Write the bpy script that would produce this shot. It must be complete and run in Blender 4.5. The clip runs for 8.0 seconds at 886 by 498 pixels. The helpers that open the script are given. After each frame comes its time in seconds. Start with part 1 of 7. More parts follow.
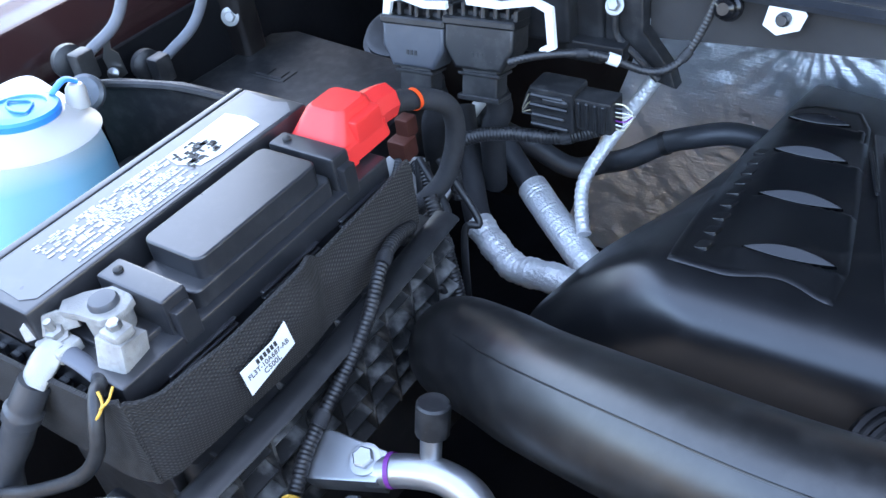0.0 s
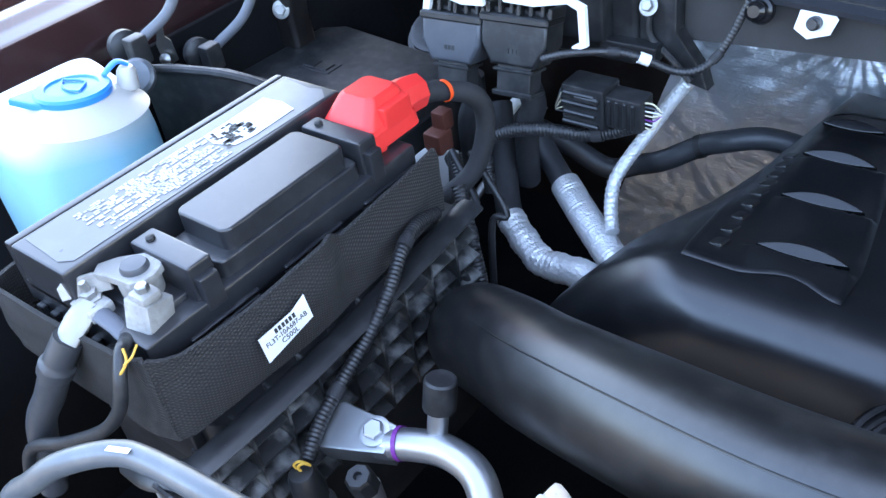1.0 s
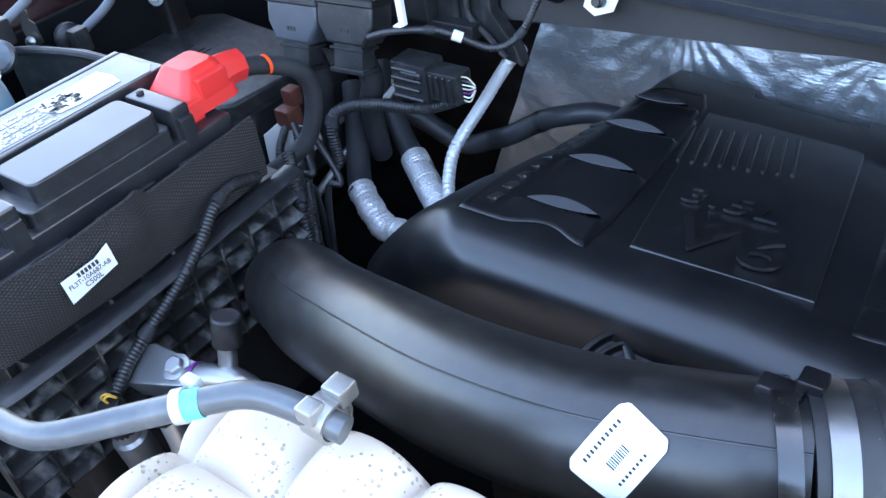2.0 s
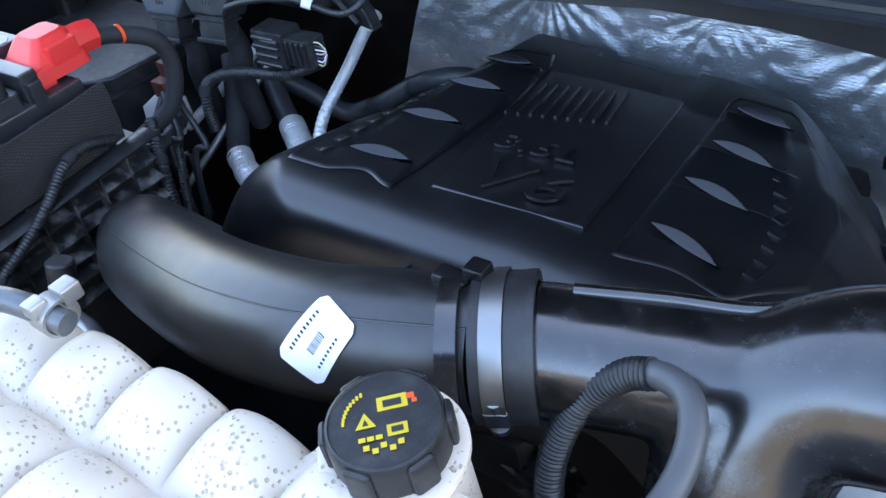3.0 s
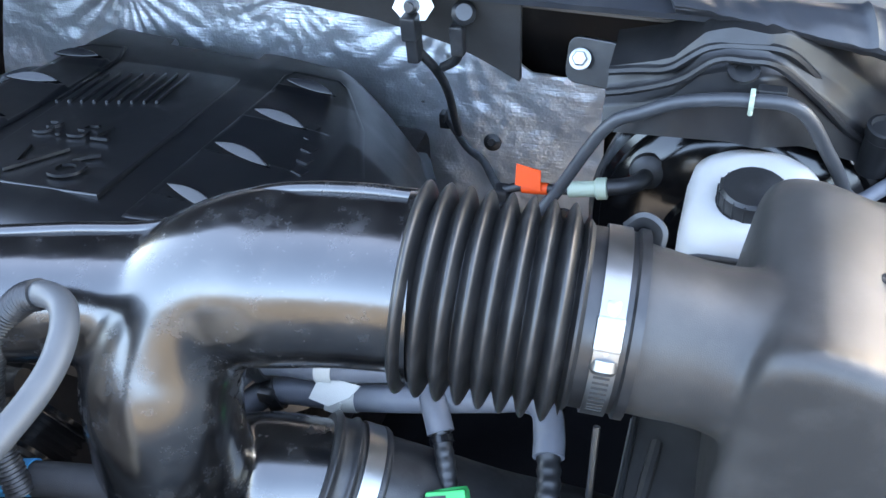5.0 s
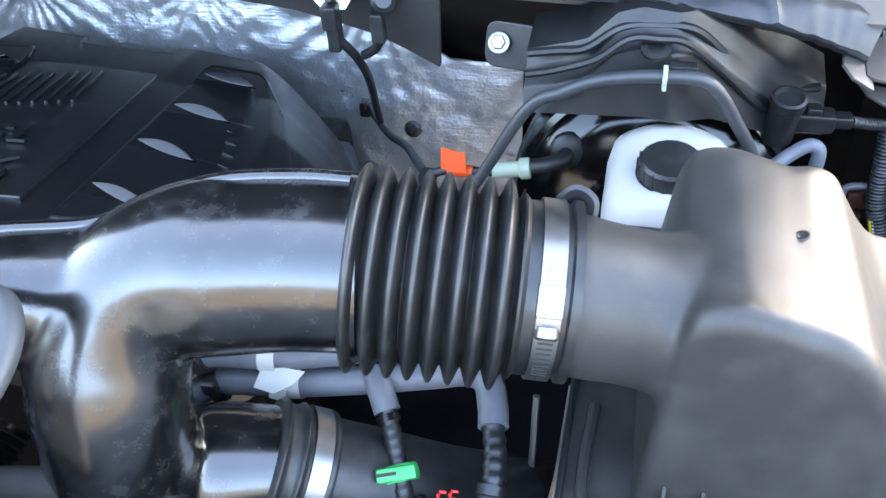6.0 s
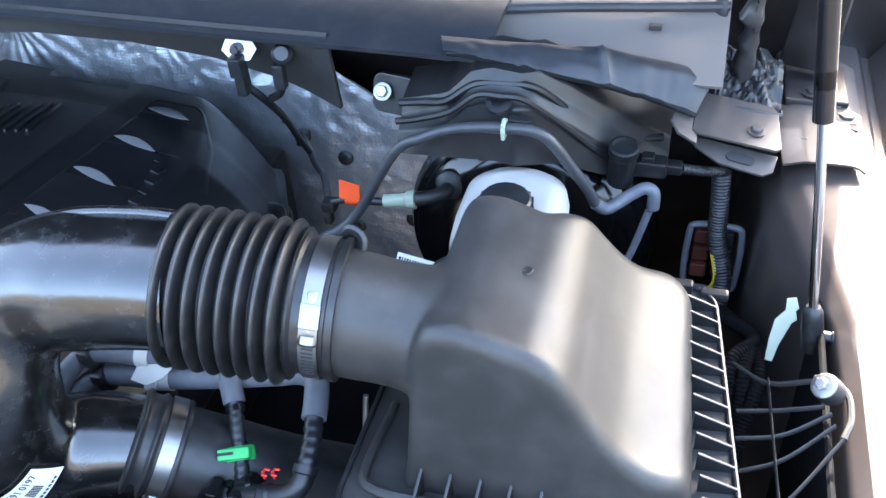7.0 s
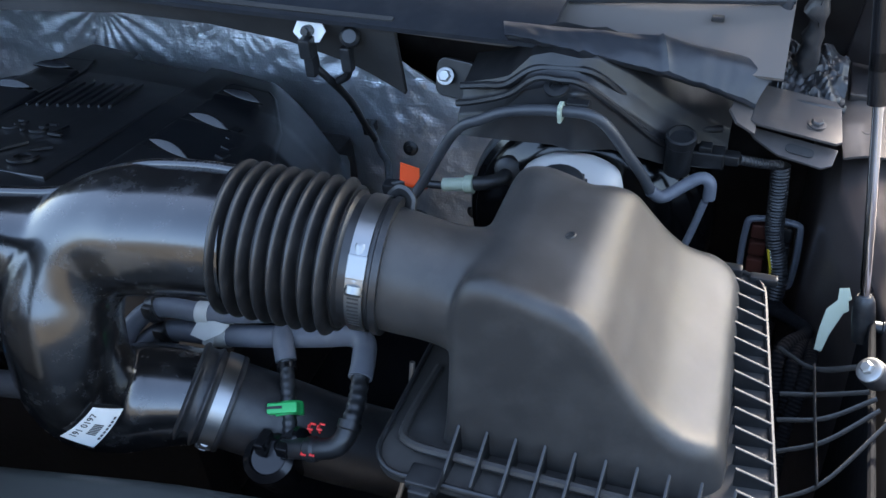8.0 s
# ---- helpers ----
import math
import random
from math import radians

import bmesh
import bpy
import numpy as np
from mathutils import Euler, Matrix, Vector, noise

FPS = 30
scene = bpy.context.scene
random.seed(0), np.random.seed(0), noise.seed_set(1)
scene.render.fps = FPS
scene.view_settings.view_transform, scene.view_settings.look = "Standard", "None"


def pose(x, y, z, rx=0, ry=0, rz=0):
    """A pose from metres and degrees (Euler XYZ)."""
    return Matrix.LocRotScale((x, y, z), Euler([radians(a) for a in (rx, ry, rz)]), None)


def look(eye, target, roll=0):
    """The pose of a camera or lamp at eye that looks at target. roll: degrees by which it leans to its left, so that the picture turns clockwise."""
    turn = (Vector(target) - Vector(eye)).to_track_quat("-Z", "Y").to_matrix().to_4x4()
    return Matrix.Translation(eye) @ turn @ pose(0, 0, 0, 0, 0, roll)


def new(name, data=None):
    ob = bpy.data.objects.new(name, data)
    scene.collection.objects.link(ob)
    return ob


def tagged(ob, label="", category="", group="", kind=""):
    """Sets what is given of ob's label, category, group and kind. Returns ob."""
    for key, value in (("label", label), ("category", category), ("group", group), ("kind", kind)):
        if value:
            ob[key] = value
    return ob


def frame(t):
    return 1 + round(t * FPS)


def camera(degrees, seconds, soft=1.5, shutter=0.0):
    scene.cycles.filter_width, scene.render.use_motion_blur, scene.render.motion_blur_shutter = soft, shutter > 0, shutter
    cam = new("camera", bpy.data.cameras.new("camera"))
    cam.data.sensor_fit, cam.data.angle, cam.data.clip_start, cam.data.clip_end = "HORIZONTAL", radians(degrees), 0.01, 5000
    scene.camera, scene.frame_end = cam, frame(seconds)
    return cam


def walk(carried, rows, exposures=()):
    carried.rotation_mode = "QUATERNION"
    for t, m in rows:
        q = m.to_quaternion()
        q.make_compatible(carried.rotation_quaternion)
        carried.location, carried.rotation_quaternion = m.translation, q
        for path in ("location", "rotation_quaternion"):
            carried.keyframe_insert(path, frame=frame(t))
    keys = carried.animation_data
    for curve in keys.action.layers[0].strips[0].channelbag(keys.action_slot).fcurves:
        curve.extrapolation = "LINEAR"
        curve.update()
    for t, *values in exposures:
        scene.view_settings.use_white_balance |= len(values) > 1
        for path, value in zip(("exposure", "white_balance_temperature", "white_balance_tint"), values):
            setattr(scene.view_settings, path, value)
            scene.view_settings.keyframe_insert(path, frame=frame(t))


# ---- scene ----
cam = camera(52.2, 8.0, shutter=0.0)
PATH = [
    (0, (0.037, 0.052, 1.65), (-0.95, 1.261, 0.399), -9.2),
    (0.5, (0.041, 0.04, 1.651), (-1.02, 1.199, 0.414), -9.5),
    (1, (0.083, 0.046, 1.647), (-1.012, 1.188, 0.424), -9.5),
    (1.5, (0.168, 0.069, 1.648), (-0.926, 1.216, 0.429), -9.3),
    (1.7, (0.211, 0.072, 1.645), (-0.868, 1.235, 0.427), -8.9),
    (2.8, (0.426, 0.1, 1.627), (-0.62, 1.263, 0.381), -10.2),
    (3, (0.455, 0.107, 1.62), (-0.595, 1.276, 0.383), -10.6),
    (3.5, (0.531, 0.118, 1.609), (-0.4, 1.383, 0.371), -8.3),
    (4, (0.601, 0.122, 1.6), (-0.208, 1.469, 0.362), -6.8),
    (4.5, (0.657, 0.136, 1.589), (-0.038, 1.532, 0.337), -6.0),
    (4.7, (0.67, 0.136, 1.585), (0.025, 1.553, 0.331), -5.6),
    (5.8, (0.637, 0.109, 1.587), (0.219, 1.577, 0.295), -4.4),
    (6, (0.655, 0.112, 1.591), (0.26, 1.586, 0.297), -4.0),
    (6.5, (0.736, 0.116, 1.621), (0.343, 1.596, 0.335), -4.2),
    (7, (0.843, 0.058, 1.678), (0.373, 1.531, 0.409), -4.0),
    (7.5, (0.875, 0.043, 1.654), (0.343, 1.512, 0.405), -4.4),
    (8, (0.872, 0.023, 1.658), (0.248, 1.472, 0.428), -5.0),
]
EXPOSURES = [(0.0, 4.11, 6850, 13), (1.7, 4.02, 6700, 12), (3.0, 3.54, 6700, 12), (3.5, 3.76, 6750, 12), (4.2, 4.14, 7000, 12), (4.7, 4.38, 7150, 11), (6.0, 4.65, 7250, 12), (6.5, 4.59, 7050, 12), (7.0, 4.21, 6700, 11), (7.5, 3.32, 6450, 10), (8.0, 3.19, 6550, 10)]
walk(cam, [(t, look(eye, target, roll)) for t, eye, target, roll in PATH], EXPOSURES)

# ---- daylight ----
SUN_FROM = Vector((0.12, 0.85, 0.52)).normalized()
world = bpy.data.worlds.new("sky")
scene.world = world
world.use_nodes = True
sky = world.node_tree.nodes.new("ShaderNodeTexSky")
sky.sky_type, sky.sun_disc = "NISHITA", False
sky.air_density, sky.dust_density, sky.ozone_density = 1.0, 3.0, 1.0
sky.sun_elevation = math.asin(SUN_FROM.z)
sky.sun_rotation = math.atan2(SUN_FROM.x, SUN_FROM.y)
backing = world.node_tree.nodes["Background"]
backing.inputs["Strength"].default_value = 0.15
world.node_tree.links.new(sky.outputs[0], backing.inputs["Color"])
sun = new("sun", bpy.data.lights.new("sun", "SUN"))
sun.data.energy, sun.data.angle, sun.data.color = 3.0, radians(0.6), (1.0, 0.95, 0.87)
sun.matrix_world = look(SUN_FROM * 20, (0, 0, 0))

# ---- materials ----
def material(name, colour, rough=0.5, metal=0.0, vary=0.15, scale=60.0, bump=0.05, fine=900.0, dust=0.0,
             dust_colour=(0.35, 0.33, 0.3), coat=0.0, spec=0.5, stretch=(1, 1, 1), rough_vary=0.12):
    """Grain and broad stains in colour, gloss and relief; dust lies in patches."""
    m = bpy.data.materials.new(name)
    m.use_nodes = True
    n, l = m.node_tree.nodes, m.node_tree.links
    b = n["Principled BSDF"]
    b.inputs["Metallic"].default_value = metal
    b.inputs["Coat Weight"].default_value = coat
    b.inputs["Coat Roughness"].default_value = 0.12
    b.inputs["Specular IOR Level"].default_value = spec
    place = n.new("ShaderNodeTexCoord")
    mapping = n.new("ShaderNodeMapping")
    mapping.inputs["Scale"].default_value = stretch
    l.new(place.outputs["Object"], mapping.inputs["Vector"])

    def cloud(s, detail=4.0):
        t = n.new("ShaderNodeTexNoise")
        t.inputs["Scale"].default_value, t.inputs["Detail"].default_value = s, detail
        l.new(mapping.outputs["Vector"], t.inputs["Vector"])
        return t.outputs["Fac"]

    broad, grain = cloud(scale / 6), cloud(fine, 2.0)
    ramp = n.new("ShaderNodeValToRGB")
    ramp.color_ramp.elements[0].position, ramp.color_ramp.elements[1].position = 0.3, 0.7
    ramp.color_ramp.elements[0].color = (*[c * (1 - vary) for c in colour], 1)
    ramp.color_ramp.elements[1].color = (*[min(1, c * (1 + vary)) for c in colour], 1)
    l.new(broad, ramp.inputs["Fac"])
    out = ramp.outputs["Color"]
    if dust:
        d = n.new("ShaderNodeValToRGB")
        d.color_ramp.elements[0].position, d.color_ramp.elements[1].position = 0.48, 0.72
        d.color_ramp.elements[0].color, d.color_ramp.elements[1].color = (0, 0, 0, 1), (dust, dust, dust, 1)
        l.new(cloud(scale, 8.0), d.inputs["Fac"])
        mix = n.new("ShaderNodeMix")
        mix.data_type = "RGBA"
        l.new(d.outputs["Color"], mix.inputs["Factor"])
        l.new(out, mix.inputs["A"])
        mix.inputs["B"].default_value = (*dust_colour, 1)
        out = mix.outputs["Result"]
    l.new(out, b.inputs["Base Color"])
    r = n.new("ShaderNodeMapRange")
    r.inputs["To Min"].default_value, r.inputs["To Max"].default_value = max(0.03, rough - rough_vary), min(1, rough + rough_vary)
    l.new(cloud(scale * 1.7, 6.0), r.inputs["Value"])
    l.new(r.outputs["Result"], b.inputs["Roughness"])
    if bump:
        p = n.new("ShaderNodeBump")
        p.inputs["Strength"].default_value, p.inputs["Distance"].default_value = bump, 0.001
        l.new(grain, p.inputs["Height"])
        l.new(p.outputs["Normal"], b.inputs["Normal"])
    return m


def weave_material(name, colour):
    """Coarse woven insulation cloth with a diagonal rib."""
    m = material(name, colour, 0.75, vary=0.25, scale=40, bump=0, spec=0.3)
    n, l = m.node_tree.nodes, m.node_tree.links
    place = [x for x in n if x.type == "MAPPING"][0]
    heights = []
    for turn in (0.8, -0.75):
        rot = n.new("ShaderNodeMapping")
        rot.inputs["Rotation"].default_value = (turn, 0.3, turn)
        l.new(place.outputs["Vector"], rot.inputs["Vector"])
        w = n.new("ShaderNodeTexWave")
        w.inputs["Scale"].default_value, w.inputs["Distortion"].default_value = 150, 0.4
        l.new(rot.outputs["Vector"], w.inputs["Vector"])
        heights.append(w.outputs["Fac"])
    mult = n.new("ShaderNodeMath")
    mult.operation = "MULTIPLY"
    l.new(heights[0], mult.inputs[0])
    l.new(heights[1], mult.inputs[1])
    p = n.new("ShaderNodeBump")
    p.inputs["Strength"].default_value, p.inputs["Distance"].default_value = 0.8, 0.0012
    l.new(mult.outputs[0], p.inputs["Height"])
    bsdf = n["Principled BSDF"]
    l.new(p.outputs["Normal"], bsdf.inputs["Normal"])
    # shade between the threads is put into the colour: hollows of the weave go dark
    thread_shade = n.new("ShaderNodeMix")
    thread_shade.data_type = "RGBA"
    l.new(mult.outputs[0], thread_shade.inputs["Factor"])
    thread_shade.inputs["A"].default_value = (colour[0] * 0.30, colour[1] * 0.30, colour[2] * 0.30, 1)
    l.new(bsdf.inputs["Base Color"].links[0].from_socket, thread_shade.inputs["B"])
    l.new(thread_shade.outputs["Result"], bsdf.inputs["Base Color"])
    return m


def foil_material(name, colour, rough, scale, strength, metal=0.9, scrim=0.0):
    """Crumpled aluminium foil, with a fine crossed scrim pressed into it."""
    m = material(name, colour, rough, metal, vary=0.2, scale=30, bump=0, dust=0.12, dust_colour=(0.2, 0.22, 0.25))
    n, l = m.node_tree.nodes, m.node_tree.links
    place = [x for x in n if x.type == "MAPPING"][0]
    v = n.new("ShaderNodeTexVoronoi")
    v.feature, v.distance = "F1", "EUCLIDEAN"
    v.inputs["Scale"].default_value = scale
    f = n.new("ShaderNodeTexNoise")
    f.inputs["Scale"].default_value, f.inputs["Detail"].default_value, f.inputs["Distortion"].default_value = scale * 0.5, 8, 1.5
    for t in (v, f):
        l.new(place.outputs["Vector"], t.inputs["Vector"])

    def summed(a, b):
        add = n.new("ShaderNodeMath")
        l.new(a, add.inputs[0])
        l.new(b, add.inputs[1])
        return add.outputs[0]

    height = summed(v.outputs["Distance"], f.outputs["Fac"])
    for turn in (0.62, -0.70) if scrim else ():
        rot = n.new("ShaderNodeMapping")
        rot.inputs["Rotation"].default_value = (0, turn, 0)
        rot.inputs["Scale"].default_value = (30, 30, 520)
        l.new(place.outputs["Vector"], rot.inputs["Vector"])
        t = n.new("ShaderNodeTexNoise")
        t.inputs["Scale"].default_value, t.inputs["Detail"].default_value = 1.0, 2.0
        l.new(rot.outputs["Vector"], t.inputs["Vector"])
        k = n.new("ShaderNodeMath")
        k.operation = "MULTIPLY"
        l.new(t.outputs["Fac"], k.inputs[0])
        k.inputs[1].default_value = scrim
        height = summed(height, k.outputs[0])
    p = n.new("ShaderNodeBump")
    p.inputs["Strength"].default_value, p.inputs["Distance"].default_value = strength, 0.006
    l.new(height, p.inputs["Height"])
    l.new(p.outputs["Normal"], n["Principled BSDF"].inputs["Normal"])
    return m


M = {}
M["cover"] = material("satin_black_cover", (0.0042, 0.0047, 0.0060), 0.35, vary=0.15, scale=25, bump=0.03, fine=1400, dust=0.012, rough_vary=0.04, spec=0.8)
M["gloss"] = material("glossy_black_plastic", (0.006, 0.006, 0.007), 0.2, vary=0.2, scale=30, bump=0.02, dust=0.02, rough_vary=0.05)
M["duct"] = material("moulded_black_duct", (0.004, 0.004, 0.0045), 0.22, vary=0.2, scale=60, bump=0.006, fine=300, dust=0.03, rough_vary=0.03, spec=1.0, coat=0.35)
M["satin_duct"] = material("satin_black_duct", (0.0055, 0.0055, 0.006), 0.36, vary=0.2, scale=60, bump=0.006, fine=300, dust=0.03, rough_vary=0.04, spec=0.8)
M["plastic"] = material("black_plastic", (0.010, 0.0105, 0.0115), 0.40, vary=0.3, scale=50, bump=0.1, dust=0.12, dust_colour=(0.12, 0.12, 0.12), rough_vary=0.08, spec=0.6)
M["shield"] = material("black_moulded_shield", (0.011, 0.011, 0.012), 0.42, vary=0.3, scale=45, bump=0.15, dust=0.16, dust_colour=(0.055, 0.054, 0.052), spec=0.5)
M["dusty"] = material("dusty_black_plastic", (0.013, 0.0135, 0.0145), 0.44, vary=0.3, scale=60, bump=0.12, dust=0.26, dust_colour=(0.11, 0.107, 0.104))
M["rubber"] = material("black_rubber", (0.013, 0.013, 0.014), 0.46, vary=0.2, scale=70, bump=0.12, dust=0.18, dust_colour=(0.09, 0.087, 0.084), spec=0.6)
M["bellows"] = material("ribbed_rubber", (0.011, 0.011, 0.0115), 0.40, vary=0.2, scale=70, bump=0.06, dust=0.14, dust_colour=(0.11, 0.105, 0.10), spec=0.6)
M["drum"] = material("black_booster_paint", (0.003, 0.003, 0.0033), 0.13, vary=0.1, scale=40, bump=0.0, spec=0.5, rough_vary=0.02)
# dusty tray cells; dust made paler to put the light on their facets into colour
M["cell"] = material("dusty_lit_tray_plastic", (0.016, 0.0165, 0.017), 0.45, vary=0.3, scale=50, bump=0.1, dust=0.75, dust_colour=(0.26, 0.255, 0.245))
M["tape"] = material("cloth_tape", (0.019, 0.019, 0.021), 0.7, vary=0.3, scale=90, bump=0.4, fine=1500)
M["airbox"] = material("satin_grey_black_plastic", (0.030, 0.0285, 0.027), 0.42, vary=0.14, scale=20, bump=0.14, fine=1800, dust=0.06, rough_vary=0.05, spec=0.45)
M["battery"] = material("battery_polypropylene", (0.020, 0.0205, 0.023), 0.30, vary=0.10, scale=30, bump=0.03, dust=0.03, dust_colour=(0.10, 0.10, 0.10), spec=0.7, rough_vary=0.05)
M["sticker"] = material("silver_grey_sticker", (0.12, 0.12, 0.125), 0.30, 0.0, vary=0.12, scale=30, bump=0.04, dust=0.1, rough_vary=0.05)
M["white"] = material("white_label", (0.78, 0.78, 0.76), 0.5, vary=0.06, scale=60, bump=0.05)
M["pale"] = material("pale_cast_zinc", (0.34, 0.33, 0.31), 0.55, 0.2, vary=0.35, scale=160, bump=0.5, dust=0.5, dust_colour=(0.20, 0.185, 0.165))
M["masking"] = material("masking_tape", (0.46, 0.45, 0.42), 0.6, vary=0.15, scale=120, bump=0.2)
M["print_grey"] = material("worn_pale_print", (0.55, 0.55, 0.54), 0.45, vary=0.35, scale=240, bump=0)
M["ink"] = material("black_ink", (0.02, 0.02, 0.02), 0.6, bump=0)
M["red"] = material("red_plastic", (0.75, 0.035, 0.03), 0.42, vary=0.1, scale=40, bump=0.08, rough_vary=0.06)
M["yellow"] = material("yellow_print", (0.60, 0.44, 0.02), 0.5, bump=0)
M["amber"] = material("amber_wire", (0.62, 0.36, 0.05), 0.5, bump=0)
M["cream"] = material("cream_wire", (0.62, 0.56, 0.38), 0.5, bump=0)
M["orange"] = material("orange_tag", (0.88, 0.085, 0.012), 0.5, vary=0.1, bump=0.05)
M["green"] = material("green_clip", (0.03, 0.45, 0.12), 0.4, vary=0.1, bump=0.03)
M["mint"] = material("pale_green_plastic", (0.36, 0.41, 0.31), 0.42, vary=0.1, bump=0.05)
M["blue"] = material("blue_cap", (0.02, 0.22, 0.68), 0.38, vary=0.1, scale=30, bump=0.06)
M["tealpaint"] = material("teal_paint_mark", (0.10, 0.62, 0.55), 0.5, bump=0)
M["bluetape"] = material("blue_tape", (0.03, 0.22, 0.42), 0.5, bump=0.05)
M["purple"] = material("purple_paint_mark", (0.18, 0.03, 0.24), 0.5, bump=0)
M["alu"] = material("bare_aluminium", (0.44, 0.45, 0.46), 0.36, 0.9, vary=0.12, scale=60, bump=0.15, dust=0.12)
M["steel"] = material("bright_steel", (0.29, 0.29, 0.285), 0.38, 1.0, vary=0.1, scale=90, bump=0.08, dust=0.1)
M["chrome"] = material("polished_rod", (0.50, 0.51, 0.53), 0.14, 1.0, vary=0.05, scale=40, bump=0, rough_vary=0.03)
M["zinc"] = material("dull_zinc", (0.36, 0.355, 0.34), 0.42, 0.9, vary=0.2, scale=90, bump=0.2, dust=0.25)
M["brass"] = material("oxidised_lug", (0.34, 0.33, 0.30), 0.5, 0.6, vary=0.2, scale=120, bump=0.3, dust=0.3)
M["copper"] = material("tarnished_copper", (0.10, 0.030, 0.020), 0.5, 0.3, vary=0.3, scale=120, bump=0.3)
M["greypipe"] = material("grey_coated_pipe", (0.10, 0.11, 0.12), 0.34, 0.35, vary=0.15, scale=60, bump=0.1, dust=0.15)
M["greyhose"] = material("grey_sleeved_hose", (0.105, 0.112, 0.130), 0.5, vary=0.10, scale=70, bump=0.12, dust=0.10)
M["loophose"] = material("grey_rubber_hose", (0.060, 0.062, 0.065), 0.45, vary=0.12, scale=70, bump=0.1, dust=0.12, dust_colour=(0.12, 0.12, 0.12))
M["darkhose"] = material("dark_grey_hose", (0.040, 0.042, 0.046), 0.42, vary=0.12, scale=70, bump=0.1, dust=0.12, dust_colour=(0.10, 0.10, 0.10))
M["maroon"] = material("dark_maroon_paint", (0.022, 0.0085, 0.0085), 0.22, 0.0, vary=0.12, scale=20, bump=0.01, coat=0.5, dust=0.02, rough_vary=0.04)
M["apron"] = material("dark_inner_wing_paint", (0.008, 0.006, 0.006), 0.34, vary=0.2, scale=20, bump=0.05, dust=0.05, coat=0.15)
M["metalpaint"] = material("brown_grey_metallic_paint", (0.085, 0.075, 0.070), 0.36, 0.4, vary=0.10, scale=40, bump=0.03, dust=0.06)
M["wing"] = material("brown_metallic_wing_paint", (0.085, 0.068, 0.062), 0.30, 0.3, vary=0.12, scale=30, bump=0.02, dust=0.06, coat=0.5, rough_vary=0.05)
M["felt"] = material("charcoal_felt", (0.050, 0.048, 0.047), 0.9, vary=0.18, scale=60, bump=0.5, fine=1600, spec=0.2)
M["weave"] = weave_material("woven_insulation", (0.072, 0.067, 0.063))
M["foil"] = foil_material("foil_insulation", (0.60, 0.63, 0.67), 0.33, 230, 0.17, metal=0.7, scrim=1.6)
M["foilhose"] = foil_material("foil_sleeve", (0.82, 0.82, 0.81), 0.36, 300, 0.26, metal=0.5, scrim=1.2)
M["cowl"] = material("grey_cowl_plastic", (0.026, 0.028, 0.033), 0.40, vary=0.15, scale=40, bump=0.15, dust=0.16, dust_colour=(0.10, 0.097, 0.093), spec=0.45)
M["liner"] = material("dark_hood_liner", (0.014, 0.013, 0.013), 0.95, vary=0.3, scale=30, bump=0.3, spec=0.05)
M["shroud"] = material("grey_green_shroud", (0.030, 0.034, 0.033), 0.45, vary=0.15, scale=30, bump=0.1)
# dull near-black for the bay floor, timing cover, wing walls and deep looms
M["dark"] = material("near_black_underbody", (0.006, 0.006, 0.007), 0.85, vary=0.3, scale=60, bump=0.3, spec=0.12)
M["cast"] = material("grimy_cast_metal", (0.014, 0.011, 0.011), 0.6, 0.3, vary=0.4, scale=80, bump=0.5, dust=0.3, dust_colour=(0.02, 0.018, 0.017))
M["greyplastic"] = material("grey_plastic", (0.055, 0.061, 0.072), 0.38, vary=0.12, scale=50, bump=0.08, dust=0.1, dust_colour=(0.15, 0.15, 0.15))
M["scuttle"] = material("beige_grey_panel", (0.15, 0.130, 0.115), 0.38, vary=0.05, scale=6, bump=0.03, rough_vary=0.04)
M["horizonblock"] = material("dark_horizon_block", (0.050, 0.048, 0.044), 0.85, vary=0.3, scale=3, bump=0.4, fine=90)
M["concrete"] = material("grey_concrete", (0.10, 0.094, 0.088), 0.9, vary=0.15, scale=4, bump=0.4, fine=120)
M["glass"] = material("tinted_windscreen", (0.012, 0.013, 0.014), 0.08, vary=0.05, scale=6, bump=0, rough_vary=0.03)


def bottle_material(name, colour, rough, weight):
    m = material(name, colour, rough, vary=0.04, scale=30, bump=0.05)
    b = m.node_tree.nodes["Principled BSDF"]
    b.inputs["Subsurface Weight"].default_value = weight
    b.inputs["Subsurface Radius"].default_value = (0.02, 0.02, 0.02)
    b.inputs["Subsurface Scale"].default_value = 0.5
    return m


M["tank"] = bottle_material("milky_polyethylene", (0.64, 0.55, 0.45), 0.42, 0.3)


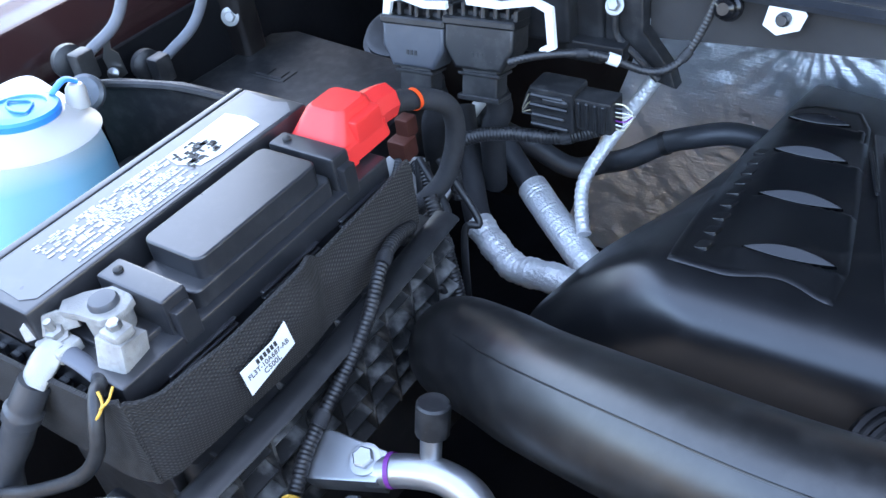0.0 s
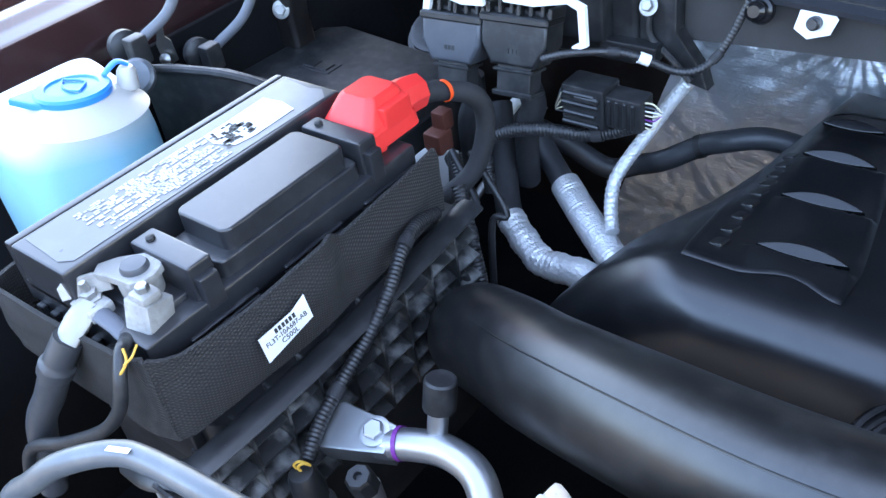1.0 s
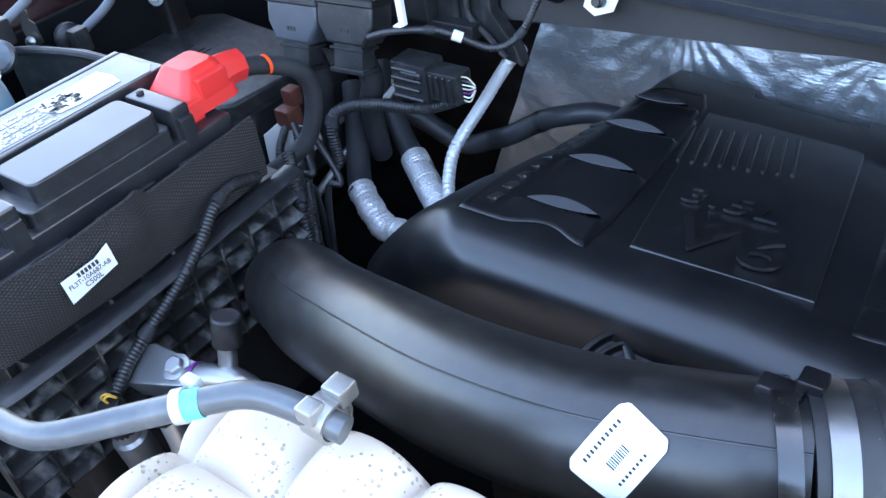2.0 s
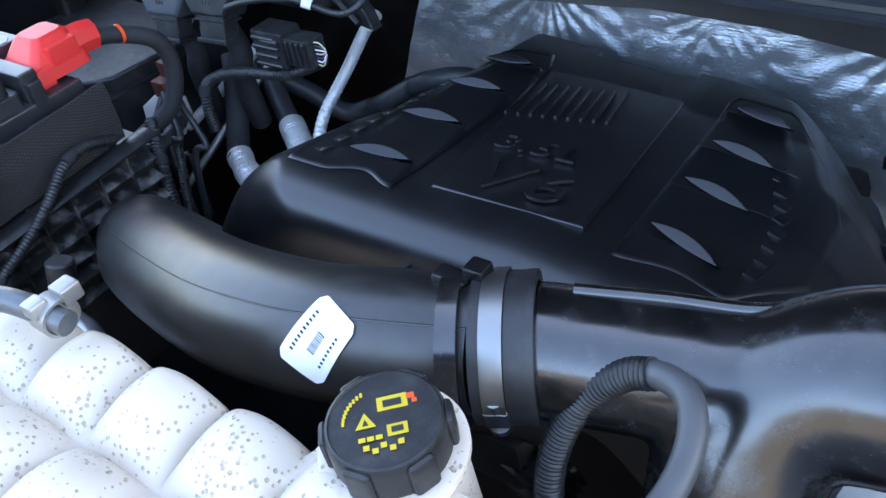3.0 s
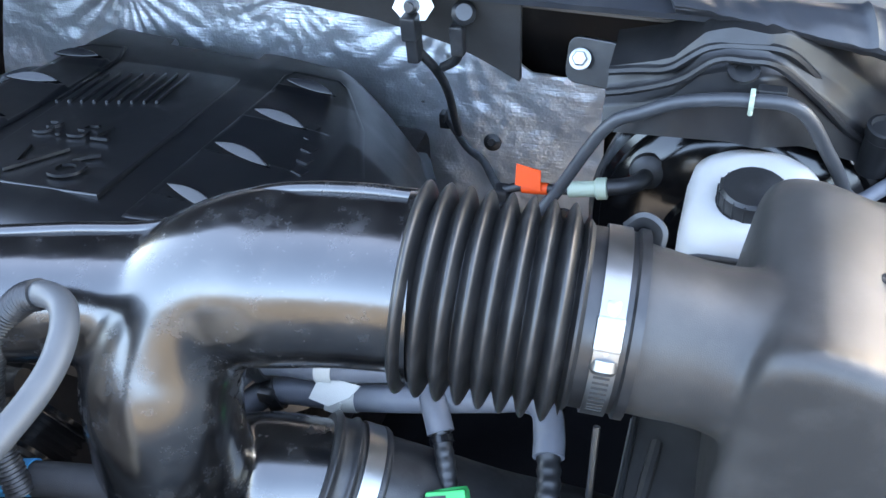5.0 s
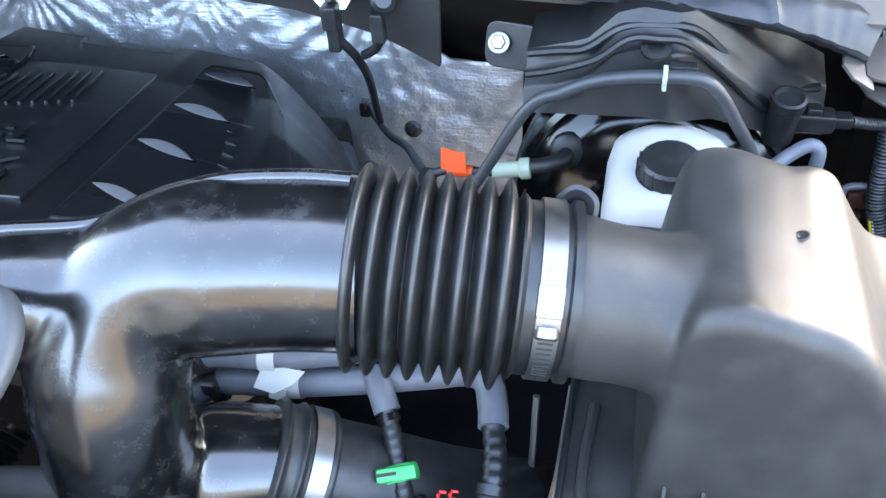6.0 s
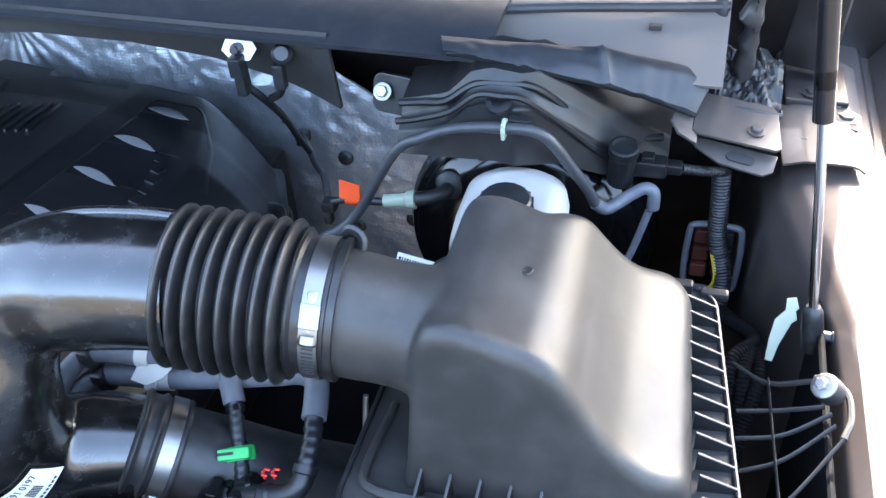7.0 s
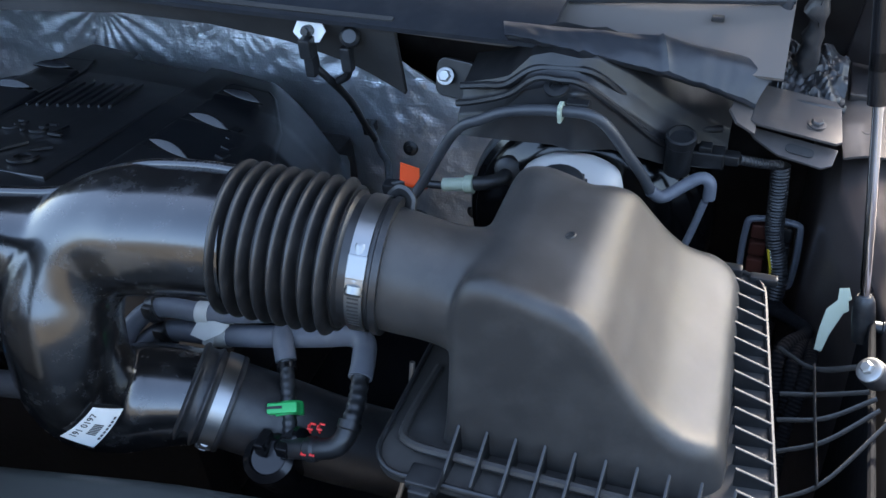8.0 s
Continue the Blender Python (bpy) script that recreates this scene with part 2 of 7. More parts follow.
def add_shaded_pits(m, scale, size, dark):
    """Small round pits, thick in places and missing in others; their shade is painted in as a dark colour."""
    n, l = m.node_tree.nodes, m.node_tree.links
    b = n["Principled BSDF"]
    old = b.inputs["Base Color"].links[0].from_socket
    place = [x for x in n if x.type == "MAPPING"][0]
    v = n.new("ShaderNodeTexVoronoi")
    v.inputs["Scale"].default_value, v.inputs["Randomness"].default_value = scale, 0.8
    f = n.new("ShaderNodeTexNoise")
    f.inputs["Scale"].default_value = 34
    for t in (v, f):
        l.new(place.outputs["Vector"], t.inputs["Vector"])
    lim = n.new("ShaderNodeMapRange")
    lim.inputs["From Min"].default_value, lim.inputs["From Max"].default_value = 0.36, 0.58
    lim.inputs["To Min"].default_value, lim.inputs["To Max"].default_value = 0.02, size
    l.new(f.outputs["Fac"], lim.inputs["Value"])
    part_way = n.new("ShaderNodeMath")
    part_way.operation = "DIVIDE"
    l.new(v.outputs["Distance"], part_way.inputs[0])
    l.new(lim.outputs["Result"], part_way.inputs[1])
    less = n.new("ShaderNodeMapRange")
    less.interpolation_type = "SMOOTHSTEP"
    less.inputs["From Min"].default_value, less.inputs["From Max"].default_value = 1.1, 0.55
    l.new(part_way.outputs[0], less.inputs["Value"])
    dent = n.new("ShaderNodeBump")
    dent.invert = True
    dent.inputs["Strength"].default_value, dent.inputs["Distance"].default_value = 0.8, 0.0012
    l.new(less.outputs[0], dent.inputs["Height"])
    l.new(dent.outputs["Normal"], b.inputs["Normal"])
    mix = n.new("ShaderNodeMix")
    mix.data_type = "RGBA"
    l.new(less.outputs[0], mix.inputs["Factor"])
    l.new(old, mix.inputs["A"])
    mix.inputs["B"].default_value = (*dark, 1)
    l.new(mix.outputs["Result"], b.inputs["Base Color"])


add_shaded_pits(M["tank"], 250.0, 0.34, (0.43, 0.345, 0.26))
M["milk"] = bottle_material("translucent_white_plastic", (0.45, 0.44, 0.42), 0.38, 0.3)


def fluid_bottle_material(name, low, high, level, blend):
    """Translucent bottle: the fluid colours the wall below its level."""
    m = bottle_material(name, high, 0.4, 0.3)
    n, l = m.node_tree.nodes, m.node_tree.links
    sep = n.new("ShaderNodeSeparateXYZ")
    l.new([x for x in n if x.type == "TEX_COORD"][0].outputs["Object"], sep.inputs[0])
    r = n.new("ShaderNodeMapRange")
    r.inputs["From Min"].default_value, r.inputs["From Max"].default_value = level - blend, level + blend
    l.new(sep.outputs["Z"], r.inputs["Value"])
    mix = n.new("ShaderNodeMix")
    mix.data_type = "RGBA"
    mix.inputs["A"].default_value, mix.inputs["B"].default_value = (*low, 1), (*high, 1)
    l.new(r.outputs["Result"], mix.inputs["Factor"])
    l.new(mix.outputs["Result"], n["Principled BSDF"].inputs["Base Color"])
    return m


M["washer"] = fluid_bottle_material("washer_bottle_plastic", (0.30, 0.62, 0.76), (0.72, 0.78, 0.80), 1.203, 0.016)


def add_specks(m, scale, size, share, colour):
    """Scattered pale dust specks: small round spots in some of the cells only."""
    n, l = m.node_tree.nodes, m.node_tree.links
    b = n["Principled BSDF"]
    old = b.inputs["Base Color"].links[0].from_socket
    place = [x for x in n if x.type == "MAPPING"][0]
    v = n.new("ShaderNodeTexVoronoi")
    v.inputs["Scale"].default_value = scale
    l.new(place.outputs["Vector"], v.inputs["Vector"])
    near = n.new("ShaderNodeMath")
    near.operation = "LESS_THAN"
    near.inputs[1].default_value = size
    l.new(v.outputs["Distance"], near.inputs[0])
    sep = n.new("ShaderNodeSeparateColor")
    l.new(v.outputs["Color"], sep.inputs[0])
    some = n.new("ShaderNodeMath")
    some.operation = "LESS_THAN"
    some.inputs[1].default_value = share
    l.new(sep.outputs[0], some.inputs[0])
    both = n.new("ShaderNodeMath")
    both.operation = "MULTIPLY"
    l.new(near.outputs[0], both.inputs[0])
    l.new(some.outputs[0], both.inputs[1])
    mix = n.new("ShaderNodeMix")
    mix.data_type = "RGBA"
    l.new(both.outputs[0], mix.inputs["Factor"])
    l.new(old, mix.inputs["A"])
    mix.inputs["B"].default_value = (*colour, 1)
    l.new(mix.outputs["Result"], b.inputs["Base Color"])


def add_mottle(m, scale, low, high, colour, gloss):
    """Uneven film of dust: paler and duller in cloudy patches."""
    n, l = m.node_tree.nodes, m.node_tree.links
    b = n["Principled BSDF"]
    place = [x for x in n if x.type == "MAPPING"][0]
    t = n.new("ShaderNodeTexNoise")
    t.inputs["Scale"].default_value, t.inputs["Detail"].default_value, t.inputs["Roughness"].default_value = scale, 10.0, 0.72
    l.new(place.outputs["Vector"], t.inputs["Vector"])
    r = n.new("ShaderNodeMapRange")
    r.inputs["From Min"].default_value, r.inputs["From Max"].default_value = low, high
    l.new(t.outputs["Fac"], r.inputs["Value"])
    for socket, value in (("Base Color", (*colour, 1)), ("Roughness", gloss)):
        old = b.inputs[socket].links[0].from_socket
        mix = n.new("ShaderNodeMix")
        mix.data_type = "RGBA" if socket == "Base Color" else "FLOAT"
        ins = [x for x in mix.inputs if x.enabled]
        l.new(r.outputs["Result"], ins[0])
        l.new(old, ins[1])
        ins[2].default_value = value
        l.new([x for x in mix.outputs if x.enabled][0], b.inputs[socket])


add_mottle(M["duct"], 45.0, 0.50, 0.80, (0.030, 0.030, 0.031), 0.40)
add_mottle(M["satin_duct"], 40.0, 0.50, 0.82, (0.022, 0.022, 0.023), 0.48)
add_mottle(M["cover"], 30.0, 0.52, 0.85, (0.016, 0.0165, 0.018), 0.48)
add_mottle(M["battery"], 40.0, 0.50, 0.85, (0.050, 0.050, 0.052), 0.45)
add_mottle(M["airbox"], 28.0, 0.48, 0.85, (0.055, 0.052, 0.049), 0.52)
for key, scale, size, share in (("duct", 420.0, 0.13, 0.12), ("cover", 380.0, 0.10, 0.03), ("plastic", 420.0, 0.14, 0.08), ("battery", 380.0, 0.10, 0.05), ("rubber", 420.0, 0.15, 0.10), ("dusty", 420.0, 0.15, 0.10)):
    add_specks(M[key], scale, size, share, (0.07, 0.069, 0.066))


# ---- building ----
def thing(name, at=(0, 0, 0), label="", category="", group="", kind=""):
    ob = new(name)
    ob.empty_display_size = 0.02
    ob.location = at
    return tagged(ob, label, category, group, kind)


def finish(bm, mat, smooth=True, angle=35):
    me = bpy.data.meshes.new("mesh")
    if smooth:
        cut = math.cos(radians(angle))
        for f in bm.faces:
            f.smooth = True
        for e in bm.edges:
            if len(e.link_faces) == 2 and e.link_faces[0].normal.dot(e.link_faces[1].normal) < cut:
                e.smooth = False
    bm.to_mesh(me)
    bm.free()
    for x in (mat if isinstance(mat, (list, tuple)) else [mat]):
        me.materials.append(x)
    return me


def part(name, bm, mat, parent=None, label="", smooth=True, angle=35):
    """One mesh object, built in world coordinates, under a thing or a part."""
    bm.normal_update()
    ob = new(name, finish(bm, mat, smooth, angle))
    if smooth and len(ob.data.polygons) < 4000 and name not in ("rib", "tooth", "slot", "print"):
        even = ob.modifiers.new("flat_faces", "WEIGHTED_NORMAL")
        even.keep_sharp = True
    if parent:
        ob.parent = parent
        ob.matrix_parent_inverse = world_of(parent).inverted()
    return tagged(ob, label)


def world_of(ob):
    m = ob.matrix_basis.copy()
    while ob.parent:
        m = ob.parent.matrix_basis @ ob.matrix_parent_inverse @ m
        ob = ob.parent
    return m


def setting(name, bm, mat, label, category, smooth=True, angle=35):
    return tagged(part(name, bm, mat, None, "", smooth, angle), label, category, kind="structure")


def merge(*bms):
    base = bms[0]
    for b in bms[1:]:
        me = bpy.data.meshes.new("tmp")
        b.to_mesh(me)
        b.free()
        base.from_mesh(me)
        bpy.data.meshes.remove(me)
    return base


def moved(bm, m):
    bmesh.ops.transform(bm, matrix=m, verts=bm.verts)
    return bm


def box(lo, hi, bevel=0.002, seg=2):
    bm = bmesh.new()
    bmesh.ops.create_cube(bm, size=1)
    lo, hi = Vector(lo), Vector(hi)
    for v in bm.verts:
        v.co = Vector([(lo[i] + hi[i]) / 2 + v.co[i] * (hi[i] - lo[i]) for i in range(3)])
    if bevel:
        bmesh.ops.bevel(bm, geom=bm.edges[:], offset=bevel, segments=seg, profile=0.5, affect="EDGES")
    return bm


def frame_at(direction, up=(0, 0, 1)):
    """A turn whose z axis points along direction."""
    return Vector(direction).normalized().to_track_quat("Z", "Y").to_matrix().to_4x4()


def spin(profile, at=(0, 0, 0), axis=(0, 0, 1), seg=32, caps=True):
    """A turned body from (radius, height) pairs."""
    bm = bmesh.new()
    rings = []
    for r, h in profile:
        if r <= 1e-6:
            rings.append([bm.verts.new((0, 0, h))])
        else:
            rings.append([bm.verts.new((r * math.cos(2 * math.pi * k / seg), r * math.sin(2 * math.pi * k / seg), h)) for k in range(seg)])
    for a, b in zip(rings, rings[1:]):
        for k in range(seg):
            q = [a[k % len(a)], a[(k + 1) % len(a)], b[(k + 1) % len(b)], b[k % len(b)]]
            q = [v for i, v in enumerate(q) if v not in q[:i]]
            if len(q) > 2:
                bm.faces.new(q)
    for end in (rings[0], rings[-1]) if caps else ():
        if len(end) > 2:
            bm.faces.new(end)
    bmesh.ops.recalc_face_normals(bm, faces=bm.faces)
    return moved(bm, Matrix.Translation(at) @ frame_at(axis))


def glide(points, per=8):
    """A smooth line through the points."""
    p = [Vector(q) for q in points]
    p = [2 * p[0] - p[1]] + p + [2 * p[-1] - p[-2]]
    out = []
    for i in range(1, len(p) - 2):
        for k in range(per):
            t = k / per
            a, b, c, d = p[i - 1], p[i], p[i + 1], p[i + 2]
            out.append(0.5 * (2 * b + (c - a) * t + (2 * a - 5 * b + 4 * c - d) * t * t + (3 * b - a - 3 * c + d) * t ** 3))
    return out + [p[-2]]


def sweep(points, radius, seg=20, per=8, smooth=True, caps=True, flat=1.0, shape=None):
    """A tube along the points. radius: a number, a list by point, or a function of (metres along, share of the length)."""
    line = glide(points, per) if smooth else [Vector(q) for q in points]
    run = [0.0]
    for a, b in zip(line, line[1:]):
        run.append(run[-1] + (b - a).length)
    n = len(line)
    bm = bmesh.new()
    side = None
    rings = []
    for i, c in enumerate(line):
        t = (line[min(i + 1, n - 1)] - line[max(i - 1, 0)]).normalized()
        if side is None:
            side = t.cross(Vector((0, 0, 1)))
            side = side.normalized() if side.length > 0.1 else Vector((1, 0, 0))
        side = (side - t * side.dot(t)).normalized()
        up = side.cross(t)
        if callable(radius):
            r = radius(run[i], run[i] / run[-1])
        elif isinstance(radius, (list, tuple)):
            s = i / (n - 1) * (len(radius) - 1)
            j = min(int(s), len(radius) - 2)
            r = radius[j] + (radius[j + 1] - radius[j]) * (s - j)
        else:
            r = radius
        rings.append([bm.verts.new(c + side * (r * math.cos(2 * math.pi * k / seg)) + up * (r * flat * math.sin(2 * math.pi * k / seg))) for k in range(seg)])
    for a, b in zip(rings, rings[1:]):
        for k in range(seg):
            bm.faces.new((a[k], a[(k + 1) % seg], b[(k + 1) % seg], b[k]))
    if caps:
        bm.faces.new(rings[0])
        bm.faces.new(rings[-1])
    bmesh.ops.recalc_face_normals(bm, faces=bm.faces)
    return bm


def ripple(base, depth, pitch, sharp=1.0):
    return lambda s, u: base + depth * (0.5 + 0.5 * math.cos(2 * math.pi * s / pitch)) ** sharp


def conduit(points, r, pitch=0.004, seg=12):
    """Split corrugated loom tube."""
    length = sum((b - a).length for a, b in zip(glide(points), glide(points)[1:]))
    per = max(8, int(length / pitch * 4 / (len(points) - 1)))
    return sweep(points, ripple(r * 0.88, r * 0.12, pitch), seg, per)


def slab(outline, depth, m=Matrix(), bevel=0.0015, seg=2):
    """A flat plate: the outline (x, y) is its front, it goes back by depth."""
    bm = bmesh.new()
    f = bm.faces.new([bm.verts.new((x, y, 0)) for x, y in outline])
    bm.normal_update()
    if f.normal.z < 0:
        f.normal_flip()
    ext = bmesh.ops.extrude_face_region(bm, geom=[f])
    vs = [v for v in ext["geom"] if isinstance(v, bmesh.types.BMVert)]
    bmesh.ops.translate(bm, vec=(0, 0, -depth), verts=vs)
    bmesh.ops.recalc_face_normals(bm, faces=bm.faces)
    if bevel:
        top = [e for e in bm.edges if all(abs(v.co.z) < 1e-6 for v in e.verts)]
        bmesh.ops.bevel(bm, geom=top, offset=bevel, segments=seg, profile=0.5, affect="EDGES")
    return moved(bm, m)


def rounded(x0, y0, x1, y1, r, k=5):
    out = []
    for cx, cy, a in ((x1 - r, y1 - r, 0), (x0 + r, y1 - r, 90), (x0 + r, y0 + r, 180), (x1 - r, y0 + r, 270)):
        for i in range(k + 1):
            t = radians(a + 90 * i / k)
            out.append((cx + r * math.cos(t), cy + r * math.sin(t)))
    return out


def soft_poly(points, r, k=5):
    """A closed outline with its corners rounded."""
    out = []
    n = len(points)
    for i in range(n):
        p, a, b = Vector(points[i]), Vector(points[i - 1]), Vector(points[(i + 1) % n])
        s = p + (a - p).normalized() * min(r, (a - p).length * 0.45)
        e = p + (b - p).normalized() * min(r, (b - p).length * 0.45)
        for j in range(k + 1):
            t = j / k
            q = s * (1 - t) ** 2 + p * 2 * t * (1 - t) + e * t * t
            out.append((q.x, q.y))
    return out


def loft(rings, caps=True):
    bm = bmesh.new()
    vs = [[bm.verts.new(p) for p in ring] for ring in rings]
    n = len(vs[0])
    for a, b in zip(vs, vs[1:]):
        for k in range(n):
            bm.faces.new((a[k], a[(k + 1) % n], b[(k + 1) % n], b[k]))
    if caps:
        bm.faces.new(vs[0])
        bm.faces.new(vs[-1])
    bmesh.ops.recalc_face_normals(bm, faces=bm.faces)
    return bm


def sheet(fn, nu, nv, thick=0.0):
    """A surface fn(u, v), with thickness below it."""
    bm = bmesh.new()
    g = [[bm.verts.new(fn(i / nu, j / nv)) for j in range(nv + 1)] for i in range(nu + 1)]
    for i in range(nu):
        for j in range(nv):
            bm.faces.new((g[i][j], g[i + 1][j], g[i + 1][j + 1], g[i][j + 1]))
    bm.normal_update()
    if thick:
        low = [[bm.verts.new(v.co - v.normal * thick) for v in row] for row in g]
        for i in range(nu):
            for j in range(nv):
                bm.faces.new((low[i][j], low[i][j + 1], low[i + 1][j + 1], low[i + 1][j]))
        rim = [(i, 0) for i in range(nu + 1)] + [(nu, j) for j in range(1, nv + 1)] + [(i, nv) for i in range(nu - 1, -1, -1)] + [(0, j) for j in range(nv - 1, 0, -1)]
        for (a, b), (c, d) in zip(rim, rim[1:] + rim[:1]):
            bm.faces.new((g[a][b], low[a][b], low[c][d], g[c][d]))
        bmesh.ops.recalc_face_normals(bm, faces=bm.faces)
    return bm


def lettering(text, size, depth, m, spacing=1.0):
    cu = bpy.data.curves.new("letters", "FONT")
    cu.body, cu.size, cu.extrude, cu.space_character = text, size, depth / 2, spacing
    cu.align_x, cu.align_y, cu.resolution_u = "CENTER", "CENTER", 3
    ob = bpy.data.objects.new("letters", cu)
    me = bpy.data.meshes.new_from_object(ob)
    bm = bmesh.new()
    bm.from_mesh(me)
    bpy.data.objects.remove(ob)
    bpy.data.curves.remove(cu)
    bpy.data.meshes.remove(me)
    return moved(bm, m)


def bars(rows, m, depth=0.0006):
    """Flat printed bars: (x, y, width, height) each."""
    return moved(merge(*[box((x - w / 2, y - h / 2, 0), (x + w / 2, y + h / 2, depth), 0) for x, y, w, h in rows]), m)


def basis(at, right, up):
    """A turn and place with x along right and y near up."""
    r = Vector(right).normalized()
    n = r.cross(Vector(up)).normalized()
    u = n.cross(r)
    m = Matrix((r, u, n)).transposed().to_4x4()
    m.translation = Vector(at)
    return m


def bolt(at, axis, r=0.006, washer=1.6, h=0.005):
    """A flanged hexagon head."""
    a = spin([(r * washer, 0), (r * washer, 0.0012), (r * 1.05, 0.002)], at, axis, 24)
    b = spin([(r, 0.001), (r, h - 0.001), (r * 0.85, h), (0, h)], at, axis, 6)
    return merge(a, b)


def band(centre, axis, r, width, thick=0.0015, seg=40):
    """A flat strap round a tube."""
    w = width / 2
    return spin([(r, -w), (r + thick, -w), (r + thick, w), (r, w), (r, -w)], centre, axis, seg, False)

# ---- the setting ----
def pick(table, y):
    for (a, p), (b, q) in zip(table, table[1:]):
        if y <= b:
            return p + (q - p) * max(0, (y - a)) / (b - a)
    return table[-1][1]


setting("ground", box((-60, -60, -0.3), (60, 60, 0), 0), M["concrete"], "grey concrete driveway under the truck", "ground")


def under_z(u, v):
    x, y = -1.35 + 2.345 * u, -0.1 + 1.45 * v
    return (x, y, 0.62 + 0.03 * noise.noise(Vector((x * 9, y * 9, 0))))


setting("underbody", sheet(under_z, 60, 40, 0.02), M["dark"], "near-black floor of the engine bay", "underbody")

# added, unseen wall ahead of the truck; keeps the low sky out of reflections
setting("wall_horizon_block", box((-16, -6.4, 0), (16, -6.1, 3.0), 0.02, 1), M["horizonblock"], "added dark wall, out of view, that blocks the low sky", "garden wall")

# firewall behind the engine: foil insulation in shallow folds
FOIL_X0, FOIL_X1 = -0.425, 0.50


def foil_wall(u, v):
    x = FOIL_X0 + (FOIL_X1 - FOIL_X0) * u - 0.15 * (1 - v) * (1 - u)
    z = 0.66 + (pick([(-1, 1.10), (0.25, 1.10), (0.40, 1.005), (0.6, 0.998)], x) - 0.66) * v
    fold = 0.0
    for cx, amp in ((-0.21, 1.0), (0.30, 0.9), (0.05, 0.4)):
        a = math.atan2(1.085 - z, (x - cx) + 1e-5)
        d = math.hypot(x - cx, 1.085 - z)
        fold += amp * 0.0012 * min(1.0, d / 0.03) * math.sin(a * 21 + cx * 40) * math.exp(-((d - 0.07) / 0.10) ** 2)
    y = 1.150 + 0.10 * (z - 0.90) + 0.05 * max(0.0, z - 1.0) + fold + 0.004 * noise.noise(Vector((x * 14, z * 18, 3))) + 0.0015 * noise.noise(Vector((x * 60, z * 60, 7)))
    return (x, y, z)


setting("wall_firewall", sheet(foil_wall, 340, 150, 0.006), M["foil"], "silver foil insulation wrinkled over the firewall", "insulation")
setting("wall_bulkhead", box((-1.2, 1.235, 0.55), (1.2, 1.26, 1.235), 0.004), M["apron"], "dark painted steel bulkhead behind the foil", "bulkhead")


def felt_panel(u, v):
    x = -0.32 + 0.78 * u
    low = pick([(-0.32, 1.188), (0.0, 1.213), (0.08, 1.215), (0.2, 1.203), (0.30, 1.183), (0.38, 1.155), (0.46, 1.115)], x)
    top = 1.262 - 0.03 * (x + 0.3)
    z = low + (top - low) * v
    x -= 0.018 * (1 - v) * u ** 6
    y = 0.885 + 0.055 * (1 - v) * min(1, max(0, x / 0.4)) + 0.02 * abs(x - 0.05) - 0.004 * math.sin(6 * x)
    return (x, y, z)


felt = setting("wall_cowl", sheet(felt_panel, 60, 12, 0.006), M["felt"], "charcoal felt panel along the cowl edge", "cowl insulation")


# cowl: lip, sloped grey strip and windscreen behind it
def cowl_lip(u, v):
    x = -0.75 + 1.39 * u
    bow = 0.885 + 0.02 * abs(x - 0.05) + (0.02 if x > 0.2 else 0.02)
    z = 1.258 - 0.03 * (x + 0.3)
    return (x, bow - 0.03 + 0.13 * v, z + 0.012 * v + 0.006 * math.sin(v * math.pi))


setting("trim_cowl_lip", sheet(cowl_lip, 40, 8, 0.006), M["cowl"], "dusty dark grey plastic cowl lip", "cowl trim")


FRONT = [(0.0, (0.600, 0.868, 1.246)), (0.08, (0.625, 0.870, 1.243)), (0.33, (0.69, 0.882, 1.225)), (0.62, (0.768, 0.900, 1.203)), (0.82, (0.82, 0.918, 1.180)), (1.0, (0.858, 0.932, 1.158))]
BACK = [(0.0, (0.588, 0.902, 1.246)), (0.33, (0.668, 0.912, 1.240)), (0.62, (0.752, 0.936, 1.229)), (1.0, (0.885, 0.985, 1.180))]


def cowl_right(u, v):
    """Creased strip between a front and a back line; its front edge is turned under, its back edge dips below the panel behind."""
    p = Vector([pick([(k, q[i]) for k, q in FRONT], u) for i in range(3)])
    q = Vector([pick([(k, q[i]) for k, q in BACK], u) for i in range(3)])
    rag = 0.0022 * noise.noise(Vector((u * 18, 0, 5)))
    if v < 0.15:
        return p + Vector((0, 0.012 * (1 - v / 0.15), -0.011 * (1 - v / 0.15) + rag))
    if v > 0.85:
        k = (v - 0.85) / 0.15
        return q + Vector((0, 0.03 * k, -0.02 * k))
    k = (v - 0.15) / 0.7
    crease = 0.005 * math.exp(-((u - 0.62) / 0.012) ** 2) + 0.004 * (u > 0.62)
    return p.lerp(q, k) + Vector((0, 0, (0.006 * math.sin(k * math.pi) + crease * math.sin(k * math.pi) ** 0.5 + 0.002 * noise.noise(Vector((u * 9, k * 3, 2)))) * (0.4 + u) + rag * (1 - k)))


setting("trim_cowl_end", sheet(cowl_right, 90, 24, 0.004), M["cowl"], "dusty grey plastic cowl end with a creased edge", "cowl trim")


def screen(u, v):
    x = -1.0 + 1.95 * u
    return (x, 1.145 + 0.03 * (x - 0.05) ** 2 + 0.60 * v, 1.342 - 0.045 * (x + 0.3) * (1 - v) + 0.36 * v)


setting("window_1", sheet(screen, 20, 6, 0.006), M["glass"], "dark tinted windscreen behind the cowl", "windscreen")
tagged(part("rubber_edge", sweep([(-0.9, 1.16, 1.372), (-0.2, 1.14, 1.340), (0.4, 1.145, 1.314), (0.89, 1.16, 1.292)], 0.006, 8), M["rubber"],
            bpy.data.objects["window_1"]), "")

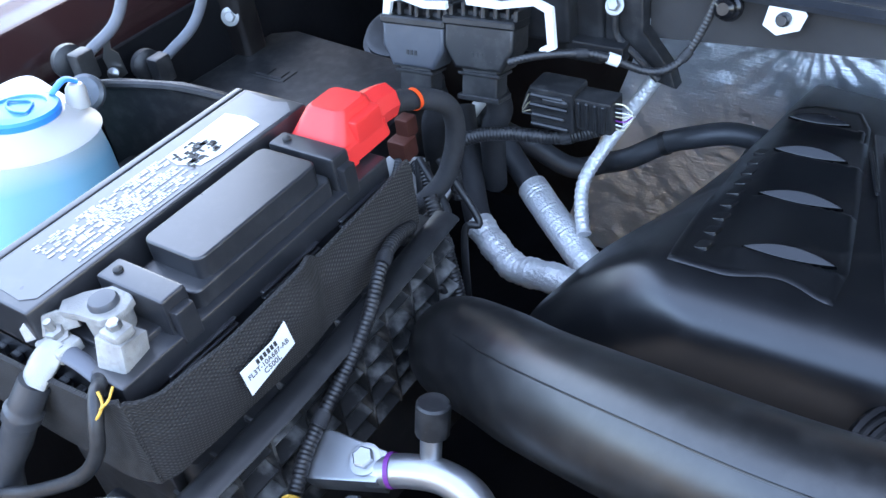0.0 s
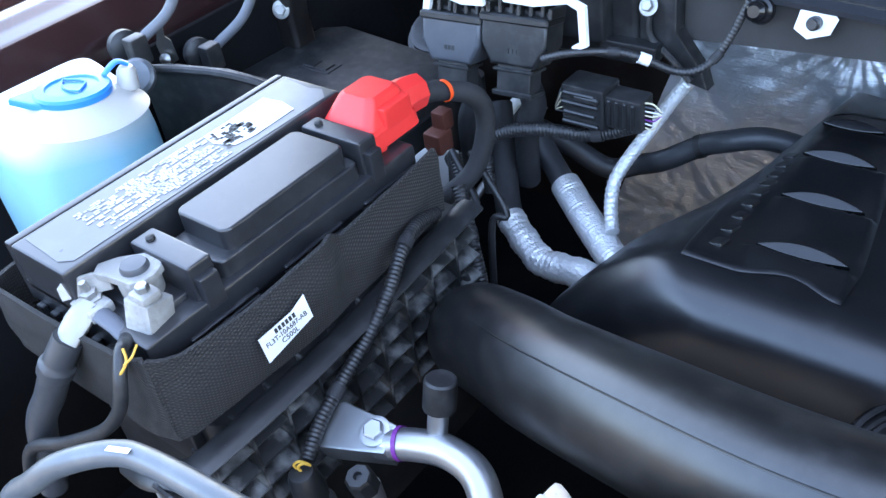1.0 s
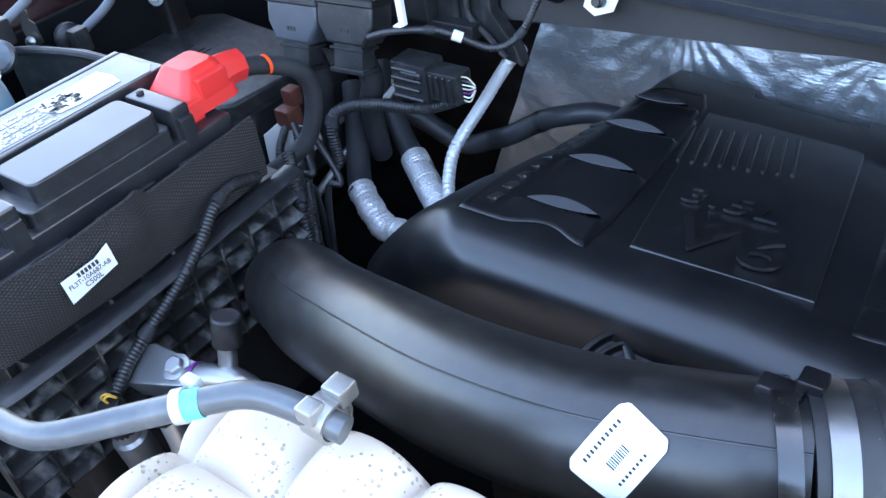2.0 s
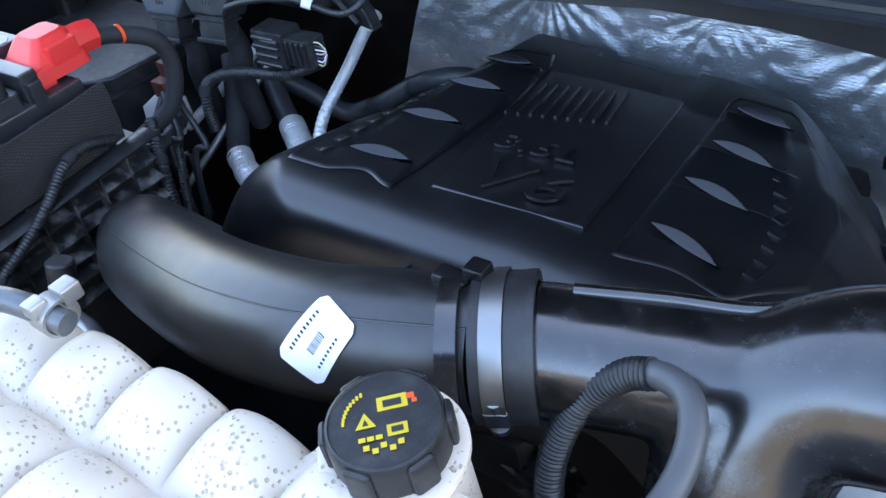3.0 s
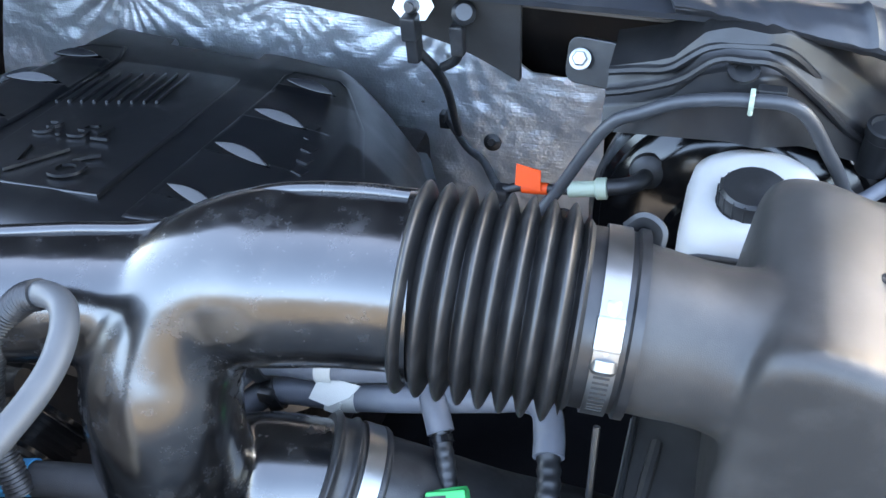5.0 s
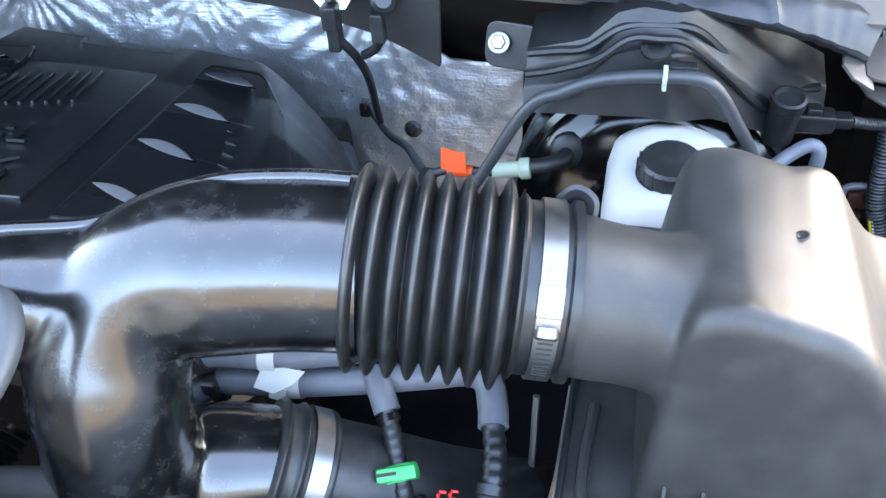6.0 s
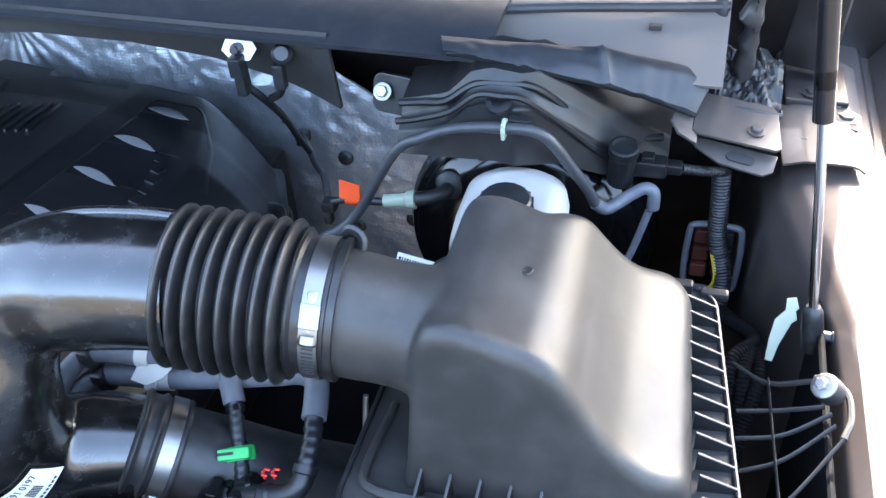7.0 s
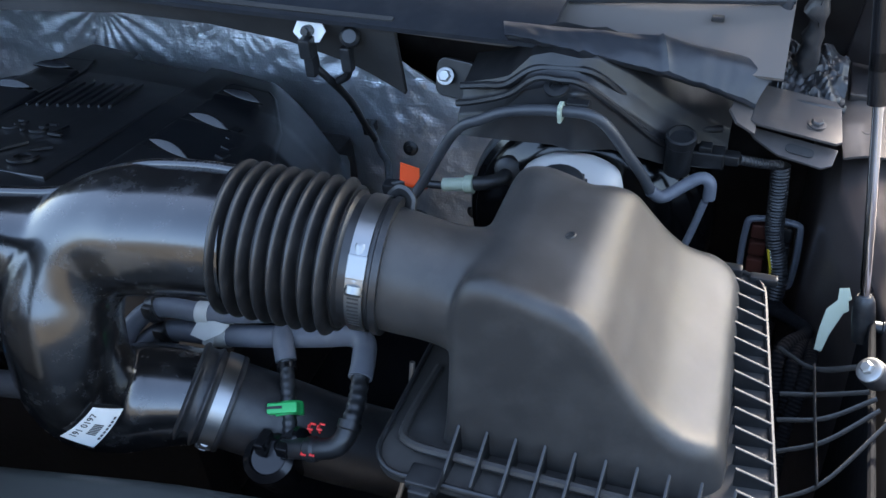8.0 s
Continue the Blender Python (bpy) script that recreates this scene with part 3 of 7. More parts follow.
def scuttle(u, v):
    x = -0.75 + 1.632 * u
    k = -0.35 + 1.35 * v
    return (x, 0.982 + 0.03 * (x - 0.05) ** 2 + 0.16 * k, 1.272 - 0.050 * (x + 0.3) + 0.075 * k)


setting("trim_scuttle", sheet(scuttle, 20, 6, 0.004), M["scuttle"], "smooth beige-grey panel below the windscreen", "cowl panel")
tagged(part("rubber_bead", sweep([(0.30, 0.985, 1.236), (0.546, 0.992, 1.233), (0.72, 1.010, 1.238), (0.80, 1.022, 1.238), (0.88, 1.040, 1.236)], 0.006, 10), M["cowl"], bpy.data.objects["trim_scuttle"]), "")
tagged(part("slot", box((0.797, 0.996, 1.2215), (0.811, 1.004, 1.2275), 0.001, 1), M["ink"], bpy.data.objects["trim_scuttle"]), "")
setting("cab", merge(box((-1.0, 1.74, 1.68), (1.0, 3.2, 1.86), 0.04, 3), box((-0.97, 1.30, 0.5), (0.97, 3.2, 1.25), 0.05, 3), box((-0.95, 3.1, 1.2), (0.95, 3.2, 1.8), 0.02), box((-1.0, 1.12, 1.2), (-0.96, 3.2, 1.72), 0.01), box((0.96, 1.27, 0.6), (1.072, 3.2, 1.72), 0.01)), M["maroon"], "dark maroon truck cab behind the windscreen", "truck cab")

# inner wings and fender tops
def wing(side, x_in, x_out, drop):
    s = side
    def skin(u, v):
        y = -0.1 + 1.5 * u
        prof = [(x_in - 0.02, 0.45), (x_in - 0.02, 0.80), (x_in - 0.015, 1.02), (x_in, 1.10), (x_in + 0.03, 1.135), (x_in + 0.06, 1.14), (x_in + 0.075, 1.147), (x_in + 0.10, 1.148), (x_in + 0.11, 1.139), (x_in + 0.125, 1.139), (x_in + 0.135, 1.150), (x_out, 1.165), (x_out + 0.04, 1.10), (x_out + 0.05, 0.40)]
        k = v * (len(prof) - 1)
        j = min(int(k), len(prof) - 2)
        f = k - j
        x = prof[j][0] + (prof[j + 1][0] - prof[j][0]) * f
        z = prof[j][1] + (prof[j + 1][1] - prof[j][1]) * f + drop
        return (s * x, y, z)
    return skin


left_wing = sheet(wing(-1, 0.93, 1.45, 0.12), 30, 90, 0.004)
setting("wall_wing_left", left_wing, M["maroon"], "dark maroon painted inner wing and fender top", "fender")


def right_skin(u, v):
    prof = [(0.996, 0.45), (0.996, 0.95), (1.000, 1.05), (1.006, 1.085), (1.016, 1.098), (1.034, 1.102), (1.052, 1.098), (1.060, 1.085), (1.072, 1.083), (1.082, 1.098), (1.098, 1.122), (1.14, 1.140), (1.25, 1.150), (1.38, 1.115), (1.44, 0.95), (1.45, 0.40)]
    k = v * (len(prof) - 1)
    j = min(int(k), len(prof) - 2)
    y = -0.1 + 1.5 * u
    x = prof[j][0] + (prof[j + 1][0] - prof[j][0]) * (k - j)
    x -= 0.052 * max(0.0, min(1.0, (y - 0.69) / 0.20)) * max(0.0, min(1.0, (1.05 - x) / 0.05))
    return (x, y, prof[j][1] + (prof[j + 1][1] - prof[j][1]) * (k - j))


right_wing = sheet(right_skin, 30, 75, 0.003)
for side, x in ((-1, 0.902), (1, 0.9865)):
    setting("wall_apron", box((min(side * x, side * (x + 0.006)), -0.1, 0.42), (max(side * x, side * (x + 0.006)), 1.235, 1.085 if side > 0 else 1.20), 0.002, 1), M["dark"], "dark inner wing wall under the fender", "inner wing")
setting("wall_wing_right", right_wing, M["wing"], "brown-grey metallic painted inner wing and fender top", "fender")


# raised hood above the bay
def hood_skin(u, v):
    x = -1.03 + 2.06 * u
    return (x, 1.045 - 0.425 * v, 1.295 + 1.11 * v + 0.02 * math.cos(x * 1.6))


setting("hood", sheet(hood_skin, 10, 10, 0.03), M["liner"], "raised dark hood seen from below", "hood")

# radiator cover across the front of the bay
def shroud(u, v):
    x = -0.95 + 1.95 * u
    edge = pick([(-1.0, 0.0), (-0.5, 0.05), (-0.38, 0.19), (-0.2, 0.21), (0.25, 0.33), (0.47, 0.372), (0.60, 0.388), (1.0, 0.40)], x)
    k = min(1.0, v / 0.6)
    a = max(0.0, (v - 0.6) / 0.4) * math.pi * 0.55
    return (x, -0.12 + (edge - 0.03 + 0.12) * k + 0.03 * math.sin(a), 1.09 - 0.05 * (1 - math.cos(a)))


setting("trim_radiator_cover", sheet(shroud, 60, 16, 0.004), M["shroud"], "smooth grey-green radiator cover", "radiator cover")



# added, unseen panel ahead of the bay; darkens what the ducts reflect from below
def header(u, v):
    a = -1.05 + 2.10 * u
    return (a, -0.13 - 0.42 * math.sin(v * math.pi / 2), 1.085 - 0.06 * v - 0.55 * max(0.0, v - 0.55) ** 1.3)


setting("trim_added_header", sheet(header, 20, 16, 0.006), M["plastic"], "added black panel, unseen, that darkens reflections from the front", "front header")

# the engine's dark bulk below its cover
engine = thing("engine", (0.07, 0.8, 0.64), "dark dusty engine block beneath its black cover", "engine")
part("block", box((-0.14, 0.62, 0.64), (0.28, 1.1, 0.95), 0.02), M["cast"], engine)
part("timing_cover", box((-0.16, 0.56, 0.64), (0.30, 0.62, 0.99), 0.02), M["dark"], engine)
part("valve_cover", box((-0.25, 0.66, 0.86), (-0.10, 1.08, 0.99), 0.02), M["plastic"], engine)
part("valve_cover", box((0.20, 0.66, 0.80), (0.31, 1.03, 0.90), 0.02), M["plastic"], engine)

# ---- engine cover ----
def top_z(x, y):
    return 1.14 - 0.225 * (min(y, 0.95) - 0.646) - 0.14 * max(0.0, y - 0.95) - 0.12 * max(0.0, x - 0.10)


LEFT_RIM = [(0.552, -0.262), (0.572, -0.298), (0.60, -0.315), (0.70, -0.314), (0.82, -0.290), (0.95, -0.262), (1.05, -0.240), (1.13, -0.225)]
RIGHT_RIM = [(0.552, 0.30), (0.572, 0.345), (0.60, 0.375), (0.75, 0.395), (0.86, 0.378), (0.93, 0.350), (1.03, 0.300), (1.09, 0.255), (1.13, 0.225)]


def cover_z(x, y):
    """Height of the moulded top: flat middle, rounded flanks and a rounded nose."""
    left, right = x - pick(LEFT_RIM, y), pick(RIGHT_RIM, y) - x
    soft = pick([(0.5, 0.135), (0.80, 0.135), (0.95, 0.085), (1.05, 0.055), (1.13, 0.045)], y)
    z = top_z(x, y) - 0.115 * max(0.0, 1 - left / soft) ** 1.6 - 0.120 * max(0.0, 1 - right / 0.105) ** 1.5
    f = max(0.0, (0.630 - y) / 0.0785)
    return z - 0.060 * (1 - math.sqrt(max(0.0, 1 - f * f)))


def cover_skin(u, v):
    end = pick([(0.0, 1.115), (0.32, 1.082), (0.60, 1.060), (1.0, 1.045)], u) - (0.022 if 0.32 < u < 0.60 else 0.0)
    k = max(0.0, (v - 0.05) / 0.95)
    y = 0.552 + (end - 0.552) * min(1.0, k / 0.965)
    xl, xr = pick(LEFT_RIM, y), pick(RIGHT_RIM, y)
    x = xl + (xr - xl) * u
    if v < 0.05:
        return (x, y - 0.010 * (1 - v / 0.05), cover_z(x, y) - 0.10 * (1 - v / 0.05))
    return (x, y, max(cover_z(x, y) - 0.06 * max(0.0, (k - 0.965) / 0.035), 0.94))


cover = thing("engine_cover", (0.07, 0.8, 0.98), "satin black plastic engine cover with slotted side panels", "engine cover")
part("shell", sheet(cover_skin, 125, 100, 0.003), M["cover"], cover, angle=50)


def on_top(x, y, lift=0.0, right=(1, 0, -0.01), up=None):
    return basis((x, y, top_z(x, y) + lift), right, up or (0, 1, -0.225))


def plate(outline, lift, depth, bevel, name, label=""):
    """A plate on the sloping top, its outline given in plan."""
    cx = sum(p[0] for p in outline) / len(outline)
    cy = sum(p[1] for p in outline) / len(outline)
    k = math.hypot(1, 0.225)
    return part(name, slab([(x - cx, (y - cy) * k) for x, y in outline], depth, on_top(cx, cy, lift), bevel, 3), M["cover"], cover, label)


plate([(-0.013, 0.629), (0.143, 0.634), (0.088, 0.985), (-0.095, 0.985)], 0.0022, 0.007, 0.003, "centre_panel")


def side_panel(inner, outer, y0, y1, front, crests):
    """Panel between two edges given by depth: a raised rim round a floor that climbs to a crest before each louvre."""
    def skin(u, v):
        y = y0 + (y1 - y0) * v
        a, b = pick(inner, y), pick(outer, y)
        x = a + (b - a) * u
        y += front(u) * (1 - v)
        gap = min(u * abs(b - a), (1 - u) * abs(b - a), v * (y1 - y0), (1 - v) * (y1 - y0))
        behind = [c for c in crests if c <= y]
        ahead = [c for c in crests if c > y]
        lift = 0.0015
        if ahead and 0.04 < u * abs(b - a) + 0.035 and u < 0.72:
            start = behind[-1] + 0.012 if behind else y0
            k = max(0.0, (y - start) / (ahead[0] - start))
            lift += 0.0050 * k * k * min(1.0, (0.72 - u) / 0.08)
        rim = 0.0025 * math.exp(-((gap - 0.003) / 0.0022) ** 2)
        if gap < 0.0012:
            lift = -0.001
        return (x, y, cover_z(x, y) + max(lift, rim))
    return part("side_panel", sheet(skin, 46, 130, 0.001), M["cover"], cover, angle=60)


left_panel = side_panel([(0.60, -0.046), (0.66, -0.047), (0.99, -0.100), (1.03, -0.118)], [(0.60, -0.178), (0.93, -0.212), (1.00, -0.196), (1.03, -0.165)], 0.607, 1.030,
                        lambda u: 0.014 * math.sin(math.pi * min(1.0, u * 1.5)) ** 2, (0.649, 0.759, 0.872, 0.972))
right_panel = side_panel([(0.61, 0.178), (0.66, 0.172), (1.0, 0.130), (1.02, 0.140)], [(0.61, 0.272), (0.70, 0.315), (0.82, 0.310), (0.915, 0.270), (1.0, 0.215), (1.02, 0.19)], 0.618, 1.018,
                         lambda u: 0.010 * math.sin(math.pi * u) ** 2, (0.661, 0.764, 0.864, 0.967))


def louvre(a, b, width):
    """A lens-shaped scoop with pointed ends between two points of the top."""
    a, b = Vector(a), Vector(b)
    mid, along = (a + b) / 2, b - a
    half = along.length / 2
    n = 12
    outline = [(half * (1 - 2 * k / n), width * (1 - (1 - 2 * k / n) ** 2)) for k in range(n + 1)]
    outline += [(-half * (1 - 2 * k / n), -width * 0.35 * (1 - (1 - 2 * k / n) ** 2)) for k in range(1, n)]
    m = on_top(mid.x, mid.y, 0.0098, (along.x, along.y, top_z(b.x, b.y) - top_z(a.x, a.y)), (0, 1, -0.225))
    return slab(outline, 0.009, m @ Matrix.Rotation(radians(46 + 32 * (mid.y - 0.65)), 4, "X"), 0.0012, 2)


for a, b in (((-0.130, 0.646), (-0.055, 0.652)), ((-0.151, 0.756), (-0.076, 0.762)), ((-0.171, 0.870), (-0.098, 0.875)), ((-0.184, 0.968), (-0.118, 0.975)),
             ((0.184, 0.676), (0.257, 0.646)), ((0.171, 0.776), (0.243, 0.752)), ((0.159, 0.874), (0.231, 0.854)), ((0.147, 0.972), (0.214, 0.960))):
    part("louvre", louvre(a, b, 0.0088), M["gloss"], left_panel if a[0] < 0 else right_panel, "glossy lens-shaped louvre")
part("lettering", lettering("3.5L", 0.050, 0.003, on_top(0.028, 0.752, 0.0052, (1, 0.02, 0)), 1.12), M["cover"], cover)
part("lettering", lettering("V6", 0.088, 0.003, on_top(0.056, 0.674, 0.0052, (1, 0.02, 0)), 1.15), M["cover"], cover)
for k in range(9):
    x, y = -0.072 + 0.0135 * k, 0.875 + 0.004 * k
    part("rib", slab(rounded(-0.0022, -0.055, 0.0022, 0.055, 0.002, 2), 0.004, on_top(x, y, 0.0065, (1, 0.25, -0.06)), 0.001, 1), M["cover"], cover)
# embossed word along each side panel, as plain bars
for k in range(9):
    y = 0.640 + 0.030 * k
    x = -0.160 - 0.105 * (y - 0.640)
    part("raised_mark", slab(rounded(-0.0065, -0.008, 0.0065, 0.008, 0.002, 2), 0.003, basis((x, y, cover_z(x, y) + 0.0044), (1, -0.1, 0.3), (0, 1, -0.225)), 0.0008, 2), M["cover"], left_panel)
    y = 0.665 + 0.026 * k
    part("raised_mark", slab(rounded(-0.0065, -0.008, 0.0065, 0.008, 0.002, 2), 0.003, basis((0.280 - 0.05 * (k / 8) ** 2, y, cover_z(0.280 - 0.05 * (k / 8) ** 2, y) + 0.0044), (1, -0.15, -0.25), (0, 1, -0.225)), 0.0008, 2), M["cover"], right_panel)
part("side_boss", box((0.300, 0.870, 0.88), (0.350, 0.935, 0.972), 0.012, 3), M["cover"], cover)

# belt cover cap in front of the engine cover
cap = thing("round_cover", (0.05, 0.53, 1.02), "round black ribbed cover in front of the engine", "engine part")
CAP_AT, CAP_UP = Vector((0.052, 0.522, 1.092)), Vector((0.05, -0.30, 0.95))
part("rim", spin([(0.061, -0.05), (0.062, 0.006), (0.059, 0.010), (0.055, 0.010), (0.053, 0.004), (0.050, 0.004), (0.048, 0.007), (0.045, 0.007), (0.043, 0.001), (0.030, 0.001), (0.028, 0.008), (0.024, 0.008), (0.022, 0.002), (0, 0.002)], CAP_AT, CAP_UP, 48), M["gloss"], cap)
for k in range(6):
    a = 2 * math.pi * k / 6
    part("spoke", moved(box((0.026, -0.004, 0.000), (0.046, 0.004, 0.006), 0.002),
         Matrix.Translation(CAP_AT) @ frame_at(CAP_UP) @ Matrix.Rotation(a, 4, "Z")), M["gloss"], cap)

# ---- intake ducting ----
duct = thing("left_intake_duct", (-0.05, 0.39, 1.1), "glossy black moulded intake duct with a white label", "air duct")
LEFT_LINE = [(-0.352, 0.60, 0.93), (-0.354, 0.545, 1.01), (-0.328, 0.506, 1.062), (-0.27, 0.477, 1.095), (-0.21, 0.445, 1.128), (-0.11, 0.410, 1.168), (0.0, 0.382, 1.202), (0.09, 0.376, 1.224), (0.15, 0.386, 1.234), (0.2107, 0.4035, 1.2385)]
part("tube", sweep(LEFT_LINE, [0.050, 0.050, 0.050, 0.050, 0.049, 0.048, 0.047, 0.045, 0.044, 0.0435], 40, 10), M["satin_duct"], duct)
seam = []
for a, p, b, r in zip(LEFT_LINE[1:], LEFT_LINE[2:], LEFT_LINE[3:] + LEFT_LINE[-1:], (0.050, 0.050, 0.049, 0.048, 0.047, 0.045, 0.044, 0.0435)):
    run = (Vector(b) - Vector(a)).normalized()
    front = run.cross(Vector((0, 0, 1))).normalized()
    front = front if front.y < 0 else -front
    top = front.cross(run) if front.cross(run).z > 0 else run.cross(front)
    seam.append(Vector(p) + (front * math.cos(radians(58)) + top * math.sin(radians(58))) * (r - 0.0002))
part("mould_seam", sweep(seam, 0.0008, 6, 8), M["satin_duct"], duct)



def tube_label(name, parent, c, axis, r, middle, w, h, turn, label):
    """A paper label bent round a tube: w along the axis, h round it, middle: degrees up from the front."""
    ax = Vector(axis).normalized()
    e1 = (Vector((0, -1, 0)) - ax * -ax.y).normalized()
    e2 = e1.cross(ax) if e1.cross(ax).z > 0 else ax.cross(e1)

    ct, st = math.cos(radians(turn)), math.sin(radians(turn))

    def at(s, q, lift):
        s, q = s * ct - q * st, s * st + q * ct
        a = radians(middle) + q / r
        return Vector(c) + ax * s + (e1 * math.cos(a) + e2 * math.sin(a)) * (r + lift)

    def skin(u, v):
        s, q = (u - 0.5) * w, (v - 0.5) * h
        cut = max(0.0, abs(u - 0.5) + abs(v - 0.5) - 0.90)
        s, q = s * (1 - cut), q * (1 - cut)
        return at(s, q, 0.0016)

    ob = part(name, sheet(skin, 16, 24, 0.0007), M["white"], parent, label)
    marks = []
    for s, q, a, b in [(0.001, -0.007 + 0.0014 * k, 0.0055, 0.0005 if k % 3 else 0.0008) for k in range(10)] + [(-0.0105, -0.014 + 0.0030 * k, 0.0026, 0.0014) for k in range(10)] + [(0.0105, -0.011 + 0.0030 * k, 0.0018, 0.0014) for k in range(8)]:
        marks.append(sheet(lambda u, v, s=s, q=q, a=a, b=b: at(s + (u - 0.5) * a, q + (v - 0.5) * b, 0.0020), 1, 2, 0.0002))
    part("print", merge(*marks), M["ink"], ob)
    return ob


tube_label("label", duct, (0.1225, 0.3815, 1.2295), (0.96, 0.25, 0.10), 0.0468, 37, 0.034, 0.048, -36, "white paper label with a bar code")
CL = Vector((0.2107, 0.4035, 1.2385))
AX = Vector((0.89, 0.46, 0.0)).normalized()
part("collar", band(CL - AX * 0.018, AX, 0.0435, 0.012, 0.004), M["duct"], duct)
part("latch", merge(box((0.176, 0.401, 1.264), (0.200, 0.415, 1.285), 0.003), box((0.194, 0.409, 1.262), (0.208, 0.423, 1.290), 0.002)), M["gloss"], duct)

coupling = thing("rubber_coupling", (0.215, 0.403, 1.2), "black rubber coupling joining the intake ducts", "coupling")
part("sleeve", sweep([CL - AX * 0.006, CL + AX * 0.012, CL + AX * 0.026], lambda s, u: 0.0460 - 0.002 * (0.42 < u < 0.62), 40, 8), M["rubber"], coupling)
part("lip", band(CL + AX * 0.028, AX, 0.040, 0.005, 0.0065), M["rubber"], coupling)


def hose_clamp(centre, axis, r, screw_dir, name="hose_clamp", width=0.013, label="bright steel worm-drive hose clamp"):
    c, ax, sd = Vector(centre), Vector(axis).normalized(), Vector(screw_dir)
    sd = (sd - ax * sd.dot(ax)).normalized()
    tang = ax.cross(sd)
    t = thing(name, c, label, "hose clamp", "hose clamps of the intake")
    part("band", band(c, ax, r, width, 0.0014, 56), M["steel"], t)
    for k in range(11):
        a = radians(18 + 4.0 * k)
        d = sd * math.cos(a) + tang * math.sin(a)
        part("slot", moved(box((-0.0042, -0.0007, 0), (0.0042, 0.0007, 0.0004), 0), basis(c + d * (r + 0.0013), ax, d.cross(ax))), M["ink"], t)
    h = basis(c + sd * (r + 0.0015), ax, tang)
    part("housing", moved(box((-0.0074, -0.0095, 0), (0.0074, 0.0095, 0.0068), 0.002), h), M["steel"], t)
    part("screw", moved(merge(spin([(0.0048, -0.017), (0.0058, -0.015), (0.0058, 0.010), (0.0045, 0.013), (0.0075, 0.0135), (0.0075, 0.019), (0.006, 0.021), (0, 0.021)], (0, 0, 0.0065), (0, 1, 0), 12)), h), M["steel"], t)
    return t


hose_clamp(CL + AX * 0.007, AX, 0.0463, (0.35, -0.85, -0.30))

def bead_chain(points, radii, per=9, seg=28):
    """Overlapping rounds along a line, the raw shape of a tightly bent moulding."""
    verts, faces = [], []
    for k, p in enumerate(glide(points, per)):
        a = min(k // per, len(radii) - 2)
        r = radii[a] + (radii[a + 1] - radii[a]) * (k / per - a)
        first, rows = len(verts), seg // 2
        for j in range(1, rows):
            t = math.pi * j / rows
            verts += [(p.x + r * math.sin(t) * math.cos(2 * math.pi * i / seg), p.y + r * math.sin(t) * math.sin(2 * math.pi * i / seg), p.z + r * math.cos(t)) for i in range(seg)]
        for j in range(rows - 2):
            for i in range(seg):
                n, m = first + j * seg, (i + 1) % seg
                faces.append((n + i, n + seg + i, n + seg + m, n + m))
        faces.append(tuple(first + i for i in range(seg)))
        faces.append(tuple(first + (rows - 2) * seg + seg - 1 - i for i in range(seg)))
    mesh = bpy.data.meshes.new("rounds")
    mesh.from_pydata(verts, [], faces)
    bm = bmesh.new()
    bm.from_mesh(mesh)
    bpy.data.meshes.remove(mesh)
    return bm


ypipe = thing("y_intake_duct", (0.40, 0.44, 1.05), "glossy black Y-shaped intake duct", "air duct")
MAIN = [CL + AX * 0.022, (0.30, 0.437, 1.233), (0.350, 0.453, 1.229), (0.385, 0.462, 1.236), (0.425, 0.469, 1.245), (0.47, 0.476, 1.248), (0.515, 0.483, 1.245)]
ybody = merge(sweep(MAIN, [0.0405, 0.041, 0.0425, 0.049, 0.052, 0.051, 0.050], 48, 12),
              bead_chain([(0.500, 0.481, 1.246), (0.454, 0.478, 1.2475), (0.420, 0.472, 1.2494), (0.3924, 0.464, 1.2418), (0.3686, 0.452, 1.2259), (0.3572, 0.436, 1.2043), (0.3560, 0.421, 1.1801), (0.3540, 0.416, 1.150), (0.3475, 0.417, 1.112), (0.3480, 0.426, 1.079), (0.364, 0.440, 1.063), (0.392, 0.452, 1.064), (0.437, 0.466, 1.060)],
                         [0.049, 0.049, 0.049, 0.049, 0.049, 0.049, 0.049, 0.0485, 0.049, 0.050, 0.050, 0.0485, 0.0425]),
              sweep([(0.325, 0.443, 1.236), (0.345, 0.440, 1.222), (0.356, 0.436, 1.205)], [0.030, 0.038, 0.044], 30, 8))
tube = part("tube", ybody, M["duct"], ypipe)
fuse_mod = tube.modifiers.new("moulding", "REMESH")
fuse_mod.mode, fuse_mod.voxel_size, fuse_mod.use_smooth_shade = "VOXEL", 0.0026, True
soften = tube.modifiers.new("blend", "SMOOTH")
soften.factor, soften.iterations = 0.5, 34
ridge = [(0.252, 0.436, 1.2735), (0.30, 0.455, 1.2705), (0.348, 0.472, 1.2675), (0.385, 0.483, 1.2810), (0.425, 0.492, 1.2925), (0.47, 0.499, 1.2945), (0.503, 0.505, 1.2910)]
part("top_ridge", sweep(ridge, 0.0048, 12, 8), M["duct"], ypipe)
part("flange", band((0.503, 0.4805, 1.2465), (0.97, 0.22, -0.1), 0.049, 0.006, 0.006), M["duct"], ypipe)


def bent(bm, r, across):
    """Bends a flat piece over a tube of radius r; across: the way round the tube in the piece's own x and y."""
    for v in bm.verts:
        v.co.z -= (v.co.x * across[0] + v.co.y * across[1]) ** 2 / (2 * r)
    return bm


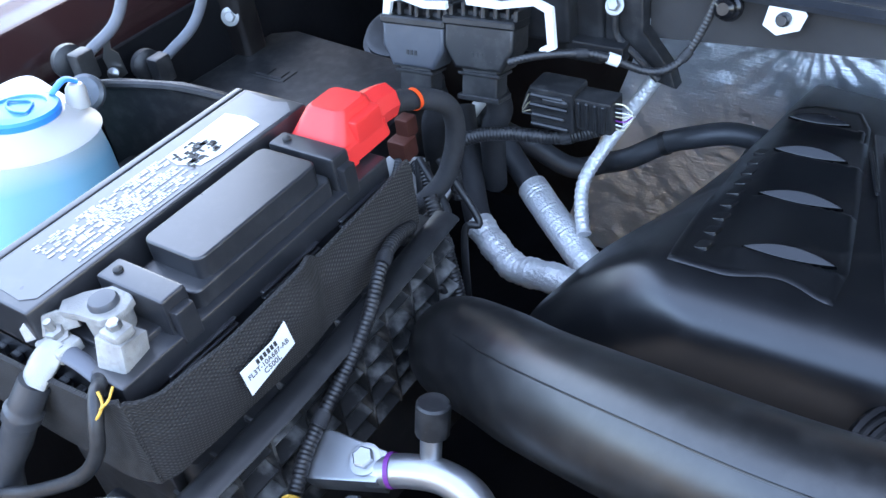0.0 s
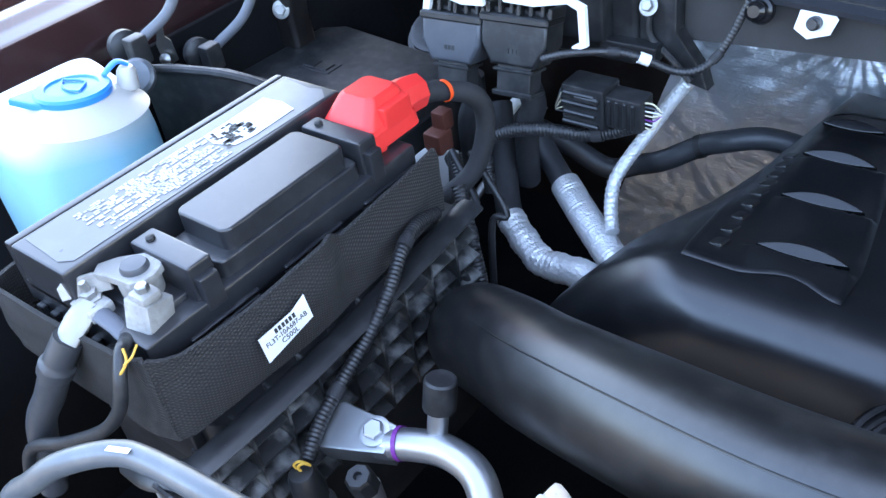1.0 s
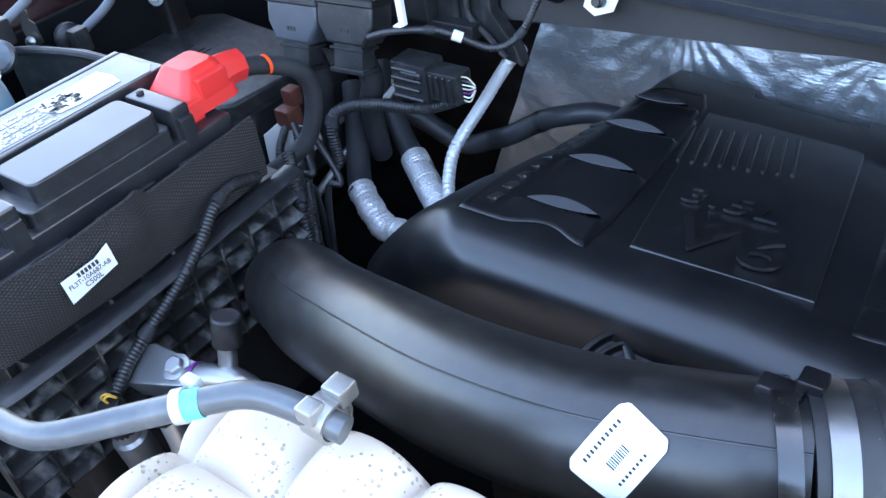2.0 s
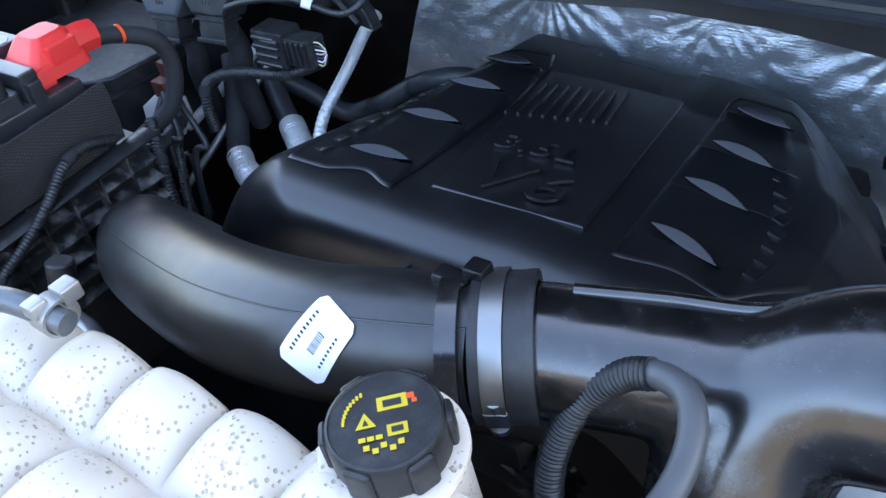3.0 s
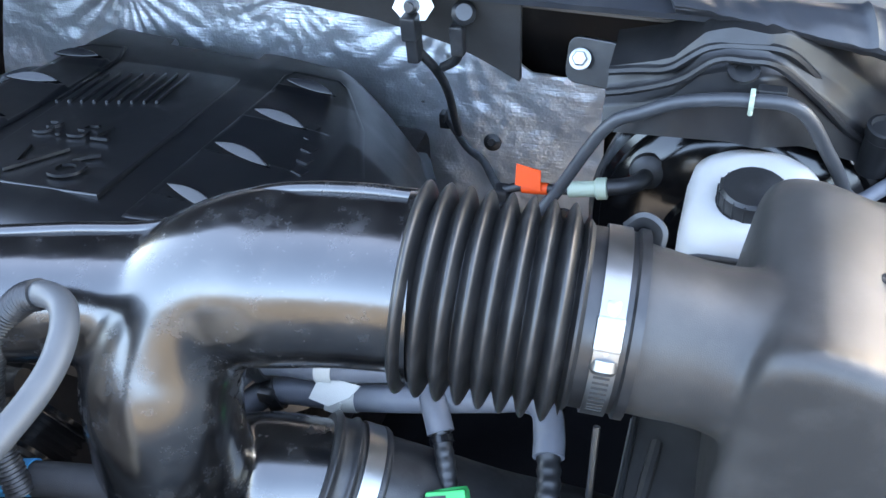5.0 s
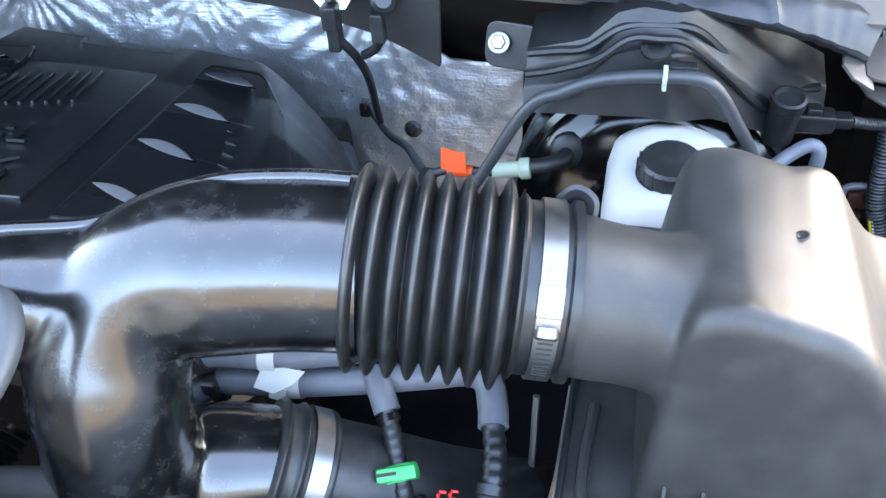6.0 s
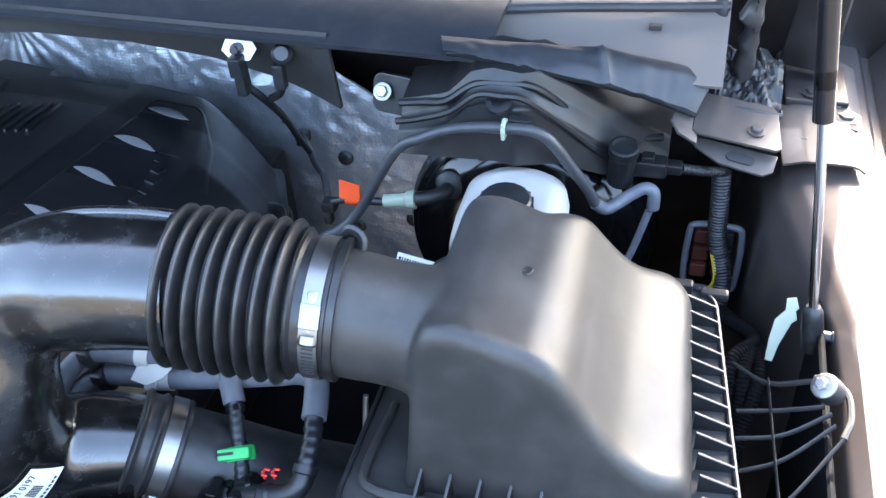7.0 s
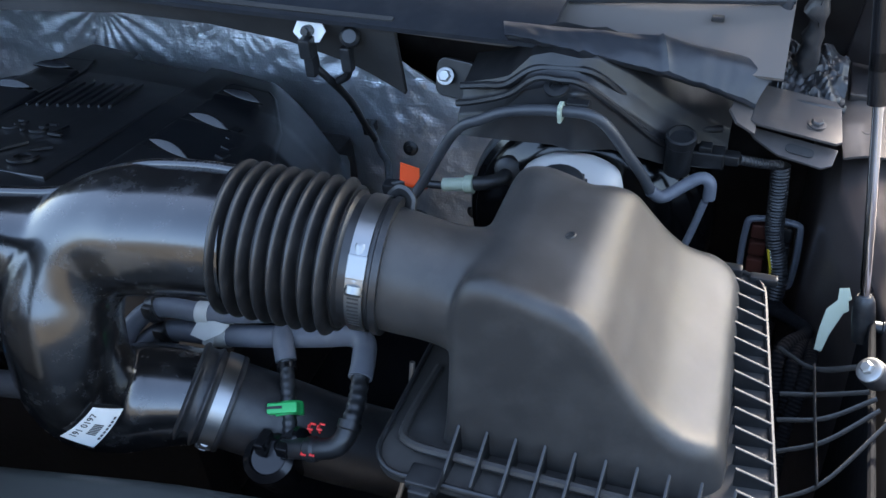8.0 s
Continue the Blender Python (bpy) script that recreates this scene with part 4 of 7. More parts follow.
LAB = basis((0.3818, 0.3842, 1.0903), (0.615, 0.458, 0.642), (-0.362, -0.559, 0.746))
ROUND = (0.814, -0.581)
sticker = part("label", moved(bent(sheet(lambda u, v: ((u - 0.5) * 0.045, (v - 0.5) * 0.031, 0.0012), 20, 16, 0.0006), 0.055, ROUND), LAB), M["white"], ypipe, "white paper label with a printed number")
part("print", moved(bent(merge(lettering("191 0197", 0.0088, 0.0003, Matrix.Translation((0, 0.0095, 0.0016))),
                               bars([(-0.007 + 0.0020 * k, -0.002, 0.0011, 0.009) for k in range(7)] + [(-0.010 + 0.004 * k, -0.0120, 0.0026, 0.0022) for k in range(7)], Matrix.Translation((0, 0, 0.0014)), 0.0003)), 0.055, ROUND), LAB), M["ink"], sticker)

lower = thing("lower_intake_hose", (0.53, 0.52, 0.98), "black rubber lower intake hose in a steel clamp", "hose")
LA = Vector((0.85, 0.25, -0.46)).normalized()
LC = Vector((0.441, 0.467, 1.058))
part("cuff", sweep([LC - LA * 0.024, LC - LA * 0.012, LC, LC + LA * 0.018], lambda s, u: 0.0432 + 0.0040 * math.exp(-((u - 0.08) / 0.07) ** 2) + 0.0028 * math.exp(-((u - 0.42) / 0.06) ** 2) + 0.0022 * math.exp(-((u - 0.93) / 0.07) ** 2), 40, 14), M["rubber"], lower)
part("hose", sweep([LC + LA * 0.015, LC + LA * 0.06, (0.54, 0.50, 0.998), (0.60, 0.53, 0.955), (0.64, 0.58, 0.87)], 0.0405, 32, 8), M["rubber"], lower)
hose_clamp(LC + LA * 0.006, LA, 0.0438, (0.1, -0.9, -0.6))

bell = thing("intake_bellows", (0.55, 0.486, 1.18), "black ribbed rubber intake bellows", "bellows")
B0, B1 = Vector((0.502, 0.4805, 1.2465)), Vector((0.607, 0.4935, 1.2335))
BA = (B1 - B0).normalized()
blen = (B1 - B0).length
part("ribs", sweep([B0 + BA * blen * k / 8 for k in range(8)], lambda s, u: 0.0500 + 0.0112 * abs(math.cos(math.pi * (s - 0.003) / 0.0117)) ** 1.25, 56, 30), M["bellows"], bell)
part("cuff", sweep([B1 - BA * 0.014, B1, B1 + BA * 0.012, B1 + BA * 0.020], lambda s, u: 0.0505 + 0.0025 * (u > 0.85) + 0.003 * (u < 0.1), 48, 6), M["bellows"], bell)
hose_clamp(B1 + BA * 0.004, BA, 0.0512, (-0.1, -0.75, 0.55))
part("clamp_tang", sweep([B1 + BA * 0.010 + Vector((0, 0.034, 0.038)), B1 + BA * 0.016 + Vector((0.002, 0.034, 0.046)), B1 + BA * 0.026 + Vector((0, 0.030, 0.044)), B1 + BA * 0.026 + Vector((0, 0.026, 0.036))], 0.003, 8, flat=2.0), M["bellows"], bell)

# ---- air filter box ----
airbox = thing("air_filter_box", (0.77, 0.56, 0.8), "satin black air filter housing with a bulging lid", "air filter box")
# cross-section of the lid from its steep inner wall over the crown to the flared outer foot
CROWN = glide([(0.655, 0, 1.100), (0.661, 0, 1.150), (0.667, 0, 1.210), (0.671, 0, 1.242), (0.680, 0, 1.2585), (0.698, 0, 1.2630), (0.718, 0, 1.2600), (0.742, 0, 1.2540), (0.764, 0, 1.2480), (0.784, 0, 1.2350),
               (0.800, 0, 1.2120), (0.815, 0, 1.1870), (0.832, 0, 1.1640), (0.851, 0, 1.1480), (0.867, 0, 1.1390), (0.878, 0, 1.1310), (0.885, 0, 1.1180), (0.887, 0, 1.1020)], 6)


def lid_skin(u, v):
    k = u * (len(CROWN) - 1)
    j = min(int(k), len(CROWN) - 2)
    c = CROWN[j].lerp(CROWN[j + 1], k - j)
    high = c.z - 1.100
    back = 0.600 + 0.088 * max(0.0, (c.x - 0.745) / 0.14)
    turn = max(0.0, (c.x - 0.848) / 0.039) ** 2
    back -= 0.040 * turn
    front = 0.020 * turn
    if v < 0.25:
        f = v / 0.25
        y, z = 0.443 + front + 0.010 * f, 1.100 + (high - min(0.012, high * 0.5)) * f
    elif v < 0.45:
        a = (v - 0.25) / 0.20 * math.pi * 0.5
        r = min(0.012, high * 0.5)
        y, z = 0.453 + front + r * (1 - math.cos(a)), c.z - r + r * math.sin(a) + 0.0028 * math.sin(a) * min(1, high / 0.03)
    elif v < 0.88:
        f = (v - 0.45) / 0.43
        y = 0.465 + front + (back - 0.465 - front) * f
        z = c.z + 0.0028 * math.exp(-max(0.0, y - front - 0.465) / 0.006) * min(1, high / 0.03)
    else:
        a = (v - 0.88) / 0.12 * math.pi * 0.5
        y, z = back + (0.045 + 0.03 * max(0.0, (0.80 - c.x) / 0.12)) * math.sin(a), c.z - high * (1 - math.cos(a))
    inner = 0.015 * max(0.0, min(1.0, (0.80 - c.x) / 0.10)) + 0.003 * max(0.0, (0.60 - y) / 0.157) * max(0.0, min(1.0, (0.78 - c.x) / 0.08))
    return (c.x + inner - 0.05 * (y - 0.46) * max(0.0, (c.x - 0.70) / 0.18), y, z)


lid = part("lid", merge(sheet(lid_skin, 130, 100, 0.009), sweep([B1 + BA * 0.010, (0.636, 0.4965, 1.2270), (0.656, 0.500, 1.2215), (0.670, 0.502, 1.2180), (0.684, 0.504, 1.2145), (0.700, 0.506, 1.2105)], [0.0475, 0.0468, 0.0458, 0.0462, 0.0485, 0.052], 48, 8)), M["airbox"], airbox, angle=60)
blend = lid.modifiers.new("moulding", "REMESH")
blend.mode, blend.voxel_size, blend.use_smooth_shade = "VOXEL", 0.0028, True
ease = lid.modifiers.new("soft_edges", "SMOOTH")
ease.factor, ease.iterations = 0.5, 12
part("dimple", spin([(0.0045, 0.001), (0.004, 0.0022), (0.0028, 0.0022), (0.0024, 0.0008), (0, 0.0008)], (0.752, 0.538, 1.2532), (-0.2, 0, 1), 20), M["airbox"], lid)


def tapered(z, x0, y0, x1, y1, r):
    """Rounded outline whose outer side runs outwards to the front."""
    return [(x + 0.115 * (0.58 - y) * max(0.0, (x - 0.70) / 0.21), y, z) for x, y in rounded(x0, y0, x1, y1, r, 7)]


part("flange", loft([tapered(1.098, 0.628, 0.404, 0.909, 0.716, 0.028), tapered(1.104, 0.628, 0.404, 0.909, 0.716, 0.028)]), M["airbox"], airbox)
part("lower_box", loft([tapered(0.80, 0.66, 0.44, 0.87, 0.70, 0.03), tapered(1.04, 0.645, 0.420, 0.890, 0.708, 0.03), tapered(1.097, 0.638, 0.412, 0.900, 0.712, 0.028)]), M["plastic"], airbox)
rim_line = tapered(1.106, 0.629, 0.405, 0.908, 0.715, 0.027)
part("rim", sweep(rim_line + rim_line[:1], 0.0024, 8, 1, smooth=False, caps=False), M["plastic"], airbox)
for k in range(14):
    y = 0.430 + 0.0195 * k
    shift = 0.115 * (0.58 - y)
    part("rib", slab([(0.0, 0.0), (0.029, 0.0), (0.029, 0.006), (0.0, 0.020)], 0.0020, basis((0.879 + shift, y, 1.103), (1, 0.12, 0), (0, 0, 1)), 0.0005, 1), M["plastic"], airbox)
for k in range(10):
    x = 0.690 + 0.0225 * k
    part("rib", slab([(0.0, 0.0), (0.038, 0.0), (0.038, 0.028), (0.0, 0.008)], 0.0020, basis((x, 0.406, 1.103), (0.06, 1, 0), (0, 0, 1)), 0.0005, 1), M["plastic"], airbox)
part("flange_step", sweep([(0.645, 0.52, 1.105), (0.642, 0.455, 1.106), (0.652, 0.435, 1.108), (0.70, 0.430, 1.110), (0.88, 0.430, 1.110)], 0.004, 8, 6), M["airbox"], airbox)
part("clip", merge(box((0.668, 0.388, 1.055), (0.686, 0.402, 1.112), 0.003), box((0.664, 0.394, 1.106), (0.690, 0.414, 1.115), 0.002)), M["plastic"], airbox)
part("clip", box((0.850, 0.706, 1.098), (0.874, 0.717, 1.114), 0.003), M["plastic"], airbox)
part("clip", box((0.880, 0.704, 1.100), (0.906, 0.714, 1.110), 0.003), M["plastic"], airbox)

# ---- battery corner ----
battery = thing("battery", (-0.513, 0.406, 1.06), "black car battery with a worn silver label strip", "battery")
part("case", box((-0.596, 0.256, 1.062), (-0.432, 0.556, 1.20), 0.004), M["battery"], battery)
part("lid", merge(box((-0.600, 0.250, 1.190), (-0.426, 0.562, 1.214), 0.003), box((-0.578, 0.270, 1.210), (-0.445, 0.542, 1.219), 0.002)), M["battery"], battery)
strip = part("top_strip", merge(box((-0.600, 0.2505, 1.205), (-0.5905, 0.5615, 1.2495), 0.002), box((-0.5895, 0.250, 1.205), (-0.512, 0.562, 1.250), 0.003)), M["battery"], battery)
part("handle_cover", slab(rounded(-0.502, 0.350, -0.438, 0.490, 0.009, 5), 0.034, Matrix.Translation((0, 0, 1.2495)), 0.0022, 3), M["battery"], battery)
part("handle_cover", slab(rounded(-0.498, 0.335, -0.434, 0.498, 0.008, 5), 0.02, Matrix.Translation((0, 0, 1.230)), 0.002, 3), M["battery"], battery)
for y0, y1 in ((0.306, 0.330), (0.500, 0.522)):
    part("end_bracket", merge(box((-0.506, y0, 1.21), (-0.432, y1, 1.246), 0.003), box((-0.438, y0 + 0.003, 1.205), (-0.424, y1 - 0.003, 1.236), 0.002)), M["battery"], battery)
    part("rivet", spin([(0.004, 0), (0.004, 0.002), (0.0025, 0.003), (0, 0.003)], (-0.492, (y0 + y1) / 2, 1.246), (0, 0, 1), 16), M["ink"], battery)
for k in range(3):
    y = 0.285 + 0.10 * k
    for j in range(3):
        part("rib", box((-0.4275, y, 1.193 - 0.006 * j), (-0.4225, y + 0.07, 1.196 - 0.006 * j), 0.001, 1), M["battery"], battery)
for k in range(7):
    part("rib", box((-0.585 + 0.02 * k, 0.245, 1.183), (-0.576 + 0.02 * k, 0.251, 1.192), 0.001, 1), M["battery"], battery)
sheet_label = part("label", slab([(-0.584, 0.262), (-0.530, 0.258), (-0.519, 0.266), (-0.518, 0.40), (-0.516, 0.545), (-0.530, 0.556), (-0.545, 0.552), (-0.582, 0.557), (-0.586, 0.48)], 0.0005, Matrix.Translation((0, 0, 1.2506)), 0), M["sticker"], strip, "scuffed silver-grey paper label")
rng = random.Random(4)
rows = []
for line in range(17):
    x = -0.572 + 0.0030 * line
    y = 0.300 + rng.uniform(0, 0.004)
    while y < 0.432:
        w = rng.uniform(0.002, 0.009)
        gap = 0.335 < y < 0.340 or (y > 0.385 and line % 6 == 5)
        if rng.random() < (0.86 if y > 0.34 else 0.7) and not gap:
            rows.append((x, y + w / 2, 0.0021, w))
        y += w + rng.uniform(0.0008, 0.002)
part("print", bars(rows, Matrix.Translation((0, 0, 1.2510)), 0.0003), M["print_grey"], sheet_label, "worn pale printed text")
part("patch", slab([(-0.570, 0.440), (-0.551, 0.436), (-0.530, 0.444), (-0.526, 0.465), (-0.527, 0.515), (-0.548, 0.520), (-0.572, 0.517), (-0.570, 0.47)], 0.0004, Matrix.Translation((0, 0, 1.2514)), 0), M["white"], sheet_label, "worn white patch")
part("print", bars([(rng.uniform(-0.565, -0.534), rng.uniform(0.440, 0.476), rng.uniform(0.0012, 0.006), rng.uniform(0.0012, 0.007)) for k in range(46)], Matrix.Translation((0, 0, 1.2518)), 0.0003), M["ink"], sheet_label)

# cloth wrap round the battery
wrap = thing("battery_wrap", (-0.51, 0.40, 1.05), "dark woven insulation wrap round the battery", "battery wrap")


line = glide([(-0.420, 0.575, 0), (-0.412, 0.50, 0), (-0.408, 0.40, 0), (-0.410, 0.30, 0), (-0.413, 0.252, 0), (-0.430, 0.239, 0), (-0.50, 0.238, 0), (-0.615, 0.238, 0), (-0.640, 0.25, 0), (-0.646, 0.32, 0), (-0.646, 0.57, 0)], 10)


def wrap_skin(u, v):
    k = u * (len(line) - 1)
    j = min(int(k), len(line) - 2)
    p = line[j].lerp(line[j + 1], k - j)
    out = (p - Vector((-0.513, 0.405, 0))).normalized()
    y = p.y
    free = 0.0
    if u < 0.44:
        top = pick([(0.236, 1.220), (0.27, 1.208), (0.33, 1.207), (0.405, 1.214), (0.424, 1.214), (0.428, 1.203), (0.58, 1.203)], y)
        free = max(0.0, min(1.0, (0.426 - y) / 0.02)) * max(0.0, min(1.0, (y - 0.24) / 0.05))
    else:
        top = pick([(0.44, 1.220), (0.55, 1.214), (0.72, 1.200), (1.0, 1.196)], u)
    foot = 1.133 if u < 0.62 else 1.133 - 0.03 * (u - 0.62)
    z = foot + (top - foot) * v
    bulge = 0.001 + 0.007 * math.sin(math.pi * (0.15 + 0.75 * v)) * (0.35 + 0.65 * free) + 0.006 * free * v + 0.0025 * noise.noise(Vector((u * 14, v * 3, 1)))
    if abs(u - 0.44) < 0.004:
        bulge += 0.002
    return (p.x + out.x * bulge, p.y + out.y * bulge, z)


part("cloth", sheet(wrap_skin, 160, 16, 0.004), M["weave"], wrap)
lab_m = basis((-0.3845, 0.343, 1.178), (0.03, 1, 0.06), (-0.18, 0, 0.98)) @ Matrix.Scale(0.86, 4)
wl = part("label", slab([(-0.030, -0.016), (0.030, -0.009), (0.031, 0.017), (0.012, 0.011), (-0.029, 0.011)], 0.001, lab_m, 0), M["white"], wrap, "white printed cloth label")
part("print", merge(bars([(-0.010 + 0.0045 * k, 0.0068, 0.003, 0.0048) for k in range(6)], lab_m),
                    lettering("FL3T-10A687-AB", 0.0072, 0.0004, lab_m @ Matrix.Translation((0.0, 0.0, 0.0006))), lettering("C500L", 0.0078, 0.0004, lab_m @ Matrix.Translation((0.001, -0.007, 0.0006)))), M["ink"], wl)

# tray with a deep egg-crate side
tray = thing("battery_tray", (-0.5, 0.4, 0.9), "black plastic battery tray with an egg-crate side", "battery tray")
tray_rim = [(-0.400, 0.60, 1.150), (-0.394, 0.50, 1.148), (-0.390, 0.36, 1.142), (-0.392, 0.245, 1.140), (-0.402, 0.226, 1.138), (-0.425, 0.218, 1.132), (-0.468, 0.222, 1.118)]
part("ledge", sweep([Vector(q) + Vector((0.005, -0.005, -0.017)) for q in tray_rim], 0.0140, 12, 8, flat=0.40), M["plastic"], tray)
part("wall", loft([[(x, y, z) for x, y in rounded(-0.62, 0.266, -0.402, 0.60, 0.02)] for z in (0.86, 1.120)]), M["plastic"], tray)
cellw, cellh = 0.0385, 0.0262
for i in range(10):
    for j in range(5):
        if j == 4 and i > 7:
            continue
        y, z = 0.222 + cellw * i, 1.122 - cellh * j + 0.0012 * i
        deep = 0.021 - 0.0008 * j
        shelf = slab([(-0.002, -cellw * 0.5), (deep, -cellw * 0.5), (deep, cellw * 0.5), (-0.002, cellw * 0.5)], 0.0026, Matrix.Translation((-0.4045, y, z - cellh * 0.72)) @ Matrix.Rotation(radians(24), 4, "Y"), 0.0004, 1)
        rib = slab([(-0.002, -cellh), (deep, -cellh - 0.003), (deep, -0.002), (-0.002, 0.0)], 0.0026, basis((-0.4045, y - cellw * 0.5, z), (1, 0, 0), (0, 0, 1)), 0)
        part("cell", merge(shelf, rib), M["cell"], tray, smooth=False)

# terminals and cables
neg = thing("negative_cable", (-0.45, 0.26, 1.2), "grey taped negative cable with a pale metal clamp", "battery cable")
part("post_bolt", spin([(0.0115, 0.0), (0.0115, 0.005), (0.010, 0.0075), (0, 0.008)], (-0.477, 0.290, 1.240), (0, 0, 1), 28), M["greyplastic"], neg)
part("post_clamp", merge(slab([(0.020, 0.004), (0.016, 0.014), (0.004, 0.020), (-0.010, 0.017), (-0.026, 0.002), (-0.034, -0.012), (-0.026, -0.022), (-0.010, -0.018), (0.012, -0.015), (0.020, -0.006)], 0.006, Matrix.Translation((-0.477, 0.290, 1.2425)), 0.002),
                         spin([(0.016, -0.022), (0.017, -0.006), (0.016, 0)], (-0.477, 0.290, 1.2375), (0, 0, 1), 24)), M["pale"], neg)
part("bracket", merge(slab([(-0.020, -0.008), (0.022, -0.008), (0.022, 0.004), (0.010, 0.009), (-0.014, 0.008), (-0.020, 0.003)], 0.003, basis((-0.509, 0.259, 1.233), (0.72, 0.68, 0.1), (-0.3, 0.1, 0.95)), 0.001), box((-0.516, 0.246, 1.212), (-0.486, 0.268, 1.224), 0.003)), M["pale"], neg)
part("sensor_block", merge(slab([(-0.014, -0.016), (0.010, -0.017), (0.014, -0.010), (0.013, 0.014), (-0.012, 0.016)], 0.026, basis((-0.449, 0.262, 1.222), (1, 0.18, 0), (0, 0.3, 1)), 0.003), box((-0.460, 0.268, 1.232), (-0.440, 0.286, 1.241), 0.003)), M["pale"], neg, "pale grey cast block")
part("stud", spin([(0.0095, 0), (0.0095, 0.002), (0.0068, 0.003), (0.0068, 0.008), (0.0035, 0.009), (0.0032, 0.018), (0, 0.0185)], (-0.503, 0.260, 1.224), (0.05, -0.15, 1), 6), M["zinc"], neg)
part("nut", spin([(0.0055, 0), (0.0055, 0.006), (0.0045, 0.007), (0, 0.007)], (-0.450, 0.277, 1.240), (0, 0, 1), 6), M["zinc"], neg)
part("lug", sweep([(-0.502, 0.256, 1.222), (-0.500, 0.242, 1.216), (-0.500, 0.226, 1.206)], [0.011, 0.013, 0.012], 12, 6, flat=0.6), M["brass"], neg)
part("lug", sweep([(-0.494, 0.254, 1.220), (-0.474, 0.255, 1.214), (-0.456, 0.253, 1.208)], [0.008, 0.0075, 0.006], 12, 6, flat=0.6), M["greyhose"], neg)
part("cable", sweep([(-0.500, 0.230, 1.208), (-0.510, 0.216, 1.186), (-0.530, 0.205, 1.150), (-0.553, 0.193, 1.11), (-0.57, 0.18, 1.03)], lambda s, u: 0.0125 + 0.0022 * (0.13 < u < 0.19) - 0.001 * (0.19 < u < 0.21), 18, 12), M["darkhose"], neg)
part("thin_cable", sweep([(-0.458, 0.253, 1.208), (-0.446, 0.247, 1.214), (-0.432, 0.236, 1.222), (-0.423, 0.223, 1.210), (-0.425, 0.214, 1.186), (-0.448, 0.204, 1.158), (-0.50, 0.190, 1.125), (-0.549, 0.176, 1.10), (-0.57, 0.165, 1.05)], 0.0055, 14, 8), M["rubber"], neg)
part("frayed_tie", merge(sweep([(-0.425, 0.235, 1.229), (-0.418, 0.231, 1.224), (-0.420, 0.224, 1.216), (-0.426, 0.220, 1.212)], 0.0011, 6), sweep([(-0.419, 0.243, 1.229), (-0.414, 0.234, 1.227), (-0.418, 0.228, 1.222)], 0.0010, 6)), M["amber"], neg, "frayed amber wire ends")

red = thing("terminal_cover", (-0.46, 0.56, 1.2), "bright red plastic positive terminal cover", "terminal cover")


def red_ring(z, x0, y0, x1, y1, r, cut):
    return [(x, y, z + cut * (x + 0.46)) for x, y in rounded(x0, y0, x1, y1, r, 4)]


part("hood", loft([red_ring(1.219, -0.512, 0.518, -0.440, 0.594, 0.010, 0), red_ring(1.234, -0.510, 0.521, -0.442, 0.593, 0.010, 0), red_ring(1.2365, -0.507, 0.524, -0.444, 0.592, 0.010, 0), red_ring(1.259, -0.496, 0.541, -0.452, 0.585, 0.009, 0), red_ring(1.262, -0.492, 0.545, -0.455, 0.581, 0.008, 0)]), M["red"], red, angle=22)
part("step", box((-0.468, 0.546, 1.230), (-0.441, 0.584, 1.2535), 0.003, 2), M["red"], red)
part("spout", sweep([(-0.464, 0.575, 1.236), (-0.462, 0.595, 1.238), (-0.460, 0.614, 1.236)], [0.020, 0.019, 0.0175], 8, 4), M["red"], red, angle=25)
part("skirt", box((-0.474, 0.513, 1.203), (-0.443, 0.545, 1.238), 0.003, 2), M["red"], red)

pos = thing("positive_cable", (-0.45, 0.66, 1.1), "thick black positive cable looping down beside the battery", "battery cable")
part("cable", sweep([(-0.460, 0.600, 1.234), (-0.452, 0.632, 1.228), (-0.438, 0.672, 1.205), (-0.438, 0.684, 1.165), (-0.448, 0.668, 1.115), (-0.47, 0.63, 1.09), (-0.50, 0.60, 1.07)], 0.0105, 18, 10), M["tape"], pos)
part("orange_mark", band((-0.4465, 0.637, 1.227), (0.1, 1, -0.05), 0.0105, 0.004, 0.0006), M["orange"], pos)

# washer bottle
washer = thing("washer_bottle", (-0.76, 0.42, 1.0), "translucent washer bottle with blue fluid and blue cap", "washer bottle")


def wash_ring(z, inset, r=0.03):
    c = Vector((-0.79, 0.44))
    base = [(-0.905, 0.355), (-0.782, 0.358), (-0.722, 0.442), (-0.732, 0.495), (-0.895, 0.530)]
    pts = [c + (Vector(p) - c) * (1 - inset) for p in base]
    return [(x, y, z) for x, y in soft_poly(pts, r)]


part("bottle", loft([wash_ring(0.98, 0.06), wash_ring(1.06, 0.0), wash_ring(1.188, 0.0), wash_ring(1.206, 0.02, 0.03), wash_ring(1.222, 0.07, 0.03), wash_ring(1.234, 0.15, 0.03), wash_ring(1.2435, 0.25, 0.03), wash_ring(1.2445, 0.45, 0.03)]), M["washer"], washer, angle=60)
part("neck", merge(spin([(0.070, -0.012), (0.058, -0.004), (0.046, 0.002), (0.040, 0.008)], (-0.757, 0.427, 1.250), (0.02, 0.10, 1), 36), spin([(0.012, 0), (0.010, 0.018), (0.007, 0.023), (0, 0.024)], (-0.745, 0.480, 1.243), (0.1, 0.2, 1), 18)), M["milk"], washer)
